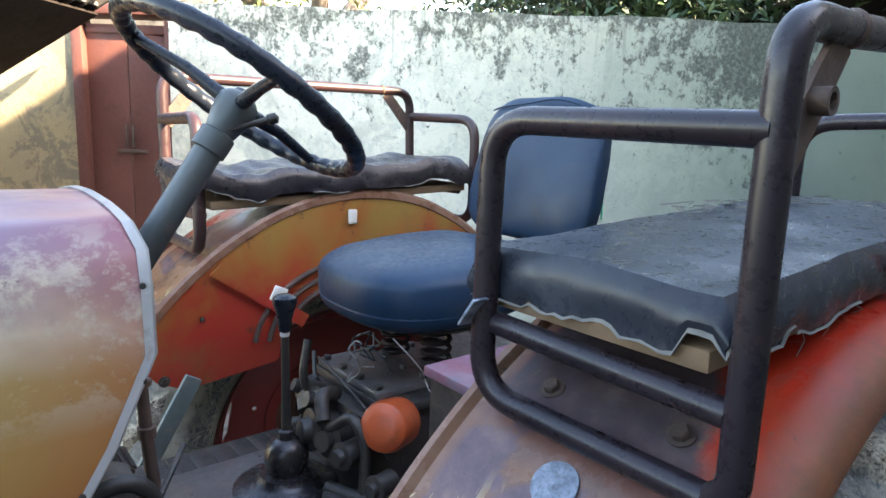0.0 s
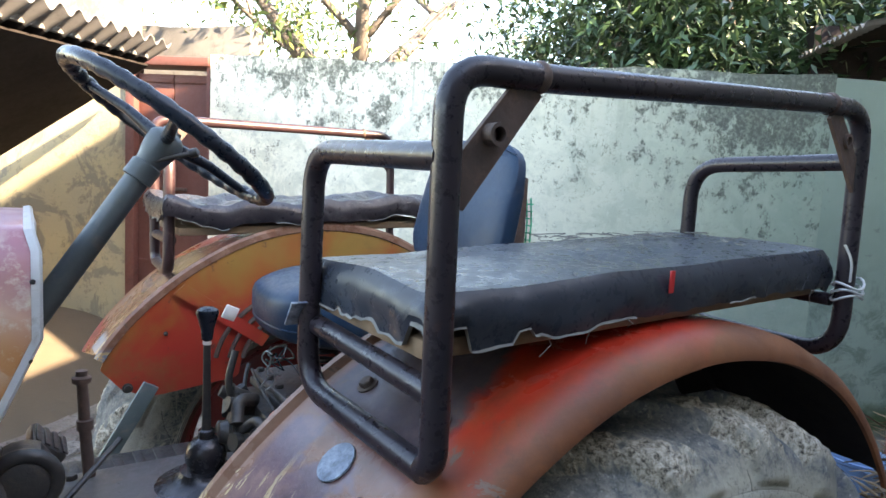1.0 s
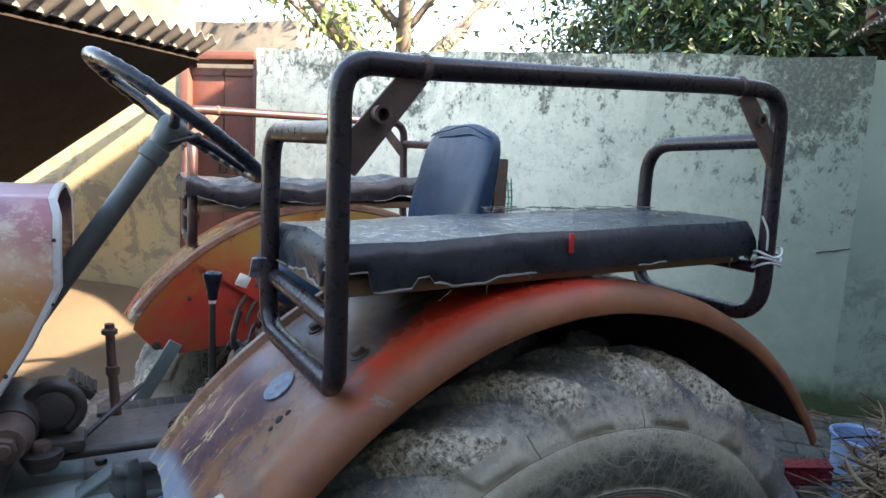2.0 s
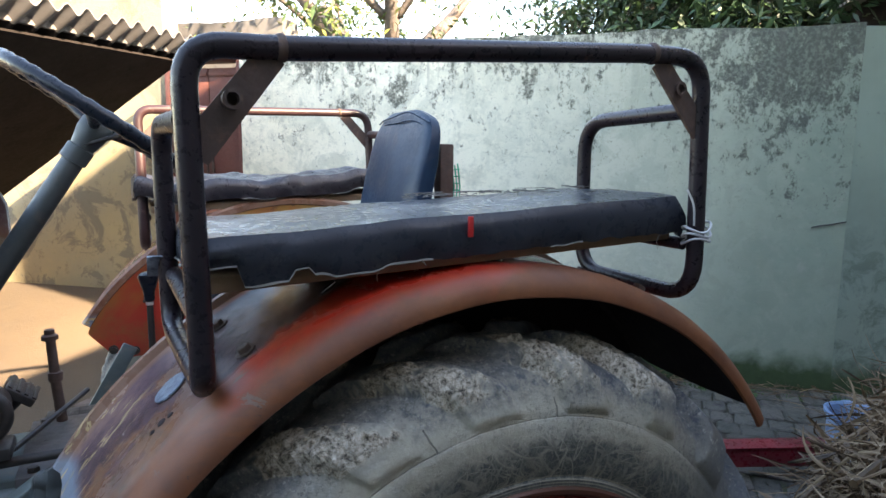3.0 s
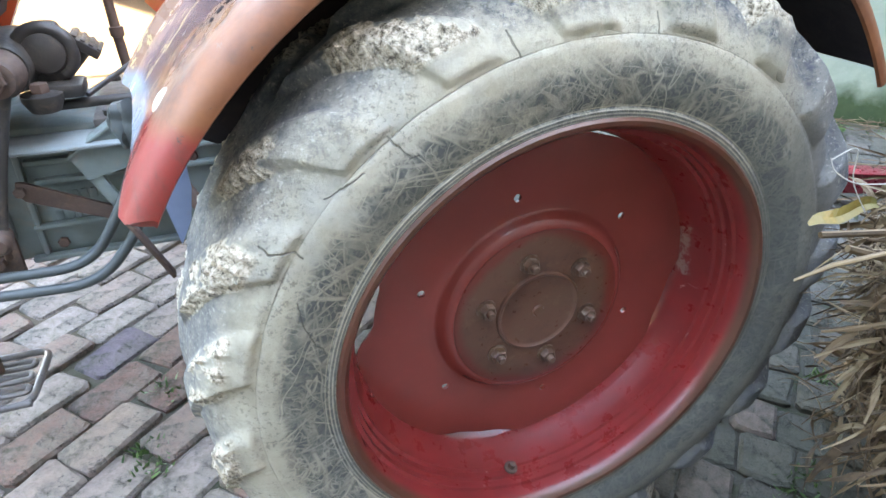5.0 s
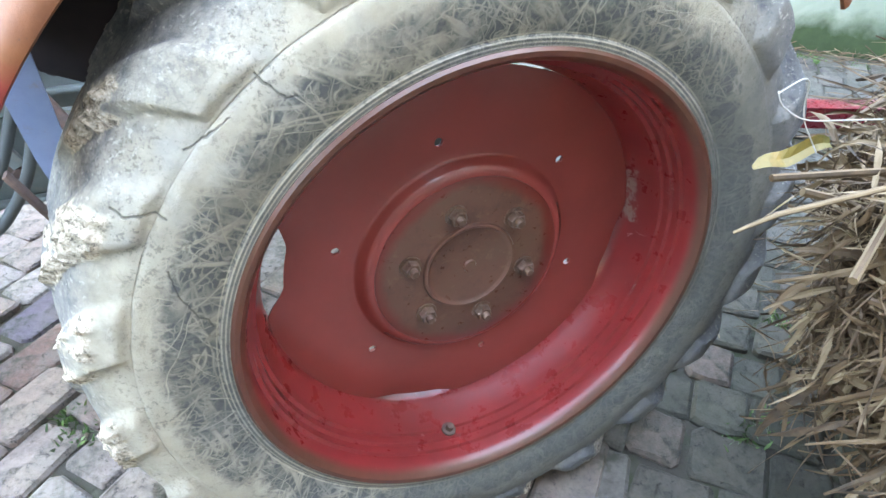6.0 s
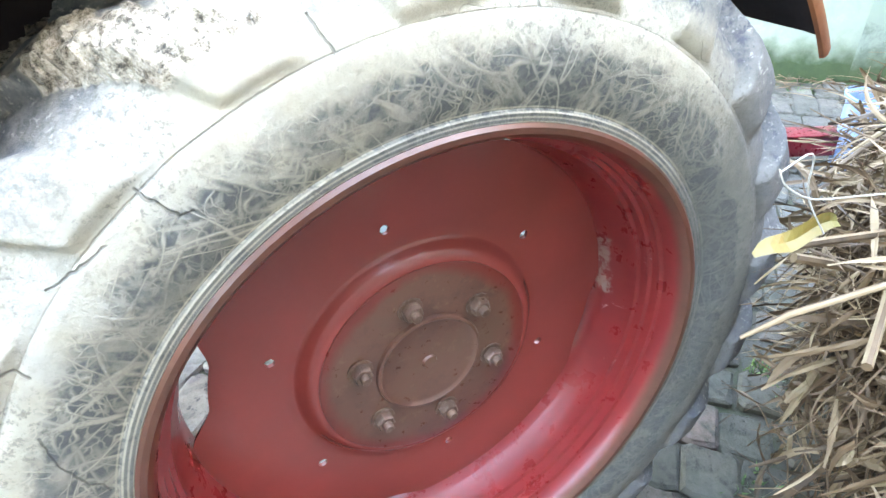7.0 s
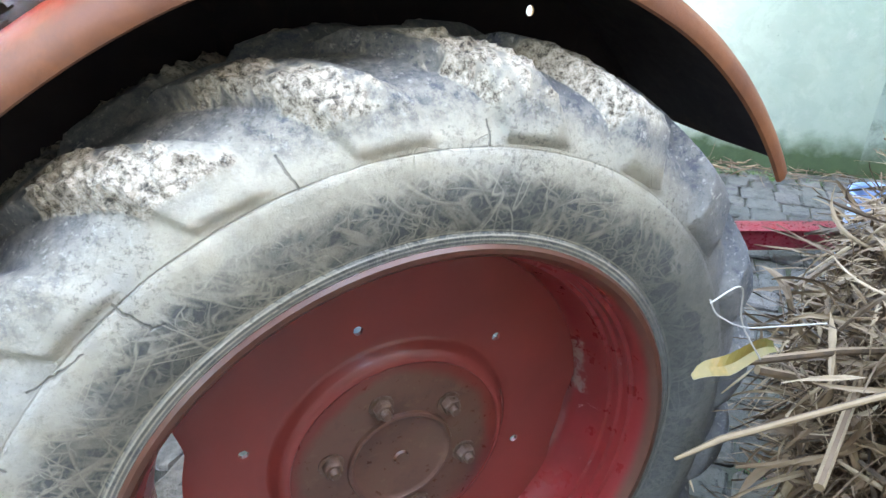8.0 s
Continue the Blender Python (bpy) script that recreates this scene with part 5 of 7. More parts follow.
for i in range(25):
    t = i / 24
    row, row2 = [], []
    for y, z in full:
        x = rear_x(z) + (HL - rear_x(z)) * t
        p = Vector((x, CY + y, z))
        p.y += 0.003 * noise.noise(p * 5)
        row.append(bm.verts.new(p))
        s = 0.985
        row2.append(bm.verts.new((x, CY + y * s, z - 0.004 if z > 1.2 else z)))
    outer.append(row)
    inn.append(row2)
for rows, rev in ((outer, False), (inn, True)):
    for a, b in zip(rows, rows[1:]):
        for k in range(len(full) - 1):
            q = (a[k], a[k + 1], b[k + 1], b[k])
            bm.faces.new(tuple(reversed(q)) if rev else q)
for a, b in ((outer[0], inn[0]), (outer[-1], inn[-1])):
    for k in range(len(full) - 1):
        bm.faces.new((a[k], a[k + 1], b[k + 1], b[k]))
for k in (0, -1):
    for i in range(24):
        bm.faces.new((outer[i][k], outer[i + 1][k], inn[i + 1][k], inn[i][k]))
part("bonnet_sheet", bm, HOOD, hood)
# aluminium strip along the rear edge
bm = bmesh.new()
strip_rows = []
for y, z in full:
    n2 = Vector((0, y, z - 1.15 if z > 1.2 else 0)).normalized()
    x = rear_x(z)
    o = Vector((x, CY + y, z)) + n2 * 0.0
    strip_rows.append([bm.verts.new(o + n2 * 0.0035 + Vector((-0.010, 0, 0))), bm.verts.new(o + n2 * 0.0055 + Vector((0.0, 0, 0))), bm.verts.new(o + n2 * 0.002 + Vector((0.004, 0, 0))), bm.verts.new(o - n2 * 0.008 + Vector((0.003, 0, 0)))])
for a, b in zip(strip_rows, strip_rows[1:]):
    for k in range(3):
        bm.faces.new((a[k], a[k + 1], b[k + 1], b[k]))
bmesh.ops.solidify(bm, geom=bm.faces[:], thickness=0.002)
part("edge_strip", bm, STEEL, hood, "dull aluminium edge strip with rivets")
for z in (0.85, 0.95, 1.05, 1.17, 1.28):
    bm = bmesh.new()
    yy = CY - [y for y, zz in half if zz >= z - 0.06][0]
    lathe(bm, (rear_x(z) - 0.008, yy - 0.0035, z), (0, -1, 0), [(0.004, 0), (0.0035, 0.002), (0, 0.0028)], 8)
    part("rivet", bm, IRON, hood)
bm = bmesh.new()
lathe(bm, (-0.985, CY - 0.263, 0.815), (0, -1, 0), [(0, -0.003), (0.011, 0.0), (0.011, 0.006), (0.006, 0.009), (0, 0.009)], 10)
part("bonnet_bolt", bm, RUST, hood)
# tank and bulkhead inside the bonnet
bm = bmesh.new()
box(bm, (-1.6, CY - 0.22, 0.95), (-0.86, CY + 0.22, 1.34), 0.05)
part("fuel_tank", bm, DARK, tractor, "dark fuel tank under the bonnet")

# ---- steering ----
SA = Vector((0.565, 0, 0.825)).normalized()      # axis of the column
SC = Vector((-0.529, CY, 1.510))                # centre of the wheel
E1 = Vector((SA.z, 0, -SA.x))
E2 = Vector((0, 1, 0))
steering = new("steering_wheel")
steering.parent = tractor
steering.matrix_parent_inverse = tractor.matrix_basis.inverted()
steering["label"] = "large black steering wheel with finger grips"
SR = 0.207
bm = bmesh.new()
pts, rad = [], []
for k in range(160):
    a = 2 * math.pi * k / 160
    g = 0.0012 * math.cos(a * 34)
    pts.append(SC + (E1 * math.cos(a) + E2 * math.sin(a)) * (SR - g))
    rad.append(0.0145 + g)
tube(bm, pts, rad, 12, closed=True)
part("wheel_rim", bm, STEER, steering)
hub_c = SC - SA * 0.022
for phi in (20, 140, 260):
    a = radians(phi)
    d = E1 * math.cos(a) + E2 * math.sin(a)
    bm = bmesh.new()
    tube(bm, [hub_c + d * 0.02 + SA * 0.004, hub_c + d * 0.10 + SA * 0.018, SC + d * (SR - 0.006)], [0.013, 0.010, 0.0085], 10)
    part("spoke", bm, STEER, steering)
bm = bmesh.new()
lathe(bm, hub_c, SA, [(0, -0.05), (0.024, -0.05), (0.029, -0.03), (0.033, -0.012), (0.033, 0.008), (0.027, 0.016), (0.022, 0.02), (0.018, 0.022), (0.016, 0.028), (0, 0.03)], 24)
part("hub", bm, COLUMN, steering, "grey cast steering hub")
column_end = Vector((-0.735, CY, 1.187)) - SA * 0.2
bm = bmesh.new()
tube(bm, [hub_c - SA * 0.035, column_end], 0.0225, 18)
lathe(bm, hub_c - SA * 0.075, SA, [(0.0225, -0.012), (0.028, -0.010), (0.028, 0.022), (0.0225, 0.026)], 20)
part("steering_column", bm, COLUMN, tractor, "grey painted steering column tube")
bm = bmesh.new()
rod(bm, hub_c - SA * 0.045 + Vector((0, -0.02, 0)), hub_c - SA * 0.02 + Vector((0.055, -0.035, 0.0)), 0.005)
lathe(bm, hub_c - SA * 0.02 + Vector((0.055, -0.035, 0.0)), (0.8, -0.4, 0.3), [(0, -0.01), (0.009, -0.006), (0.009, 0.008), (0, 0.012)], 10)
part("throttle_lever", bm, IRON, steering)

# ---- driver seat ----
seat = new("driver_seat")
seat.parent = tractor
seat.matrix_parent_inverse = tractor.matrix_basis.inverted()
seat["label"] = "blue-black padded driver seat"


def pad(bm, m, sx, sy, sz, nx=26, ny=26, power=3.2, crown=0.4):
    """A stuffed pad: superellipse plan with domed faces, local z up."""
    rings_top, rings_low = [], []
    R, S = 12, 56
    for sgn, store in ((1, rings_top), (-1, rings_low)):
        for i in range(R + 1):
            t = i / R
            row = []
            for k in range(S):
                a = 2 * math.pi * k / S
                c, s_ = math.cos(a), math.sin(a)
                q = (abs(c) ** power + abs(s_) ** power) ** (-1 / power)
                rad = math.sin(t * math.pi / 2)
                z = sgn * sz * (math.cos(t * math.pi / 2) ** 0.45 if t < 1 else 0)
                p = Vector((sx * q * rad * c, sy * q * rad * s_, z))
                p.z += 0.003 * noise.noise(p * 14) * (1 if sgn > 0 else 0.2)
                row.append(p)
            store.append(row)
    def make(store, shared=None):
        out = []
        for i, row in enumerate(store):
            if i == 0:
                out.append([bm.verts.new(m @ row[0])])
            elif i == R and shared is not None:
                out.append(shared)
            else:
                out.append([bm.verts.new(m @ p) for p in row])
        for a, b in zip(out, out[1:]):
            for k in range(S):
                qd = list(dict.fromkeys([a[k % len(a)], a[(k + 1) % len(a)], b[(k + 1) % S], b[k]]))
                bm.faces.new(qd)
        return out[-1]
    rim = make(rings_top)
    make(rings_low, rim)
    return bm


bm = bmesh.new()
pad(bm, Matrix.Translation((-0.140, CY, 1.172)) @ Matrix.Rotation(radians(-4), 4, "Y"), 0.212, 0.20, 0.075, power=2.8)
cushion_pad = part("seat_pad", bm, SEAT_BLUE, seat)
bm = bmesh.new()
for k in range(2):
    pts = []
    for i in range(60):
        a = 2 * math.pi * i / 60
        c_, s_ = math.cos(a), math.sin(a)
        q = (abs(c_) ** 2.8 + abs(s_) ** 2.8) ** (-1 / 2.8)
        pts.append((-0.140 + (0.2 + 0.008 * k) * q * c_, CY + (0.188 + 0.008 * k) * q * s_, (1.212 if k == 0 else 1.150) + 0.014 * c_))
    tube(bm, pts, 0.0028, 6, closed=True)
part("seat_piping", bm, SEAT_BLUE, seat)
back_m = Matrix.Translation((0.158, CY - 0.008, 1.394)) @ Matrix.Rotation(radians(13), 4, "Y") @ Matrix.Rotation(radians(90), 4, "Y")
bm = bmesh.new()
pad(bm, back_m, 0.166, 0.190, 0.036, power=4.2)
for v in bm.verts:
    q = back_m.inverted() @ v.co
    crease = 0.007 * noise.noise(Vector((q.x * 7, q.y * 9, 4))) + 0.0015 * noise.noise(Vector((q.x * 30, q.y * 30, 1)))
    q.z += crease * (1 if q.z < 0 else 0.5)
    q.y *= 1.0 + 0.06 * (q.x / 0.17)
    q.x += (0.016 * max(0.0, -q.y / 0.19) ** 2 + 0.006 * noise.noise(Vector((q.y * 14, 3, 0)))) * max(0.0, -q.x / 0.16)
    q.z *= 1.0 - 0.3 * max(0.0, -q.x / 0.166)
    v.co = back_m @ q
part("seat_back", bm, SEAT_BLUE, seat, "creased blue-black backrest")
bm = bmesh.new()
for k, reach in enumerate((0.150, 0.132)):
    seam = []
    for q in range(41):
        t = -1 + q / 20
        seam.append(back_m @ Vector((-reach + 0.022 * t * t + 0.004 * math.sin(5 * t + k), 0.165 * t, -0.030 + 0.012 * t * t + 0.004 * k)))
    tube(bm, seam, 0.0022, 6)
part("back_piping", bm, SEAT_BLUE, seat)
bm = bmesh.new()
box(bm, (0.235, CY - 0.10, 1.06), (0.275, CY - 0.06, 1.47), 0.005)
box(bm, (0.235, CY + 0.06, 1.06), (0.275, CY + 0.10, 1.47), 0.005)
part("back_bracket", bm, RUST, seat, "rusty seat back bracket")
bm = bmesh.new()
for k in range(9):
    y = CY - 0.10 + k * 0.016
    tube(bm, [(0.285, y, 1.42 - 0.004 * (k % 3)), (0.295, y + 0.004, 1.36), (0.288, y - 0.003, 1.28 + 0.012 * (k % 4))], 0.0022, 5)
for k in range(7):
    tube(bm, [(0.289, CY - 0.105, 1.405 - k * 0.018), (0.291, CY + 0.03, 1.40 - k * 0.018)], 0.0018, 5)
part("netting", bm, GREENNET, seat, "scrap of green netting hung behind the seat")
bm = bmesh.new()
lathe(bm, (-0.15, CY, 1.085), (0, 0, 1), [(0, 0.0), (0.12, 0.0), (0.17, 0.02), (0.175, 0.03), (0, 0.03)], 28)
part("seat_pan", bm, IRON, seat)
for y in (-0.07, 0.07):
    bm = bmesh.new()
    pts = [Vector((-0.17 + 0.028 * math.cos(a), CY + y + 0.028 * math.sin(a), 0.985 + 0.1 * a / (2 * math.pi * 5))) for a in [2 * math.pi * k / 16 for k in range(80)]]
    tube(bm, pts, 0.005, 6)
    part("seat_spring", bm, DARK, seat)

# ---- gearbox, lift housing and fittings under the seat ----
bm = bmesh.new()
box(bm, (-0.36, CY - 0.13, 0.70), (0.20, CY + 0.13, 0.955), 0.012)
box(bm, (-0.33, CY - 0.14, 0.955), (0.10, CY + 0.14, 0.975), 0.006)
lift = part("lift_housing", bm, IRON, tractor, "oily dark lift housing with bolted cover")
for x in (-0.31, -0.20, -0.09, 0.02):
    for y in (-0.12, 0.12):
        bm = bmesh.new()
        hexnut(bm, (x, CY + y, 0.975), (0, 0, 1), 0.010, 0.009)
        part("cover_bolt", bm, IRON, lift)
bm = bmesh.new()
lathe(bm, (AX, -0.50, AZ), (0, 1, 0), [(0, -0.02), (0.11, -0.02), (0.115, 0.04), (0.085, 0.1), (0.075, 0.35), (0.10, 0.46), (0.12, 0.5), (0.12, 0.72), (0.10, 0.76), (0.075, 0.87), (0.085, 1.12), (0.115, 1.18), (0.11, 1.24), (0, 1.24)], 32)
part("rear_axle", bm, GREYMETAL, tractor, "grey cast rear axle housing")
bm = bmesh.new()
box(bm, (-0.96, CY - 0.135, 0.50), (-0.34, CY + 0.135, 0.80), 0.03)
box(bm, (-0.34, CY - 0.17, 0.42), (0.22, CY + 0.17, 0.76), 0.03)
gear_case = part("gear_case", bm, CASE, tractor, "green-grey cast gear case with ribs")
bm = bmesh.new()
lathe(bm, (-1.75, CY, 0.66), (1, 0, 0), [(0, 0.0), (0.20, 0.0), (0.205, 0.62), (0.215, 0.66), (0.235, 0.68), (0.24, 0.74), (0.225, 0.76), (0.2, 0.79), (0.165, 0.83), (0, 0.83)], 40)
part("clutch_housing", bm, GREYMETAL, gear_case, "blue-grey round clutch housing")
for k in range(9):
    a = radians(200 + k * 20)
    bm = bmesh.new()
    hexnut(bm, (-0.992, CY + 0.226 * math.cos(a), 0.66 + 0.226 * math.sin(a)), (1, 0, 0), 0.010, 0.010)
    part("flange_bolt", bm, IRON, gear_case)
for z0, x0, x1 in ((0.727, -0.865, -0.40), (0.685, -0.857, -0.40), (0.585, -0.884, -0.40), (0.512, -0.904, -0.36)):
    bm = bmesh.new()
    box(bm, (x0, CY - 0.152, z0 - 0.006), (x1, CY - 0.130, z0 + 0.006), 0.004)
    part("casting_rib", bm, CASE, gear_case)
for x in (-0.875, -0.42):
    bm = bmesh.new()
    box(bm, (x - 0.006, CY - 0.150, 0.52), (x + 0.006, CY - 0.130, 0.78), 0.004)
    part("casting_rib", bm, CASE, gear_case)
for x0, w, z in ((-0.810, 0.004, 0.634), (-0.799, 0.013, 0.634), (-0.781, 0.013, 0.634), (-0.763, 0.012, 0.634), (-0.746, 0.012, 0.634), (-0.838, 0.014, 0.592), (-0.818, 0.014, 0.592), (-0.798, 0.008, 0.592)):
    bm = bmesh.new()
    box(bm, (x0, CY - 0.1385, z), (x0 + w, CY - 0.133, z + 0.022), 0.002)
    part("casting_mark", bm, CASE, gear_case)
side_on = Matrix(((1, 0, 0, 0), (0, 0, 1, 0), (0, 1, 0, 0), (0, 0, 0, 1)))
# flat stay across the case, gusset plate with its strut, and bolts
bm = bmesh.new()
plate(bm, [(-0.882, 0.688), (-0.876, 0.708), (-0.862, 0.706), (-0.712, 0.630), (-0.690, 0.606), (-0.692, 0.585), (-0.712, 0.598), (-0.868, 0.668)], 0.008, Matrix.Translation((0, -0.086, 0)) @ side_on)
part("flat_stay", bm, RUST, gear_case, "rusty flat iron stay")
bm = bmesh.new()
plate(bm, [(-0.771, 0.751), (-0.747, 0.702), (-0.661, 0.722), (-0.621, 0.808), (-0.67, 0.818)], 0.006, Matrix.Translation((0, -0.10, 0)) @ side_on)
mm = Matrix.Translation((-0.72, -0.085, 0.786)) @ Matrix.Rotation(radians(-33.5), 4, "Y")
box(bm, (-0.061, -0.022, -0.003), (0.061, 0.03, 0.003), 0.001, mm)
part("gusset_plate", bm, CASE, gear_case)
bm = bmesh.new()
box(bm, (-0.013, -0.008, -0.055), (0.013, 0.008, 0.055), 0.003, Matrix.Translation((-0.717, -0.088, 0.664)) @ Matrix.Rotation(radians(-24), 4, "Y"))
part("strut", bm, CASE, gear_case)
bm = bmesh.new()
box(bm, (-0.88, -0.12, 0.772), (-0.64, 0.02, 0.780), 0.003)
part("case_ledge", bm, GREYMETAL, gear_case, "grey ledge on top of the case")
for x, z in ((-0.872, 0.690), (-0.70, 0.60), (-0.84, 0.54), (-0.60, 0.60), (-0.55, 0.70), (-0.47, 0.60)):
    bm = bmesh.new()
    hexnut(bm, (x, -0.086 if x < -0.69 and z > 0.59 else CY - 0.134, z), (0, -1, 0), 0.012, 0.010)
    part("case_bolt", bm, RUST, gear_case)
# greasy rag wrapped round the pivot under the mudguard
bm = bmesh.new()
for k, (dx, dy, top, low) in enumerate(((-0.012, 0.0, 0.876, 0.79), (0.008, -0.006, 0.88, 0.765), (0.0, 0.012, 0.87, 0.80), (-0.02, 0.006, 0.868, 0.82))):
    pts, rad = [], []
    for q in range(13):
        t = q / 12
        pts.append((-0.648 + dx * (0.4 + t) + 0.012 * t, -0.19 + dy * (0.5 + t), top + (low - top) * t))
        rad.append(0.006 + 0.013 * math.sin(math.pi * min(1.0, 0.15 + 0.8 * t)))
    tube(bm, pts, rad, 9)
for v in bm.verts:
    v.co += Vector((noise.noise(v.co * 55), noise.noise(v.co * 55 + Vector((3, 3, 3))), noise.noise(v.co * 55 + Vector((7, 1, 2))))) * 0.007
part("rag_wrap", bm, COLUMN, tractor, "grey rag wrapped round a pivot")
bm = bmesh.new()
tube(bm, [(-0.62, -0.15, 0.78), (-0.55, -0.20, 0.66), (-0.50, -0.24, 0.56)], 0.014, 10)
part("brake_rod", bm, RUST, tractor)

# gear lever with its ball housing on a cast cover
gear = new("gear_lever")
gear.parent = tractor
gear.matrix_parent_inverse = tractor.matrix_basis.inverted()
bm = bmesh.new()
tube(bm, [(-0.456, 0.116, 0.90), (-0.4565, 0.117, 1.0), (-0.457, 0.118, 1.12)], [0.0095, 0.0078, 0.007], 12)
part("rod", bm, IRON, gear)
bm = bmesh.new()
lathe(bm, (-0.457, 0.118, 1.105), (0, 0, 1), [(0, 0.0), (0.011, 0.0), (0.0125, 0.02), (0.0195, 0.044), (0.0225, 0.054), (0.0205, 0.061), (0.012, 0.066), (0, 0.067)], 20)
part("knob", bm, STEER, gear, "black bakelite gear knob")
bm = bmesh.new()
lathe(bm, (-0.457, 0.118, 1.094), (0, 0, 1), [(0.0068, 0.0), (0.0085, 0.001), (0.0085, 0.007), (0.0068, 0.008)], 16)
part("collar", bm, STEEL, gear, "bright collar")
bm = bmesh.new()
lathe(bm, (-0.456, 0.116, 0.80), (0, 0, 1), [(0.115, -0.02), (0.11, 0.0), (0.085, 0.012), (0.06, 0.02), (0.052, 0.028), (0.050, 0.034), (0.036, 0.036), (0.040, 0.05), (0.041, 0.066), (0.036, 0.084), (0.026, 0.096), (0.017, 0.10), (0.016, 0.115), (0.012, 0.118)], 32)
part("ball_housing", bm, worn("greasy_dark_steel", (0.05, 0.046, 0.05), (0.028, 0.027, 0.03), (0.13, 0.10, 0.08), 0.22, 0.5, 18, 70, 0.4, 0.3), gear, "greasy ball housing of the gear lever")
bm = bmesh.new()
box(bm, (-0.72, CY - 0.155, 0.785), (-0.34, CY + 0.155, 0.806), 0.004)
cover = part("top_cover", bm, COVER, tractor, "dusty grey cast cover round the gear lever")
for x, y in ((-0.69, -0.13), (-0.37, -0.13), (-0.69, 0.13), (-0.37, 0.13), (-0.53, -0.135)):
    bm = bmesh.new()
    hexnut(bm, (x, CY + y, 0.806), (0, 0, 1), 0.012, 0.010)
    part("cover_bolt", bm, IRON, cover)
# ribbed foot plate on the far side
bm = bmesh.new()
box(bm, (-0.70, CY + 0.156, 0.775), (-0.34, CY + 0.27, 0.783), 0.002)
foot_plate = part("foot_plate", bm, IRON, tractor, "ribbed dirty foot plate")
for k in range(8):
    x = -0.69 + k * 0.043
    bm = bmesh.new()
    box(bm, (x, CY + 0.165, 0.783), (x + 0.02, CY + 0.26, 0.788), 0.002)
    part("tread_rib", bm, IRON, foot_plate)

# tool box with a red lid beside the near mudguard
bm = bmesh.new()
box(bm, (-0.372, -0.335, 0.98), (-0.06, -0.197, 1.105), 0.006)
toolbox = part("toolbox", bm, IRON, tractor, "dark metal toolbox beside the mudguard")
bm = bmesh.new()
box(bm, (-0.380, -0.342, 1.1052), (-0.053, -0.190, 1.122), 0.004)
part("lid", bm, worn("faded_crimson_lid", (0.22, 0.03, 0.05), (0.17, 0.125, 0.16), (0.13, 0.10, 0.115), 0.45, 0, 7), toolbox, "faded crimson lid")
bm = bmesh.new()
lathe(bm, (-0.345, -0.045, 0.955), (-0.75, -0.5, 0.25), [(0, -0.06), (0.045, -0.06), (0.046, 0.0), (0.042, 0.014), (0.030, 0.022), (0.022, 0.024), (0, 0.024)], 28)
part("orange_cap", bm, ORANGE, tractor, "round orange plastic cap")
# hoses and small valves in front of the lift housing
for pts, r in (([(-0.40, 0.05, 0.93), (-0.385, 0.0, 0.97), (-0.375, -0.03, 0.93), (-0.38, -0.03, 0.78)], 0.010),
               ([(-0.36, 0.10, 0.97), (-0.40, 0.09, 0.98), (-0.41, 0.06, 0.94)], 0.014),
               ([(-0.42, 0.03, 0.83), (-0.38, -0.03, 0.82), (-0.32, -0.12, 0.84)], 0.013),
               ([(-0.36, 0.16, 0.90), (-0.41, 0.15, 0.99), (-0.385, 0.17, 1.06)], 0.008)):
    bm = bmesh.new()
    tube(bm, fillet(pts, 0.04), r, 10)
    part("oil_hose", bm, IRON, tractor)
for c, ax, r, h in (((-0.375, 0.06, 0.90), (-1, -0.3, 0.2), 0.028, 0.05), ((-0.385, 0.0, 0.90), (-1, -0.2, 0), 0.022, 0.04), ((-0.365, 0.13, 0.94), (-1, 0, 0.4), 0.024, 0.05), ((-0.37, -0.08, 0.87), (-1, -0.2, 0), 0.02, 0.035)):
    bm = bmesh.new()
    lathe(bm, c, ax, [(0, -0.02), (r, -0.02), (r, h * 0.5), (r * 1.15, h * 0.5), (r * 1.15, h * 0.65), (r * 0.7, h * 0.7), (r * 0.65, h), (0, h)], 14)
    part("valve_body", bm, IRON, tractor)
bm = bmesh.new()
box(bm, (-0.325, CY - 0.10, 0.9752), (-0.195, CY + 0.135, 0.990), 0.004)
raised = part("raised_cover", bm, COVER, lift, "greasy bolted cover plate")
for x in (-0.312, -0.208):
    for q in range(4):
        bm = bmesh.new()
        hexnut(bm, (x, CY - 0.08 + q * 0.065, 0.990), (0, 0, 1), 0.009, 0.008)
        part("plate_bolt", bm, IRON, raised)
for pts, r in (([(-0.33, 0.23, 0.995), (-0.345, 0.16, 1.0), (-0.35, 0.07, 0.985), (-0.34, 0.02, 0.955)], 0.0035),
               ([(-0.335, 0.24, 1.005), (-0.355, 0.20, 0.985), (-0.365, 0.17, 0.95)], 0.0045),
               ([(-0.36, 0.19, 0.965), (-0.395, 0.17, 0.955), (-0.405, 0.14, 0.93)], 0.015),
               ([(-0.345, 0.05, 0.93), (-0.35, -0.01, 0.92), (-0.345, -0.06, 0.90)], 0.003),
               ([(-0.43, 0.02, 0.82), (-0.40, -0.02, 0.815), (-0.36, -0.08, 0.82)], 0.010)):
    bm = bmesh.new()
    tube(bm, fillet(pts, 0.03, 4), r, 8)
    part("thin_pipe" if r < 0.006 else "oil_hose", bm, IRON, lift)
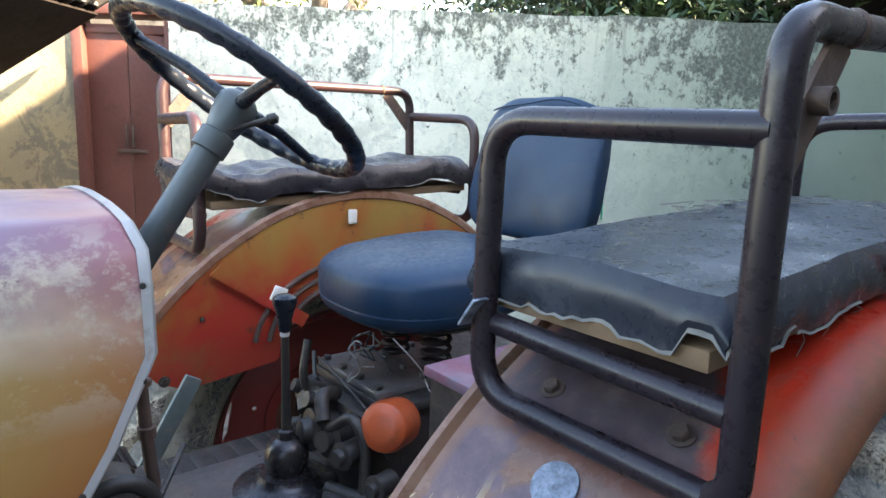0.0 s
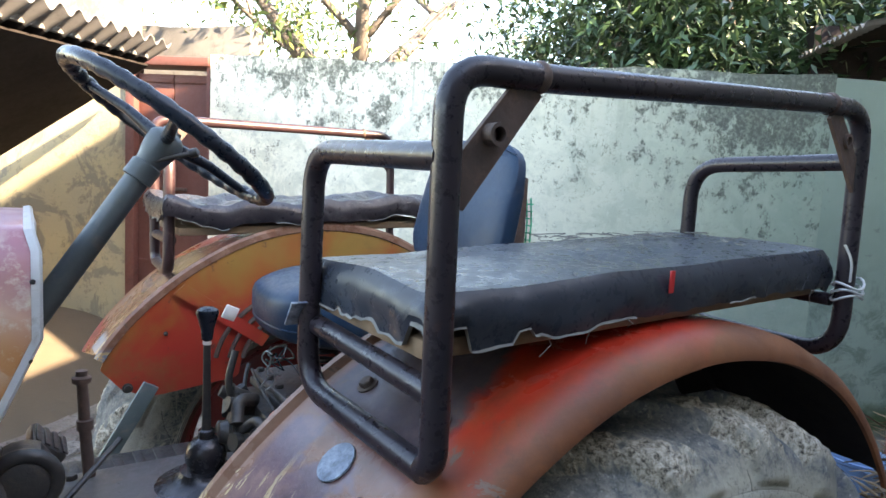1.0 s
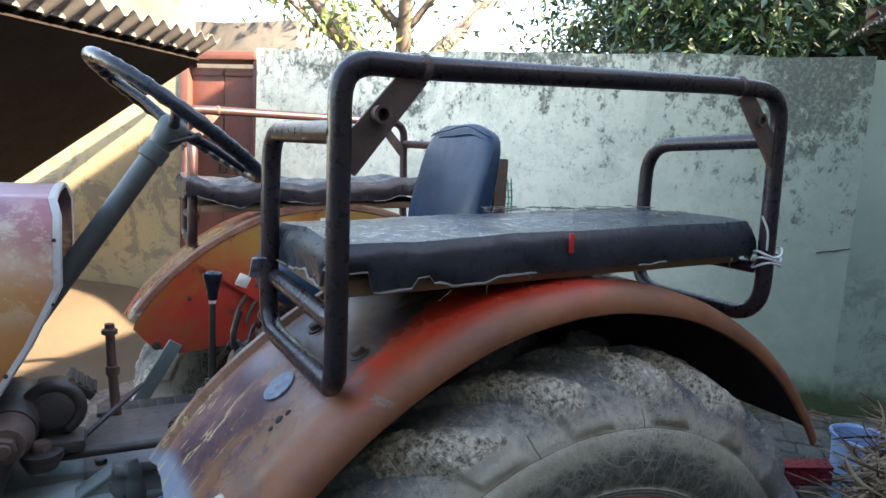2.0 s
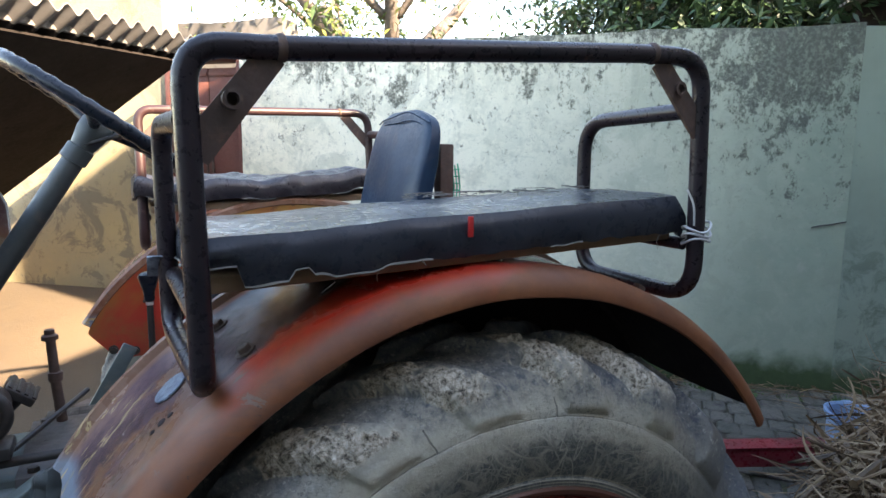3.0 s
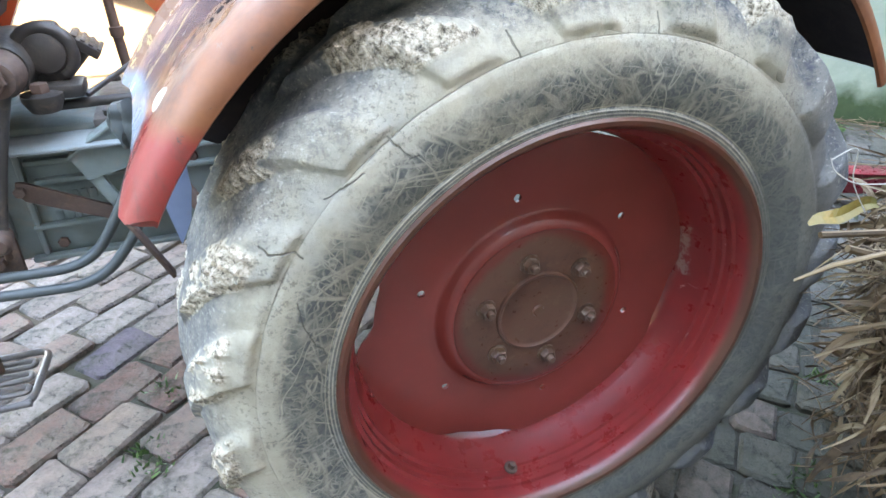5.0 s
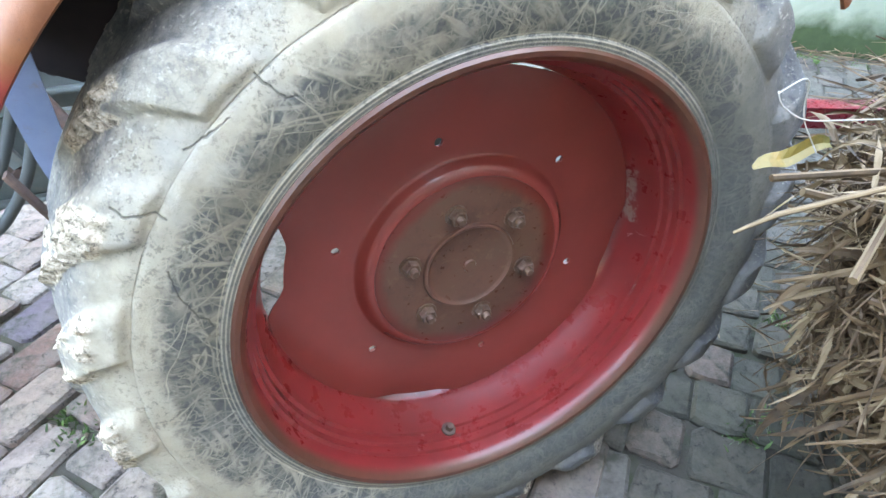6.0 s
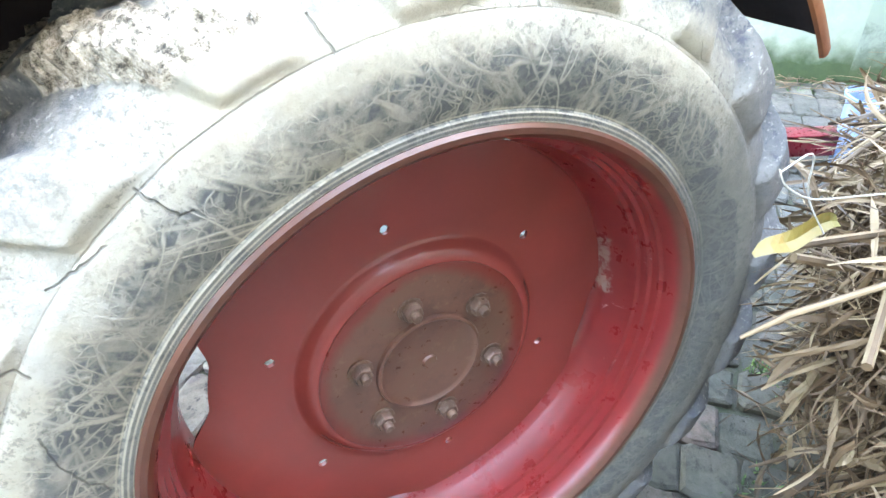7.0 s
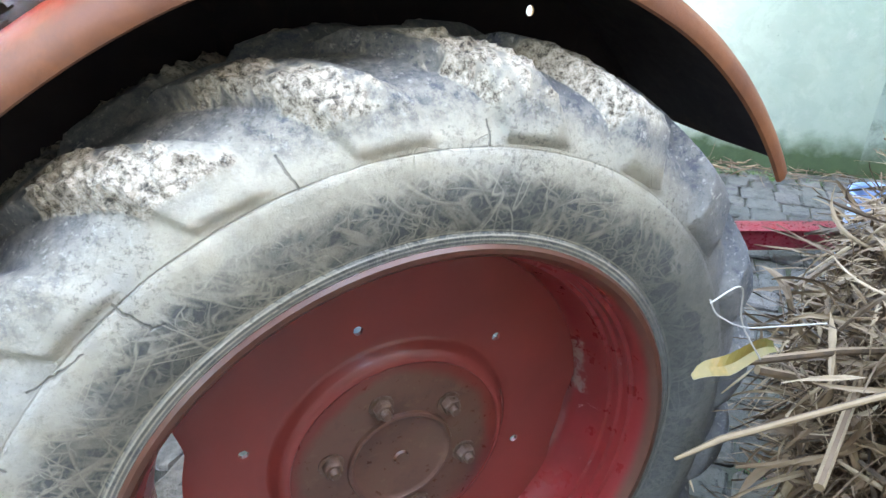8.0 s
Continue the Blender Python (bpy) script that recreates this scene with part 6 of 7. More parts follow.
for c, ax, r, h in (((-0.375, 0.165, 0.955), (-1, 0.2, 0.5), 0.02, 0.045), ((-0.385, 0.10, 0.905), (-1, 0.1, 0.1), 0.034, 0.05), ((-0.39, 0.145, 0.89), (-0.8, 0.5, 0.2), 0.022, 0.04)):
    bm = bmesh.new()
    lathe(bm, c, ax, [(0, -0.02), (r, -0.02), (r, h * 0.45), (r * 1.18, h * 0.5), (r * 1.18, h * 0.62), (r * 0.75, h * 0.68), (r * 0.6, h), (0, h)], 16)
    part("valve_body", bm, IRON, lift)
# loose wiring under the seat
wiring = new("wiring")
wiring.parent = tractor
wiring.matrix_parent_inverse = tractor.matrix_basis.inverted()
wiring["label"] = "loose frayed wiring hanging under the seat"
rngw = random.Random(12)
for k in range(9):
    p = Vector((-0.33 + rngw.uniform(-0.03, 0.06), 0.02 + rngw.uniform(-0.05, 0.06), 1.095 + rngw.uniform(-0.01, 0.01)))
    pts = [p]
    for _ in range(5):
        p = p + Vector((rngw.uniform(-0.03, 0.03), rngw.uniform(-0.035, 0.035), rngw.uniform(-0.035, 0.012)))
        pts.append(p)
    bm = bmesh.new()
    tube(bm, fillet(pts, 0.02, 4), rngw.uniform(0.0012, 0.0026), 6)
    part("wire", bm, (BACKING, WIRE, STEER)[k % 3], wiring)
# white tag on the far brace
bm = bmesh.new()
box(bm, (-0.018, -0.003, -0.018), (0.018, 0.003, 0.018), 0.003, Matrix.Translation((-0.33, 0.42, 1.087)) @ Matrix.Rotation(radians(25), 4, "Y"))
part("white_tag", bm, WHITE, tractor, "small white plastic tag")
bm = bmesh.new()
box(bm, (-0.014, -0.003, -0.02), (0.014, 0.003, 0.02), 0.004, Matrix.Translation((-0.05, 0.566, 1.235)))
part("white_clip", bm, WHITE, tractor, "small white clip on the mudguard plate")

# ---- steering box, drop arm, rods and step on the near side ----
sbox = new("steering_box")
sbox.parent = tractor
sbox.matrix_parent_inverse = tractor.matrix_basis.inverted()
bm = bmesh.new()
lathe(bm, (-0.835, -0.06, 0.921), (0, -1, 0), [(0, -0.16), (0.045, -0.16), (0.055, -0.1), (0.058, -0.04), (0.046, -0.01), (0.044, 0.03), (0, 0.03)], 28)
lathe(bm, (-0.770, -0.02, 0.935), (0, -1, 0.1), [(0, -0.12), (0.035, -0.12), (0.043, -0.09), (0.043, 0.01), (0.036, 0.025), (0.02, 0.03), (0, 0.03)], 26)
box(bm, (-0.80, -0.075, 0.858), (-0.715, 0.0, 0.885), 0.008)
box(bm, (-0.80, -0.04, 0.88), (-0.74, 0.04, 0.985), 0.015)
part("box_body", bm, IRON, sbox, "dark green cast steering box")
bm = bmesh.new()
tube(bm, [(-0.770 + 0.046 * math.cos(radians(a)), -0.03, 0.935 + 0.046 * math.sin(radians(a))) for a in range(-60, 200, 12)], 0.013, 10)
part("clamp_strap", bm, IRON, sbox)
bm = bmesh.new()
lathe(bm, (-0.786, -0.078, 0.862), (0, 0, 1), [(0, -0.02), (0.026, -0.02), (0.036, 0.0), (0.036, 0.012), (0.022, 0.016), (0, 0.017)], 22)
part("cup_flange", bm, IRON, sbox)
bm = bmesh.new()
hexnut(bm, (-0.786, -0.082, 0.878), (0, 0, 1), 0.017, 0.016)
part("cup_bolt", bm, RUST, sbox)
bm = bmesh.new()
lathe(bm, (-0.835, -0.09, 0.921), (0, -1, 0), [(0.034, 0.0), (0.041, 0.0), (0.041, 0.03), (0.036, 0.04), (0.032, 0.062), (0.0, 0.062)], 26)
part("arm_boss", bm, RUST, sbox, "rusty round boss of the steering arm")
bm = bmesh.new()
hexnut(bm, (-0.835, -0.152, 0.921), (0, -1, 0), 0.021, 0.013)
lathe(bm, (-0.835, -0.164, 0.921), (0, -1, 0), [(0.012, 0), (0.011, 0.010), (0, 0.011)], 14)
part("arm_nut", bm, RUST, sbox, "rusty hexagon nut")
bm = bmesh.new()
rows = []
for k in range(9):
    t = k / 8
    c = Vector((-0.838, -0.128, 0.905)).lerp(Vector((-0.909, -0.150, 0.638)), t)
    w = 0.024 - 0.010 * t - 0.004 * math.sin(t * math.pi)
    d = 0.014 - 0.003 * t
    rows.append([bm.verts.new(c + Vector((w * math.cos(a), d * math.sin(a), 0.2 * w * math.cos(a)))) for a in [2 * math.pi * q / 14 for q in range(14)]])
for a, b in zip(rows, rows[1:]):
    for q in range(14):
        bm.faces.new((a[q], a[(q + 1) % 14], b[(q + 1) % 14], b[q]))
bm.faces.new(rows[0]), bm.faces.new(rows[-1])
part("drop_arm", bm, IRON, sbox, "forged dark steering drop arm")
bm = bmesh.new()
box(bm, (-0.985, -0.10, 0.50), (-0.905, -0.085, 0.60), 0.006)
hexnut(bm, (-0.945, -0.10, 0.55), (0, -1, 0), 0.014, 0.012)
part("step_lug", bm, RUST, sbox)
bm = bmesh.new()
lathe(bm, (-0.911, -0.145, 0.628), (0, -1, 0), [(0, -0.01), (0.019, -0.01), (0.022, 0.01), (0.022, 0.035), (0.015, 0.045), (0, 0.047)], 18)
hexnut(bm, (-0.911, -0.15, 0.612), (0, 0, -1), 0.012, 0.016)
lathe(bm, (-0.911, -0.15, 0.60), (0, 0, -1), [(0.007, 0), (0.007, 0.018), (0, 0.019)], 10)
part("ball_joint", bm, RUST, sbox, "rusty ball joint")
bm = bmesh.new()
tube(bm, [(-0.92, -0.175, 0.632), (-0.98, -0.178, 0.634), (-1.75, -0.20, 0.60)], [0.015, 0.0125, 0.0125], 14)
part("drag_link", bm, GREYMETAL, sbox)
bm = bmesh.new()
lathe(bm, (-0.968, -0.178, 0.634), (-1, 0, -0.04), [(0.0125, -0.03), (0.019, -0.028), (0.019, 0.03), (0.0125, 0.033)], 14)
part("link_clamp", bm, RUST, sbox)
for pts in (((-1.75, -0.15, 0.590), (-0.90, -0.172, 0.553), (-0.775, -0.175, 0.553), (-0.70, -0.175, 0.655), (-0.642, -0.175, 0.775)),
            ((-1.75, -0.17, 0.556), (-0.90, -0.19, 0.523), (-0.762, -0.19, 0.517), (-0.672, -0.192, 0.622), (-0.630, -0.195, 0.72))):
    bm = bmesh.new()
    tube(bm, fillet(pts, 0.075, 8), 0.0105, 12)
    part("oil_pipe", bm, COLUMN, tractor, "bent grey oil pipe along the gear case")
# upright pedal rod with collar
bm = bmesh.new()
tube(bm, [(-0.669, 0.249, 1.012), (-0.664, 0.246, 0.90), (-0.655, 0.238, 0.78)], [0.0105, 0.0115, 0.012], 12)
lathe(bm, (-0.6695, 0.249, 1.008), (0, 0, 1), [(0.0105, -0.006), (0.018, -0.004), (0.018, 0.006), (0.011, 0.01), (0.011, 0.02), (0, 0.021)], 12)
lathe(bm, (-0.664, 0.246, 0.915), (0, 0, 1), [(0.011, -0.012), (0.016, -0.01), (0.016, 0.01), (0.011, 0.012)], 12)
box(bm, (-0.69, 0.2, 0.76), (-0.60, 0.27, 0.80), 0.01)
part("hand_lever", bm, RUST, tractor, "upright rusty hand lever with a knob")
# pedals
for x, y, z in ((-0.732, 0.22, 0.898),):
    bm = bmesh.new()
    mm = Matrix.Translation((x, y, z)) @ Matrix.Rotation(radians(38), 4, "Y")
    box(bm, (-0.035, -0.045, -0.010), (0.035, 0.045, 0.010), 0.004, mm)
    for k in range(4):
        box(bm, (-0.03 + k * 0.018, -0.042, 0.0102), (-0.02 + k * 0.018, 0.042, 0.014), 0.001, mm)
    tube(bm, [(x, y, z - 0.01), (x - 0.05, y - 0.01, z - 0.06), (x - 0.075, y - 0.05, z - 0.13)], 0.014, 10)
    part("foot_pedal", bm, IRON, tractor, "ribbed dark foot pedal")
bm = bmesh.new()
tube(bm, [(-0.80, -0.02, 0.832), (-0.70, -0.03, 0.838), (-0.50, -0.05, 0.845)], 0.010, 10)
part("cross_rod", bm, IRON, tractor)
bm = bmesh.new()
tube(bm, [(-0.73, 0.05, 0.83), (-0.60, 0.25, 0.87)], 0.006, 8)
part("linkage_rod", bm, IRON, tractor)
# grey flat stay between case and mudguard
bm = bmesh.new()
box(bm, (-0.02, -0.006, -0.16), (0.02, 0.006, 0.16), 0.003, Matrix.Translation((-0.58, 0.50, 0.76)) @ Matrix.Rotation(radians(30), 4, "Y"))
part("far_stay", bm, CASE, tractor)
# hanging step
step = new("step")
step.parent = tractor
step.matrix_parent_inverse = tractor.matrix_basis.inverted()
bm = bmesh.new()
box(bm, (-1.06, -0.10, 0.28), (-1.015, -0.088, 0.56), 0.004)
box(bm, (-1.06, -0.10, 0.52), (-0.98, 0.0, 0.56), 0.006)
part("hanger", bm, RUST, step, "rusty step hanger")
bm = bmesh.new()
frame_pts = [(-1.14, -0.20), (-0.955, -0.20), (-0.94, -0.02), (-1.13, -0.02)]
tube(bm, fillet([(x, y, 0.265) for x, y in frame_pts + frame_pts[:2]], 0.03, 4), 0.008, 10)
for k in range(3):
    y = -0.165 + k * 0.045
    tube(bm, fillet([(-1.12, y, 0.268), (-1.12, y + 0.02, 0.268), (-0.965, y + 0.02, 0.268), (-0.965, y, 0.268), (-1.12, y, 0.268)], 0.012, 4), 0.007, 8)
part("tread", bm, COVER, step, "dirty ribbed foot tread")

# ---- setting: ground, walls, door, sheds ----
GZ = -0.016


def ground_height(u, n):
    """Level in the yard; it rises gently towards the shed's end wall."""
    a = max(0.0, min(1.0, (-2.1 - u) / 1.2))
    b = max(0.0, min(1.0, (n - 0.6) / 2.2))
    return GZ + 0.33 * a * a * (3 - 2 * a) * b * b * (3 - 2 * b)


bm = bmesh.new()
edges_u = [-150, -40] + [-9 + 0.15 * k for k in range(121)] + [20, 150]
edges_n = [-150, -40, -12] + [-4 + 0.15 * k for k in range(60)] + [12, 40, 150]
grid = [[bm.verts.new((WU * u + WN * n) + Vector((0, 0, ground_height(u, n) + (0.006 * noise.noise(Vector((u * 3, n * 3, 0))) if -9 < u < 9 and -4 < n < 4 and u < -2.1 else 0)))) for n in edges_n] for u in edges_u]
for p, q in zip(grid, grid[1:]):
    for k in range(len(edges_n) - 1):
        bm.faces.new((p[k], p[k + 1], q[k + 1], q[k]))
ground = tagged(part("ground", bm, EARTH, None, sharp=180), "trodden brown earth under and round the paving", "ground", kind="structure")


def on_wall(u, n, z):
    return WU * u + WN * n + Vector((0, 0, z))


def wall_block(name, u0, u1, n0, n1, z0, z1, mat, label, lumps=0.0, category="wall", cuts=0):
    """An upright wall with an uneven crest."""
    bm = bmesh.new()
    NU = max(2, int((u1 - u0) / 0.12)) if lumps else 2
    NZ = 14 if lumps else 2
    front, back = [], []
    for i in range(NU + 1):
        u = u0 + (u1 - u0) * i / NU
        top = z1 + lumps * noise.noise(Vector((u * 2.3, 1.7, z1))) + lumps * 0.5 * noise.noise(Vector((u * 7, 4, 0)))
        rf, rb = [], []
        for j in range(NZ + 1):
            z = z0 + (top - z0) * j / NZ
            bow = lumps * 0.5 * noise.noise(Vector((u * 1.5, z * 1.5, 8))) if 0 < j < NZ else lumps * 0.5 * noise.noise(Vector((u * 1.5, z * 1.5, 8)))
            rf.append(bm.verts.new(on_wall(u, n0 + bow, z)))
            rb.append(bm.verts.new(on_wall(u, n1, z)))
        front.append(rf)
        back.append(rb)
    for rows in (front, back):
        for a, b in zip(rows, rows[1:]):
            for j in range(NZ):
                bm.faces.new((a[j], b[j], b[j + 1], a[j + 1]))
    for a, b, c, d in zip(front, front[1:], back, back[1:]):
        bm.faces.new((a[-1], b[-1], d[-1], c[-1]))
        bm.faces.new((a[0], c[0], d[0], b[0]))
    for f, g in ((front[0], back[0]), (front[-1], back[-1])):
        for j in range(NZ):
            bm.faces.new((f[j], f[j + 1], g[j + 1], g[j]))
    return tagged(part(name, bm, mat, None, sharp=50), label, category, kind="structure")


WD = 2.895
CORNER_U = 1.99
DOOR_U0, DOOR_U1 = -2.75, -2.13
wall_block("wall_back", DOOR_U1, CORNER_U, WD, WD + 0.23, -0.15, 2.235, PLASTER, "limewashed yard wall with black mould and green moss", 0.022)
wall_block("wall_yellow", -9.0, DOOR_U0 - 0.045, WD + 0.02, WD + 0.2, -0.15, 3.4, YELLOW, "yellow limewashed shed wall, partly sunlit", 0.02)
# the yard wall bends beyond the corner
bend = Matrix.Translation(on_wall(CORNER_U, WD, 0)) @ Matrix.Rotation(radians(9), 4, "Z") @ Matrix.Translation(-on_wall(CORNER_U, WD, 0))
w2 = wall_block("wall_side", CORNER_U, 8.0, WD + 0.004, WD + 0.23, -0.15, 2.215, GREEN, "greenish limewashed yard wall", 0.018)
w2.data.transform(bend)

# door of two sheet-metal leaves with a lintel
door = thing("door_1", on_wall((DOOR_U0 + DOOR_U1) / 2, WD, 0), "closed red-oxide sheet metal double door", "door", kind="structure")
turn = Matrix.Rotation(math.atan2(WU.y, WU.x), 4, "Z")


def local_box(bm, u0, u1, n0, n1, z0, z1, bevel=0.0):
    return box(bm, (u0, n0, z0), (u1, n1, z1), bevel, turn)


mid = (DOOR_U0 + DOOR_U1) / 2
for a, b in ((DOOR_U0 + 0.03, mid - 0.004), (mid + 0.004, DOOR_U1 - 0.03)):
    bm = bmesh.new()
    local_box(bm, a, b, WD + 0.06, WD + 0.085, 0.02, 2.1, 0.003)
    leaf = part("leaf", bm, DOORRED, door)
    for z in (0.05, 0.7, 2.04):
        bm = bmesh.new()
        local_box(bm, a + 0.004, b - 0.004, WD + 0.048, WD + 0.06, z, z + 0.035, 0.003)
        part("rail", bm, DOORRED, leaf)
bm = bmesh.new()
local_box(bm, DOOR_U0 - 0.04, DOOR_U0 + 0.03, WD + 0.0, WD + 0.12, 0, 2.15, 0.004)
local_box(bm, DOOR_U1 - 0.03, DOOR_U1 - 0.002, WD + 0.0, WD + 0.12, 0, 2.15, 0.004)
part("frame", bm, DOORRED, door)
bm = bmesh.new()
local_box(bm, DOOR_U0 - 0.1, DOOR_U1 - 0.002, WD - 0.03, WD + 0.2, 2.15, 2.215, 0.01)
part("lintel", bm, DOORRED, door)
bm = bmesh.new()
local_box(bm, mid - 0.08, mid + 0.12, WD + 0.03, WD + 0.045, 1.26, 1.285, 0.003)
local_box(bm, mid - 0.03, mid - 0.018, WD + 0.028, WD + 0.05, 1.3, 1.45, 0.003)
local_box(bm, mid + 0.018, mid + 0.03, WD + 0.028, WD + 0.05, 1.3, 1.45, 0.003)
part("bolt_latch", bm, RUST, door)
# old parapet behind the wall
wall_block("wall_parapet", -3.7, -2.42, WD + 1.2, WD + 1.5, -0.1, 2.70, OLDWALL, "crumbling grey parapet behind the yard wall", 0.05)


def corrugated(u_eave, u_far, n0, n1, z_eave, z_far, pitch=0.145, amp=0.024, thick=0.007, skew=(0.0, 0.0)):
    """A corrugated sheet roof; the waves run down the slope, the wavy edge is the eave."""
    bm = bmesh.new()
    steps = int((n1 - n0) / pitch * 10)
    rows = []
    k1 = 0.14 / abs(u_far - u_eave)
    for i in range(steps + 1):
        n = n0 + (n1 - n0) * i / steps
        w = amp * math.cos(2 * math.pi * (n - n0) / pitch)
        du, dz = skew[0] * (n1 - n), skew[1] * (n1 - n)
        run = [(u_eave + du + (u_far - u_eave) * q, z_eave + dz + (z_far - z_eave) * q + w) for q in (0.0, k1, 1.0)]
        rows.append([bm.verts.new(on_wall(u, n, z)) for u, z in run] + [bm.verts.new(on_wall(u, n, z - thick)) for u, z in reversed(run)])
    for a, b in zip(rows, rows[1:]):
        for k in range(6):
            # underside faces take the second material, which carries the painted shade
            f = bm.faces.new((a[k], a[(k + 1) % 6], b[(k + 1) % 6], b[k]))
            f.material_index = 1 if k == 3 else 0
    return bm


EAVE_U, EAVE_Z, EAVE_N = -2.285, 2.25, 2.66
SKEW = (0.10, -0.05)      # the eave runs slightly out of square and out of level
shed = thing("cattle_shed", on_wall(-4.5, 1.5, 0), "open cattle shed with a corrugated cement sheet roof", "shed")
part("roof", corrugated(EAVE_U, -4.9, 0.36, EAVE_N, EAVE_Z, 0.74, skew=SKEW), CEMENT, shed, "corrugated cement roof sheets, shade painted black beneath", second=SHADE_BLACK)
for k in range(45):
    bm = bmesh.new()
    n = 0.36 + k * 0.145
    if n > EAVE_N - 0.05:
        break
    z = EAVE_Z + SKEW[1] * (EAVE_N - n) - 0.13 * 0.58
    u = EAVE_U + SKEW[0] * (EAVE_N - n)
    for half in (0, 1):
        ring = [on_wall(u - 0.13 - 0.03 * half, n + 0.05 * math.cos(q / 8 * math.pi), z - 0.022 + 0.036 * math.sin(q / 8 * math.pi)) for q in range(9)]
        vs = [bm.verts.new(p) for p in ring]
        bm.faces.new(vs if half else list(reversed(vs)))
        if half:
            for q in range(9):
                bm.faces.new((first[q], first[(q + 1) % 9], vs[(q + 1) % 9], vs[q]))
        first = vs
    part("mortar_infill", bm, OLDWALL, shed, "pale mortar under a roof wave" if k == 0 else "", smooth=False)
# flat black sheet added beneath the roof to stand in for its shade
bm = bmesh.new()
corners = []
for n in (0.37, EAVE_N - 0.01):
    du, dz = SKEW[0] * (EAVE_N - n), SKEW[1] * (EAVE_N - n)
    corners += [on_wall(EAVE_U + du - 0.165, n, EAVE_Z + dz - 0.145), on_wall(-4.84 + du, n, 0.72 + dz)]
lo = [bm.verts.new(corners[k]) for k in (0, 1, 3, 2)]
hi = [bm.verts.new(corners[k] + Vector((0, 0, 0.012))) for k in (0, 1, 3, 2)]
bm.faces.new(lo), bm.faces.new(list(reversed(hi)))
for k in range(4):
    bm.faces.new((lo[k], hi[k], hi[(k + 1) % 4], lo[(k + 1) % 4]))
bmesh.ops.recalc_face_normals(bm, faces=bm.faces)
part("soffit", bm, SHADE_BLACK, shed, "added flat sheet, black for the shade under the roof", smooth=False)
bm = bmesh.new()
local_box(bm, -5.0, -4.85, 0.36, WD, -0.1, 0.75)
part("rear_wall", bm, HOUSE, shed)
# unseen walls added to shade the yard, to the side and behind
bm = bmesh.new()
local_box(bm, 2.6, 8.0, 0.45, 2.6, -0.1, 5.1, 0.02)
tagged(part("wall_neighbour", bm, HOUSE, None), "unseen plain wall added beside the yard to shade it", "wall", kind="structure")
bm = bmesh.new()
local_box(bm, 2.6, 8.0, -3.4, 0.45, -0.1, 3.46, 0.02)
tagged(part("wall_house", bm, HOUSE, None), "unseen plain wall added to shade and close the yard", "wall", kind="structure")
# added low and pale, to lighten the yard from the left
bm = bmesh.new()
local_box(bm, -9.0, -0.4, -3.9, -3.7, -0.1, 2.0, 0.02)
tagged(part("wall_rear", bm, YELLOW, None), "unseen plain wall added to close the yard behind", "wall", kind="structure")
bm = bmesh.new()
local_box(bm, -0.4, 2.6, -3.9, -2.65, -0.1, 3.9, 0.02)
tagged(part("wall_outhouse", bm, HOUSE, None), "unseen plain block added behind the yard to cut light", "wall", kind="structure")
bm = bmesh.new()
local_box(bm, 1.85, 2.6, -2.65, -1.3, -0.1, 4.2, 0.02)
tagged(part("wall_return", bm, HOUSE, None), "unseen plain block added to cut light from the right", "wall", kind="structure")
side_shed = thing("lean_to", on_wall(3.2, WD + 1.2, 0), "dark lean-to roof beyond the yard wall", "shed")
part("roof", corrugated(2.25, 5.5, WD + 0.3, WD + 3.2, 2.62, 3.3, 0.08, 0.015), CEMENT, side_shed, second=SHADE_BLACK)
bm = bmesh.new()
local_box(bm, 2.4, 5.5, WD + 1.5, WD + 1.7, -0.1, 2.9)
part("back_wall", bm, DARK, side_shed)


# ---- trees beyond the wall ----
def limb(bm, a, d, length, r, depth, tips, rng):
    pts, rad = [Vector(a)], [r]
    p, d = Vector(a), Vector(d).normalized()
    n = 6
    for k in range(n):
        d = (d + Vector((rng.uniform(-1, 1), rng.uniform(-1, 1), rng.uniform(-0.4, 0.8))) * 0.16).normalized()
        p = p + d * length / n
        pts.append(p.copy())
        rad.append(r * (1 - 0.55 * (k + 1) / n))
    tube(bm, pts, rad, 8 if depth < 2 else 5)
    if depth >= 3:
        tips.append(p)
        tips.append(pts[3])
        return
    for k in range(rng.choice((2, 3, 3))):
        nd = (d + Vector((rng.uniform(-1, 1), rng.uniform(-1, 1), rng.uniform(-0.3, 0.7))) * 0.85).normalized()
        limb(bm, pts[rng.choice((3, 4, 5, 6))], nd, length * rng.uniform(0.55, 0.8), rad[-1] * 0.85, depth + 1, tips, rng)


def leaves(bm, spots, count, spread, size, rng, droop=0.5):
    for _ in range(count):
        c = rng.choice(spots)
        o = c + Vector((rng.gauss(0, spread), rng.gauss(0, spread), rng.gauss(0, spread * 0.8)))
        d = Vector((rng.uniform(-1, 1), rng.uniform(-1, 1), rng.uniform(-1, 0.5) * droop * 2)).normalized()
        s = d.cross(Vector((rng.uniform(-1, 1), rng.uniform(-1, 1), 1))).normalized()
        l = size * rng.uniform(0.6, 1.25)
        w = l * 0.17
        bend = Vector((0, 0, -0.15 * l))
        v = [bm.verts.new(o), bm.verts.new(o + d * l * 0.45 + s * w), bm.verts.new(o + d * l + bend), bm.verts.new(o + d * l * 0.45 - s * w)]
        bm.faces.new(v)


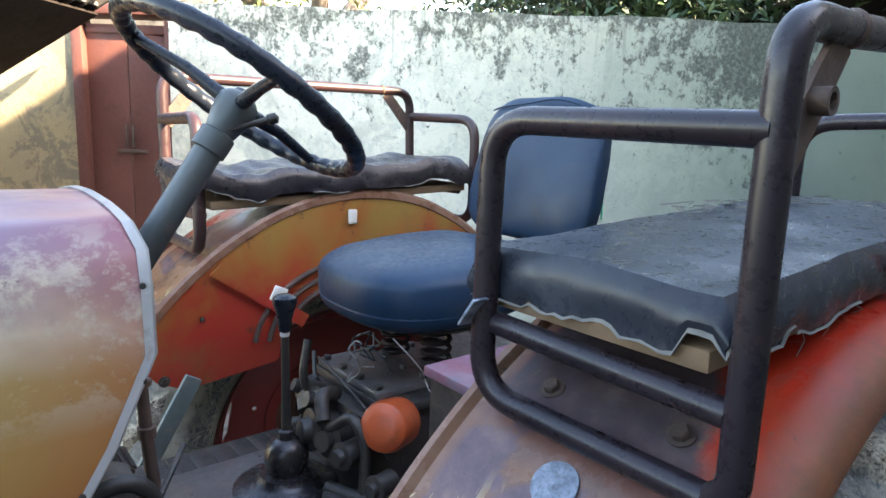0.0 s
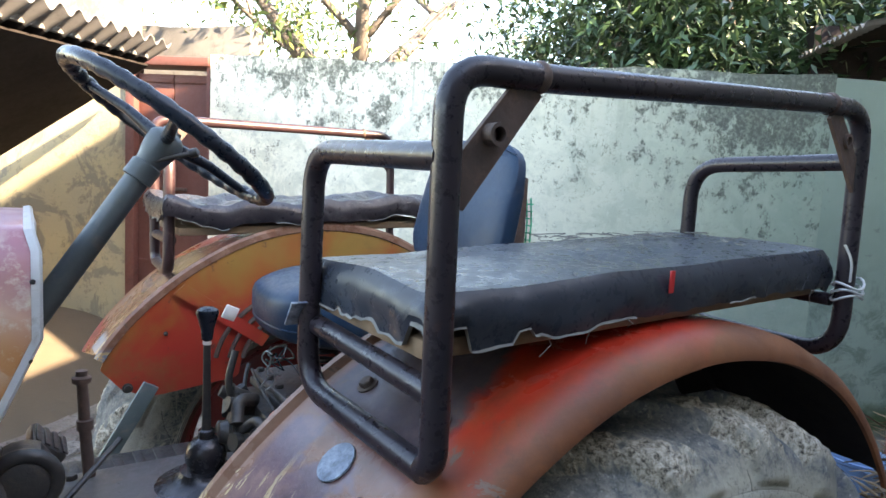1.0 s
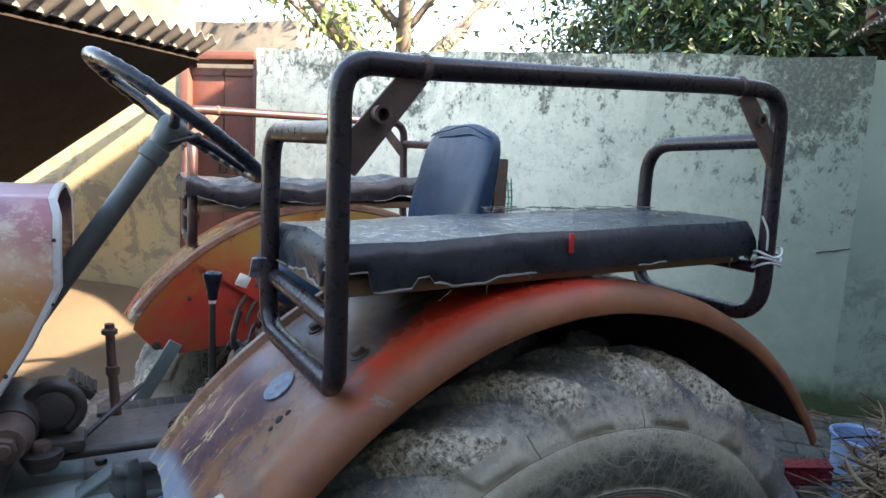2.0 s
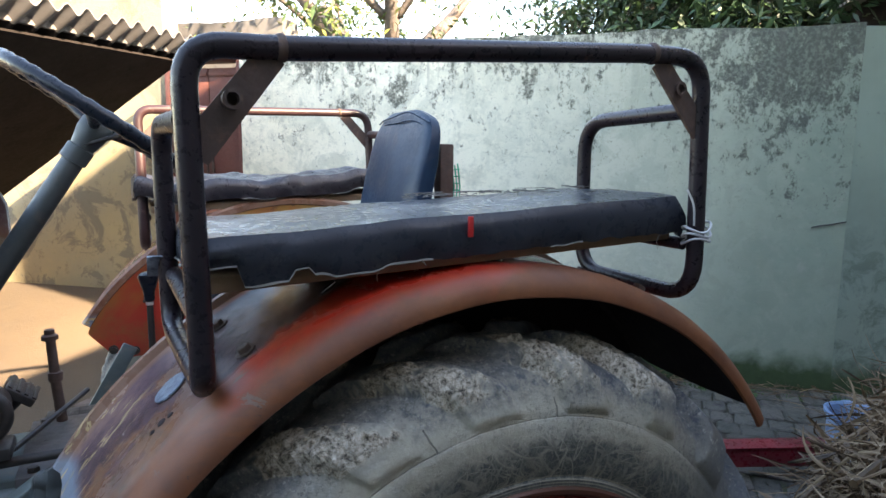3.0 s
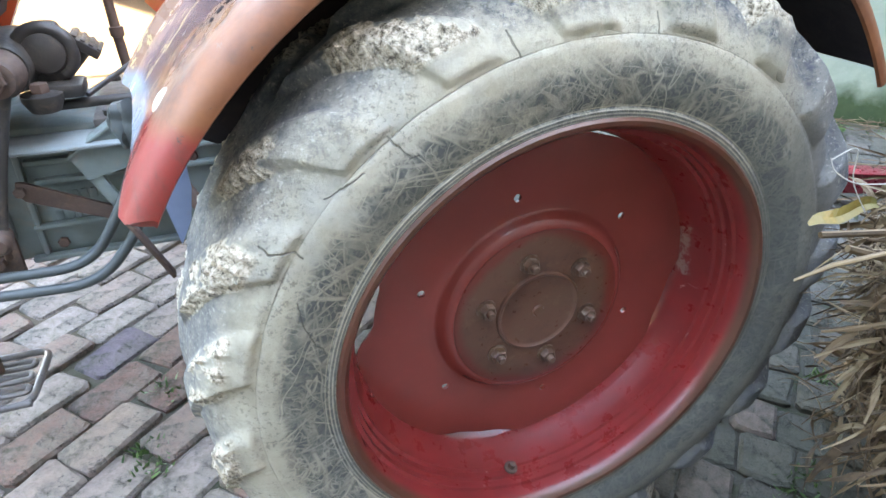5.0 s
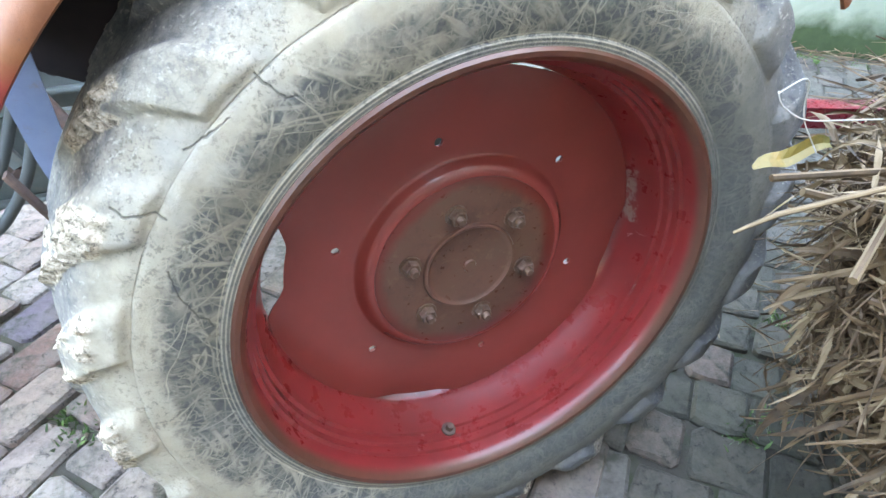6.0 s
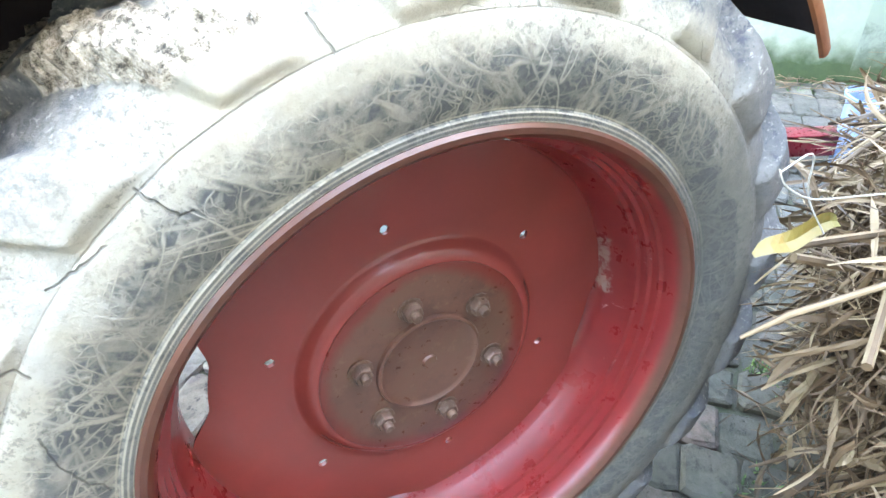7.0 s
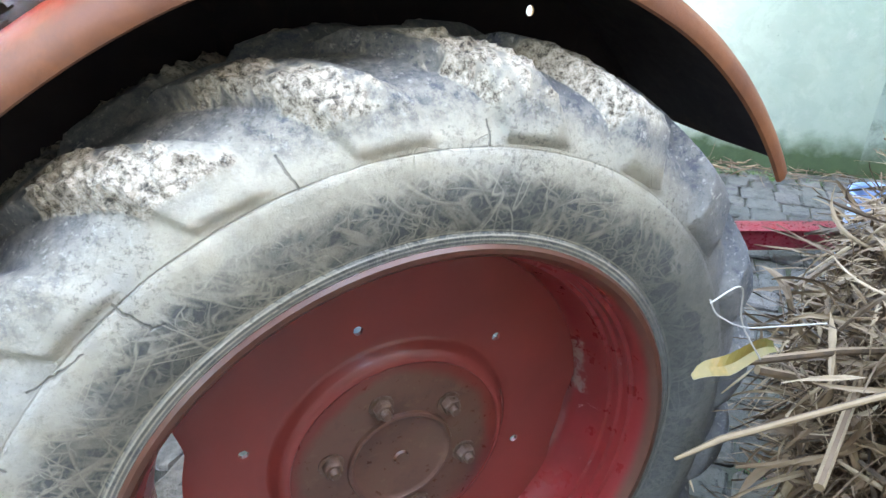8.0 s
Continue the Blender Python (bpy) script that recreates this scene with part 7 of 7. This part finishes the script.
def tree(at, height, r, lean, seed, leaf_mat, count, spread, size, label, trunk_share=0.4, low=0):
    rng = random.Random(seed)
    t = thing("tree", at, label, "tree")
    bm = bmesh.new()
    tips = []
    base = Vector(at) - Vector((0, 0, 0.1))
    top = base + Vector(lean).normalized() * height * trunk_share
    tube(bm, [base, base.lerp(top, 0.5) + Vector((0.06, 0.03, 0)), top], [r * 1.25, r, r * 0.9], 12)
    for k in range(4):
        a = 2 * math.pi * k / 4 + rng.uniform(-0.4, 0.4)
        limb(bm, top - Vector((0, 0, 0.15 * k)), (math.cos(a) * 0.8, math.sin(a) * 0.8, 0.8), height * 0.3, r * 0.62, 1, tips, rng)
    part("trunk", bm, BARK, t, "grey-brown trunk and limbs", sharp=180)
    for _ in range(low):
        tips.append(top + Vector((rng.uniform(-1.3, 1.3), rng.uniform(-1.0, 1.0), rng.uniform(-0.25, 1.0))))
    bm = bmesh.new()
    leaves(bm, tips, count, spread, size, rng)
    part("crown", bm, leaf_mat, t, smooth=False)
    return t


tree(tuple(on_wall(-1.95, WD + 2.6, 0)), 6.2, 0.2, (0.05, 0, 1), 5, LEAF_LIGHT, 8000, 0.36, 0.11, "tall thin-leaved tree with forked grey limbs", 0.38, 26)
for k, (u, n, h) in enumerate(((1.2, 3.2, 5.2), (2.7, 2.6, 5.0), (4.6, 4.0, 5.6))):
    tree(tuple(on_wall(u, WD + n, 0)), h, 0.16, (0.05, 0.02, 1), 11 + k, LEAF_DARK, 20000, 0.44, 0.125, "dense dark green mango tree behind the wall", 0.33)

# ---- red implement and sheet behind the wheel ----
imp = thing("field_implement", (1.9, 0.2, 0.0), "dark red steel frame of a field implement lying on the paving", "implement")
bm = bmesh.new()
mm = Matrix.Translation((2.05, 0.30, 0.0)) @ Matrix.Rotation(radians(-24), 4, "Z")
box(bm, (-0.75, -0.04, 0.06), (1.2, 0.04, 0.15), 0.005, mm)
box(bm, (-0.75, -0.05, 0.15), (1.2, 0.05, 0.158), 0.002, mm)
part("beam", bm, REDIRON, imp)
bm = bmesh.new()
box(bm, (-0.7, -0.05, -0.012), (-0.6, 0.05, 0.06), 0.004, mm)
part("foot", bm, REDIRON, imp)
bm = bmesh.new()
box(bm, (1.05, -0.05, -0.012), (1.15, 0.05, 0.06), 0.004, mm)
part("foot", bm, REDIRON, imp)
bm = bmesh.new()
tube(bm, [(2.55, -0.02, -0.01), (2.62, 0.0, 0.6), (2.78, 0.05, 1.35)], 0.022, 12)
part("upright", bm, REDIRON, imp)
# blue tub beside the implement
tub = thing("plastic_tub", (2.40, 0.08, GZ), "scuffed light blue plastic tub on the paving", "tub")
bm = bmesh.new()
lathe(bm, (2.40, 0.08, GZ + 0.012), (0.05, -0.04, 1), [(0, 0.0), (0.115, 0.0), (0.125, 0.01), (0.155, 0.29), (0.168, 0.30), (0.170, 0.313), (0.160, 0.316), (0.150, 0.307), (0.120, 0.014), (0, 0.008)], 40)
part("bowl", bm, BLUEBAG, tub)
for k in (0, 1):
    bm = bmesh.new()
    a0 = 0.9 + k * math.pi
    tube(bm, [(2.41 + (0.17 + 0.03 * math.sin(q / 8 * math.pi)) * math.cos(a0 - 0.25 + q / 16), 0.07 + (0.17 + 0.03 * math.sin(q / 8 * math.pi)) * math.sin(a0 - 0.25 + q / 16), GZ + 0.313) for q in range(9)], 0.008, 8)
    part("handle", bm, BLUEBAG, tub)

# ---- heap of dry maize stalks ----
heap = thing("fodder_heap", (1.6, -0.9, 0.0), "heap of dry tan maize stalks and leaves", "fodder heap", kind="stuff")
rng = random.Random(21)
HA, HB = Vector((2.3, -0.86, 0.54)), Vector((0.56, -1.06, 0.65))


def heap_axis(s):
    return HA.lerp(HB, s)


def heap_radius(s):
    return 0.62 * max(0.0, 1 - s) ** 0.5 + 0.15 * s


bm = bmesh.new()
rows = []
for i in range(15):
    s = i / 14 * 0.8
    c, r = heap_axis(s), heap_radius(s) * 0.8
    rows.append([])
    for k in range(24):
        a = 2 * math.pi * k / 24
        p = Vector((c.x, c.y + r * 1.1 * math.cos(a), c.z + r * 0.85 * math.sin(a)))
        if s < 0.5 and p.z < c.z:
            p.z = c.z + (p.z - c.z) * (c.z + 0.02) / (r * 0.85)
        p += Vector((noise.noise(p * 8), noise.noise(p * 8 + Vector((3, 1, 4))), noise.noise(p * 8 + Vector((9, 2, 7))))) * 0.05
        p.z = max(p.z, -0.01)
        rows[-1].append(bm.verts.new(p))
for a, b in zip(rows, rows[1:]):
    for k in range(24):
        bm.faces.new((a[k], a[(k + 1) % 24], b[(k + 1) % 24], b[k]))
bm.faces.new(rows[0]), bm.faces.new(rows[-1])
part("core", bm, STRAW, heap)


def blade(bm, o, d, length, width, rng, curl=0.5):
    """A dry leaf: a folded strip that bends and twists."""
    d = Vector(d).normalized()
    s = d.orthogonal().normalized()
    s.rotate(Matrix.Rotation(rng.uniform(0, 6.3), 3, d))
    p, prev = Vector(o), None
    n = 7
    bendv = Vector((rng.uniform(-1, 1), rng.uniform(-1, 1), rng.uniform(-1.2, 0.5))) * curl
    for k in range(n + 1):
        t = k / n
        w = width * (0.35 + 0.65 * math.sin(math.pi * min(1, t * 0.9 + 0.12)))
        up = d.cross(s).normalized() * w * 0.35
        row = [bm.verts.new(p - s * w), bm.verts.new(p + up), bm.verts.new(p + s * w)]
        if prev:
            bm.faces.new((prev[0], prev[1], row[1], row[0]))
            bm.faces.new((prev[1], prev[2], row[2], row[1]))
        prev = row
        d = (d + bendv * (1.2 / n)).normalized()
        s.rotate(Matrix.Rotation(rng.uniform(-0.8, 0.8), 3, d))
        s = (s - d * s.dot(d)).normalized()
        p = p + d * length / n


bm = bmesh.new()
for _ in range(21000):
    s = rng.random() ** 0.8
    c, r = heap_axis(s) + Vector((0.13 if s < 0.6 else 0.03, 0, 0)), heap_radius(s) * 0.95
    a = rng.uniform(-0.6, math.pi + 0.9) if s < 0.45 else rng.uniform(0, 6.3)
    o = Vector((c.x + rng.uniform(-0.1, 0.1), c.y + r * 1.05 * math.cos(a), c.z + r * 0.85 * math.sin(a))) 
    o = c.lerp(o, rng.uniform(0.75, 1.05))
    o.z = max(o.z, 0.01)
    d = (HB - HA).normalized() * rng.choice((0.3, 0.3, -0.4)) + Vector((rng.uniform(-0.9, 0.9), rng.uniform(-1.1, 1.1), rng.uniform(-1.0, 0.6)))
    blade(bm, o, d, rng.uniform(0.04, 0.17 if s > 0.6 else 0.24), rng.choice((0.001, 0.001, 0.0015, 0.002, 0.002, 0.0025, 0.003, 0.004, 0.005, 0.007)), rng, rng.uniform(0.8, 2.6))
for _ in range(9000):
    s = rng.uniform(0.35, 1.03)
    c, r = heap_axis(s), heap_radius(s)
    o = Vector((c.x + rng.uniform(-0.06, 0.2), c.y + rng.uniform(-1.0, 0.9) * r, rng.uniform(0.03 + 0.6 * max(0.0, s - 0.6), c.z + 0.05)))
    d = Vector((rng.uniform(-0.8, 0.5), rng.uniform(-0.9, 0.9), rng.uniform(-1.2, 0.3)))
    blade(bm, o, d, rng.uniform(0.05, 0.2), rng.choice((0.0015, 0.002, 0.003, 0.004, 0.006, 0.009)), rng, rng.uniform(0.8, 2.6))
part("dry_leaves", bm, STRAW, heap, smooth=False)
bm = bmesh.new()
for _ in range(160):
    s = rng.random()
    c, r = heap_axis(s), heap_radius(s) * rng.uniform(0.6, 1.05)
    a = rng.uniform(-0.5, math.pi + 0.6)
    o = Vector((c.x, c.y + r * math.cos(a), c.z + r * 0.85 * math.sin(a)))
    o.z = max(o.z, 0.02)
    d = ((HB - HA).normalized() + Vector((rng.uniform(-0.4, 0.4), rng.uniform(-0.5, 0.5), rng.uniform(-0.3, 0.3)))).normalized()
    l = rng.uniform(0.15, 0.45)
    tube(bm, [o - d * l / 2, o + d * l * 0.1 + Vector((0, 0, 0.01)), o + d * l / 2], rng.uniform(0.004, 0.009), 7)
part("dry_stalks", bm, STRAW, heap)
bm = bmesh.new()
tube(bm, [(0.60, -1.12, 0.915), (0.36, -1.05, 0.878), (0.18, -0.982, 0.822), (0.14, -0.968, 0.80)], [0.003, 0.0034, 0.0036, 0.002], 8)
part("loose_stalk", bm, straw_mat(), heap, "long pale stalk")
bm = bmesh.new()
rngl = random.Random(4)
run = Vector((-1.0, 0.2, -0.14)).normalized()
wide = run.cross(Vector((0.6, 0.32, -0.35))).normalized()
fold = run.cross(wide).normalized()
prev = None
for k in range(11):
    t = k / 10
    w = 0.0105 * (0.25 + 0.75 * math.sin(math.pi * min(1.0, 0.12 + t * 0.82)) ** 0.7) * (1 if t < 0.93 else 0.55)
    p = Vector((0.292, -0.938, 0.868)) + run * 0.095 * t + Vector((0, 0, -0.012 * t * t + 0.004 * math.sin(9 * t)))
    row = [bm.verts.new(p - wide * w + fold * 0.005 * math.sin(6 * t)), bm.verts.new(p - fold * w * 0.3), bm.verts.new(p + wide * w * rngl.uniform(0.85, 1.05))]
    if prev:
        bm.faces.new((prev[0], prev[1], row[1], row[0]))
        bm.faces.new((prev[1], prev[2], row[2], row[1]))
    prev = row
part("yellow_leaf", bm, YELLOW_LEAF, heap, "yellow-green half-dry leaf", smooth=False)

bm = bmesh.new()
tube(bm, fillet([(0.205, -0.915, 0.935), (0.21, -0.92, 0.92), (0.24, -0.93, 0.90), (0.33, -0.96, 0.90)], 0.03, 4), 0.0009, 6)
tube(bm, fillet([(0.20, -0.92, 0.935), (0.235, -0.925, 0.955), (0.25, -0.92, 0.90), (0.27, -0.94, 0.86)], 0.02, 4), 0.0009, 6)
part("twine", bm, TWINE, heap, "loop of pale twine")
bm = bmesh.new()
lathe(bm, (0.52, -0.985, 0.90), (-0.9, -0.25, 0.2), [(0, 0.0), (0.013, 0.0), (0.0135, 0.05), (0.012, 0.055), (0, 0.056)], 14)
part("cut_stalk", bm, WHITE, heap, "cut pale end of a thick stalk")

litter = thing("straw_litter", tuple(on_wall(1.3, WD - 0.15, 0.0)), "strands of straw along the foot of the wall", "straw", kind="stuff")
bm = bmesh.new()
rng = random.Random(64)
for _ in range(240):
    o = on_wall(rng.uniform(0.2, 1.95), WD - 0.03 - abs(rng.gauss(0, 0.12)), rng.uniform(0.008, 0.03))
    blade(bm, o, (rng.uniform(-1, 1), rng.uniform(-1, 1), rng.uniform(-0.03, 0.12)), rng.uniform(0.06, 0.22), rng.choice((0.0015, 0.002, 0.003, 0.005)), rng, rng.uniform(0.1, 0.5))
for _ in range(90):
    o = Vector((rng.uniform(0.75, 1.9), rng.uniform(-0.7, 0.3), rng.uniform(0.008, 0.02)))
    blade(bm, o, (rng.uniform(-1, 1), rng.uniform(-1, 1), rng.uniform(-0.02, 0.08)), rng.uniform(0.05, 0.16), rng.choice((0.0015, 0.002, 0.003)), rng, rng.uniform(0.1, 0.4))
for v in bm.verts:
    v.co.z = max(v.co.z, 0.004)
part("strands", bm, STRAW, litter, smooth=False)
bm = bmesh.new()
tube(bm, [on_wall(u, WD - 0.006, z) for u, z in ((1.80, 1.03), (1.86, 1.045), (1.90, 1.05), (1.96, 1.065), (1.985, 1.07))], 0.004, 6)
tagged(part("wall_wire", bm, IRON, None), "thin dark wire fixed along the wall", "wire")

# ---- brick paving, last ----
pave = thing("pavement", (0, 0, 0), "worn brick paving with earth joints", "pavement", kind="structure")
BL, BW, BH = 0.228, 0.135, 0.05


def brick_mesh(seed, length, width, mat):
    rng = random.Random(seed)
    bm = bmesh.new()
    a, b, c = length / 2 - 0.004, width / 2 - 0.004, 0.014
    outline = [(a - c, b), (a, b - c), (a, -b + c), (a - c, -b), (rng.uniform(-0.3, 0.3) * a, -b), (-a + c, -b), (-a, -b + c), (-a, b - c), (-a + c, b), (rng.uniform(-0.3, 0.3) * a, b)]
    outline = [(x + rng.uniform(-1, 1) * 0.006, y + rng.uniform(-1, 1) * 0.006) for x, y in outline]
    rings = []
    for z, grow in ((-BH, 0.0), (-0.007, 0.001), (0.0, -0.007)):
        rings.append([bm.verts.new((x * (1 + grow / a), y * (1 + grow / b), z + (rng.uniform(-1, 1) * 0.003 if z > -0.01 else 0))) for x, y in outline])
    for lo, hi in zip(rings, rings[1:]):
        for k in range(10):
            bm.faces.new((lo[k], hi[k], hi[(k + 1) % 10], lo[(k + 1) % 10]))
    bm.faces.new(list(reversed(rings[-1])))
    bmesh.ops.recalc_face_normals(bm, faces=bm.faces)
    me = bpy.data.meshes.new("brick")
    bm.to_mesh(me)
    bm.free()
    me.materials.append(mat)
    return me


brick_kinds = [brick_mesh(k, BL, BW, BRICK) for k in range(10)]
red_kinds = [brick_mesh(80 + k, BL, BW, BRICK_RED) for k in range(3)]
purple_kind = brick_mesh(90, BL, BW, BRICK_PURPLE)
sett_kinds = [brick_mesh(40 + k, 0.128 if k % 3 else 0.175, 0.15, SETT) for k in range(9)]
rng = random.Random(77)
near_bricks, far_bricks = [], []
ROW = radians(42.0)
LONG, WIDE = Vector((math.cos(ROW), math.sin(ROW), 0)), Vector((-math.sin(ROW), math.cos(ROW), 0))


def lay(p, kind, angle):
    u, n = p.dot(WU), p.dot(WN)
    if n > WD - 0.08 or n < -3.6 or u > 4.5 or u < -7 or (u < -2.3 and n > 0.45):
        return
    spot = Matrix.Translation((p.x + rng.uniform(-1, 1) * 0.005, p.y + rng.uniform(-1, 1) * 0.006, rng.uniform(-0.010, 0.005))) @ Matrix.Rotation(angle + rng.uniform(-0.05, 0.05), 4, "Z") @ Matrix.Rotation(rng.uniform(-0.045, 0.045), 4, "X")
    left = -1.55 < p.x < -0.45 and -0.35 < p.y < 0.95
    right = 0.35 < p.x < 1.4 and -1.1 < p.y < 0.1
    (near_bricks if left or right else far_bricks).append((spot, kind))


for i in range(-34, 34):
    for j in range(-60, 60):
        # running bond under the tractor: long sides along LONG
        p = LONG * ((i + (0.5 if j % 2 else 0) + rng.uniform(-0.06, 0.06)) * BL) + WIDE * (j * BW)
        if p.x <= 0.22:
            kind = brick_kinds[rng.randrange(10)]
            if (p - Vector((-0.90, 0.34, 0))).length < 0.105:
                kind = purple_kind
            elif (p - Vector((-0.70, 0.16, 0))).length < 0.22 and (i + j) % 3 != 1:
                kind = red_kinds[(i + j) % 3]
            lay(p, kind, ROW)
for j in range(-30, 40):
    at = -7.0 + rng.uniform(0, 0.15)
    while at < 7.0:
        kind = rng.randrange(9)
        length = 0.128 if kind % 3 else 0.175
        p = WIDE * (at + length / 2) + LONG * (j * 0.15)
        at += length
        if p.x > 0.22:
            lay(p, sett_kinds[kind], ROW + math.pi / 2)
for k, (m, me) in enumerate(near_bricks):
    if k >= 300:
        far_bricks.append((m, me))
        continue
    b = new("brick", me)
    b.parent = pave
    b.matrix_basis = m
verts, faces, marks = [], [], []
base_me = {me: ([tuple(v.co) for v in me.vertices], [tuple(p.vertices) for p in me.polygons]) for me in brick_kinds + red_kinds + [purple_kind] + sett_kinds}
for m, me in far_bricks:
    vs, fs = base_me[me]
    o = len(verts)
    verts += [tuple(m @ Vector(v)) for v in vs]
    faces += [tuple(o + q for q in f) for f in fs]
    marks += [1 if me in sett_kinds else 0] * len(fs)
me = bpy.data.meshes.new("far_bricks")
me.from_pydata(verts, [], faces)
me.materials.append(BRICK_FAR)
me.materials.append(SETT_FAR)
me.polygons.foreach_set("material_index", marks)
rest = new("far_bricks", me)
rest.parent = pave
rest["kind"] = "stuff"

WEED = leafy("short_green_weeds", (0.03, 0.07, 0.02), (0.06, 0.13, 0.035), (0.12, 0.2, 0.06))
bm = bmesh.new()
rng = random.Random(9)
spots = [(-0.76, 0.10), (-0.72, 0.06), (-0.80, -0.14), (-0.77, -0.2), (0.70, -0.78), (0.62, -0.80), (0.98, -0.62), (1.02, -0.55)]
spots += [tuple((WU * rng.uniform(0.5, 2.2) + WN * (WD - 0.12 - abs(rng.gauss(0, 0.06))))[:2]) for _ in range(26)]
for x, y in spots:
    for _ in range(42):
        o = Vector((x + rng.gauss(0, 0.022), y + rng.gauss(0, 0.022), -0.012))
        d = Vector((rng.uniform(-1, 1), rng.uniform(-1, 1), rng.uniform(0.4, 1.3))).normalized()
        l, w = rng.uniform(0.012, 0.038), rng.uniform(0.0015, 0.004)
        sd = d.cross(Vector((rng.uniform(-1, 1), rng.uniform(-1, 1), 0.2))).normalized() * w
        v = [bm.verts.new(o - sd * 0.6), bm.verts.new(o + d * l * 0.5 - sd), bm.verts.new(o + d * l), bm.verts.new(o + d * l * 0.5 + sd), bm.verts.new(o + sd * 0.6)]
        bm.faces.new(v)
tagged(part("weeds", bm, WEED, None, smooth=False), "short green weeds in the paving joints", "weeds", kind="stuff")
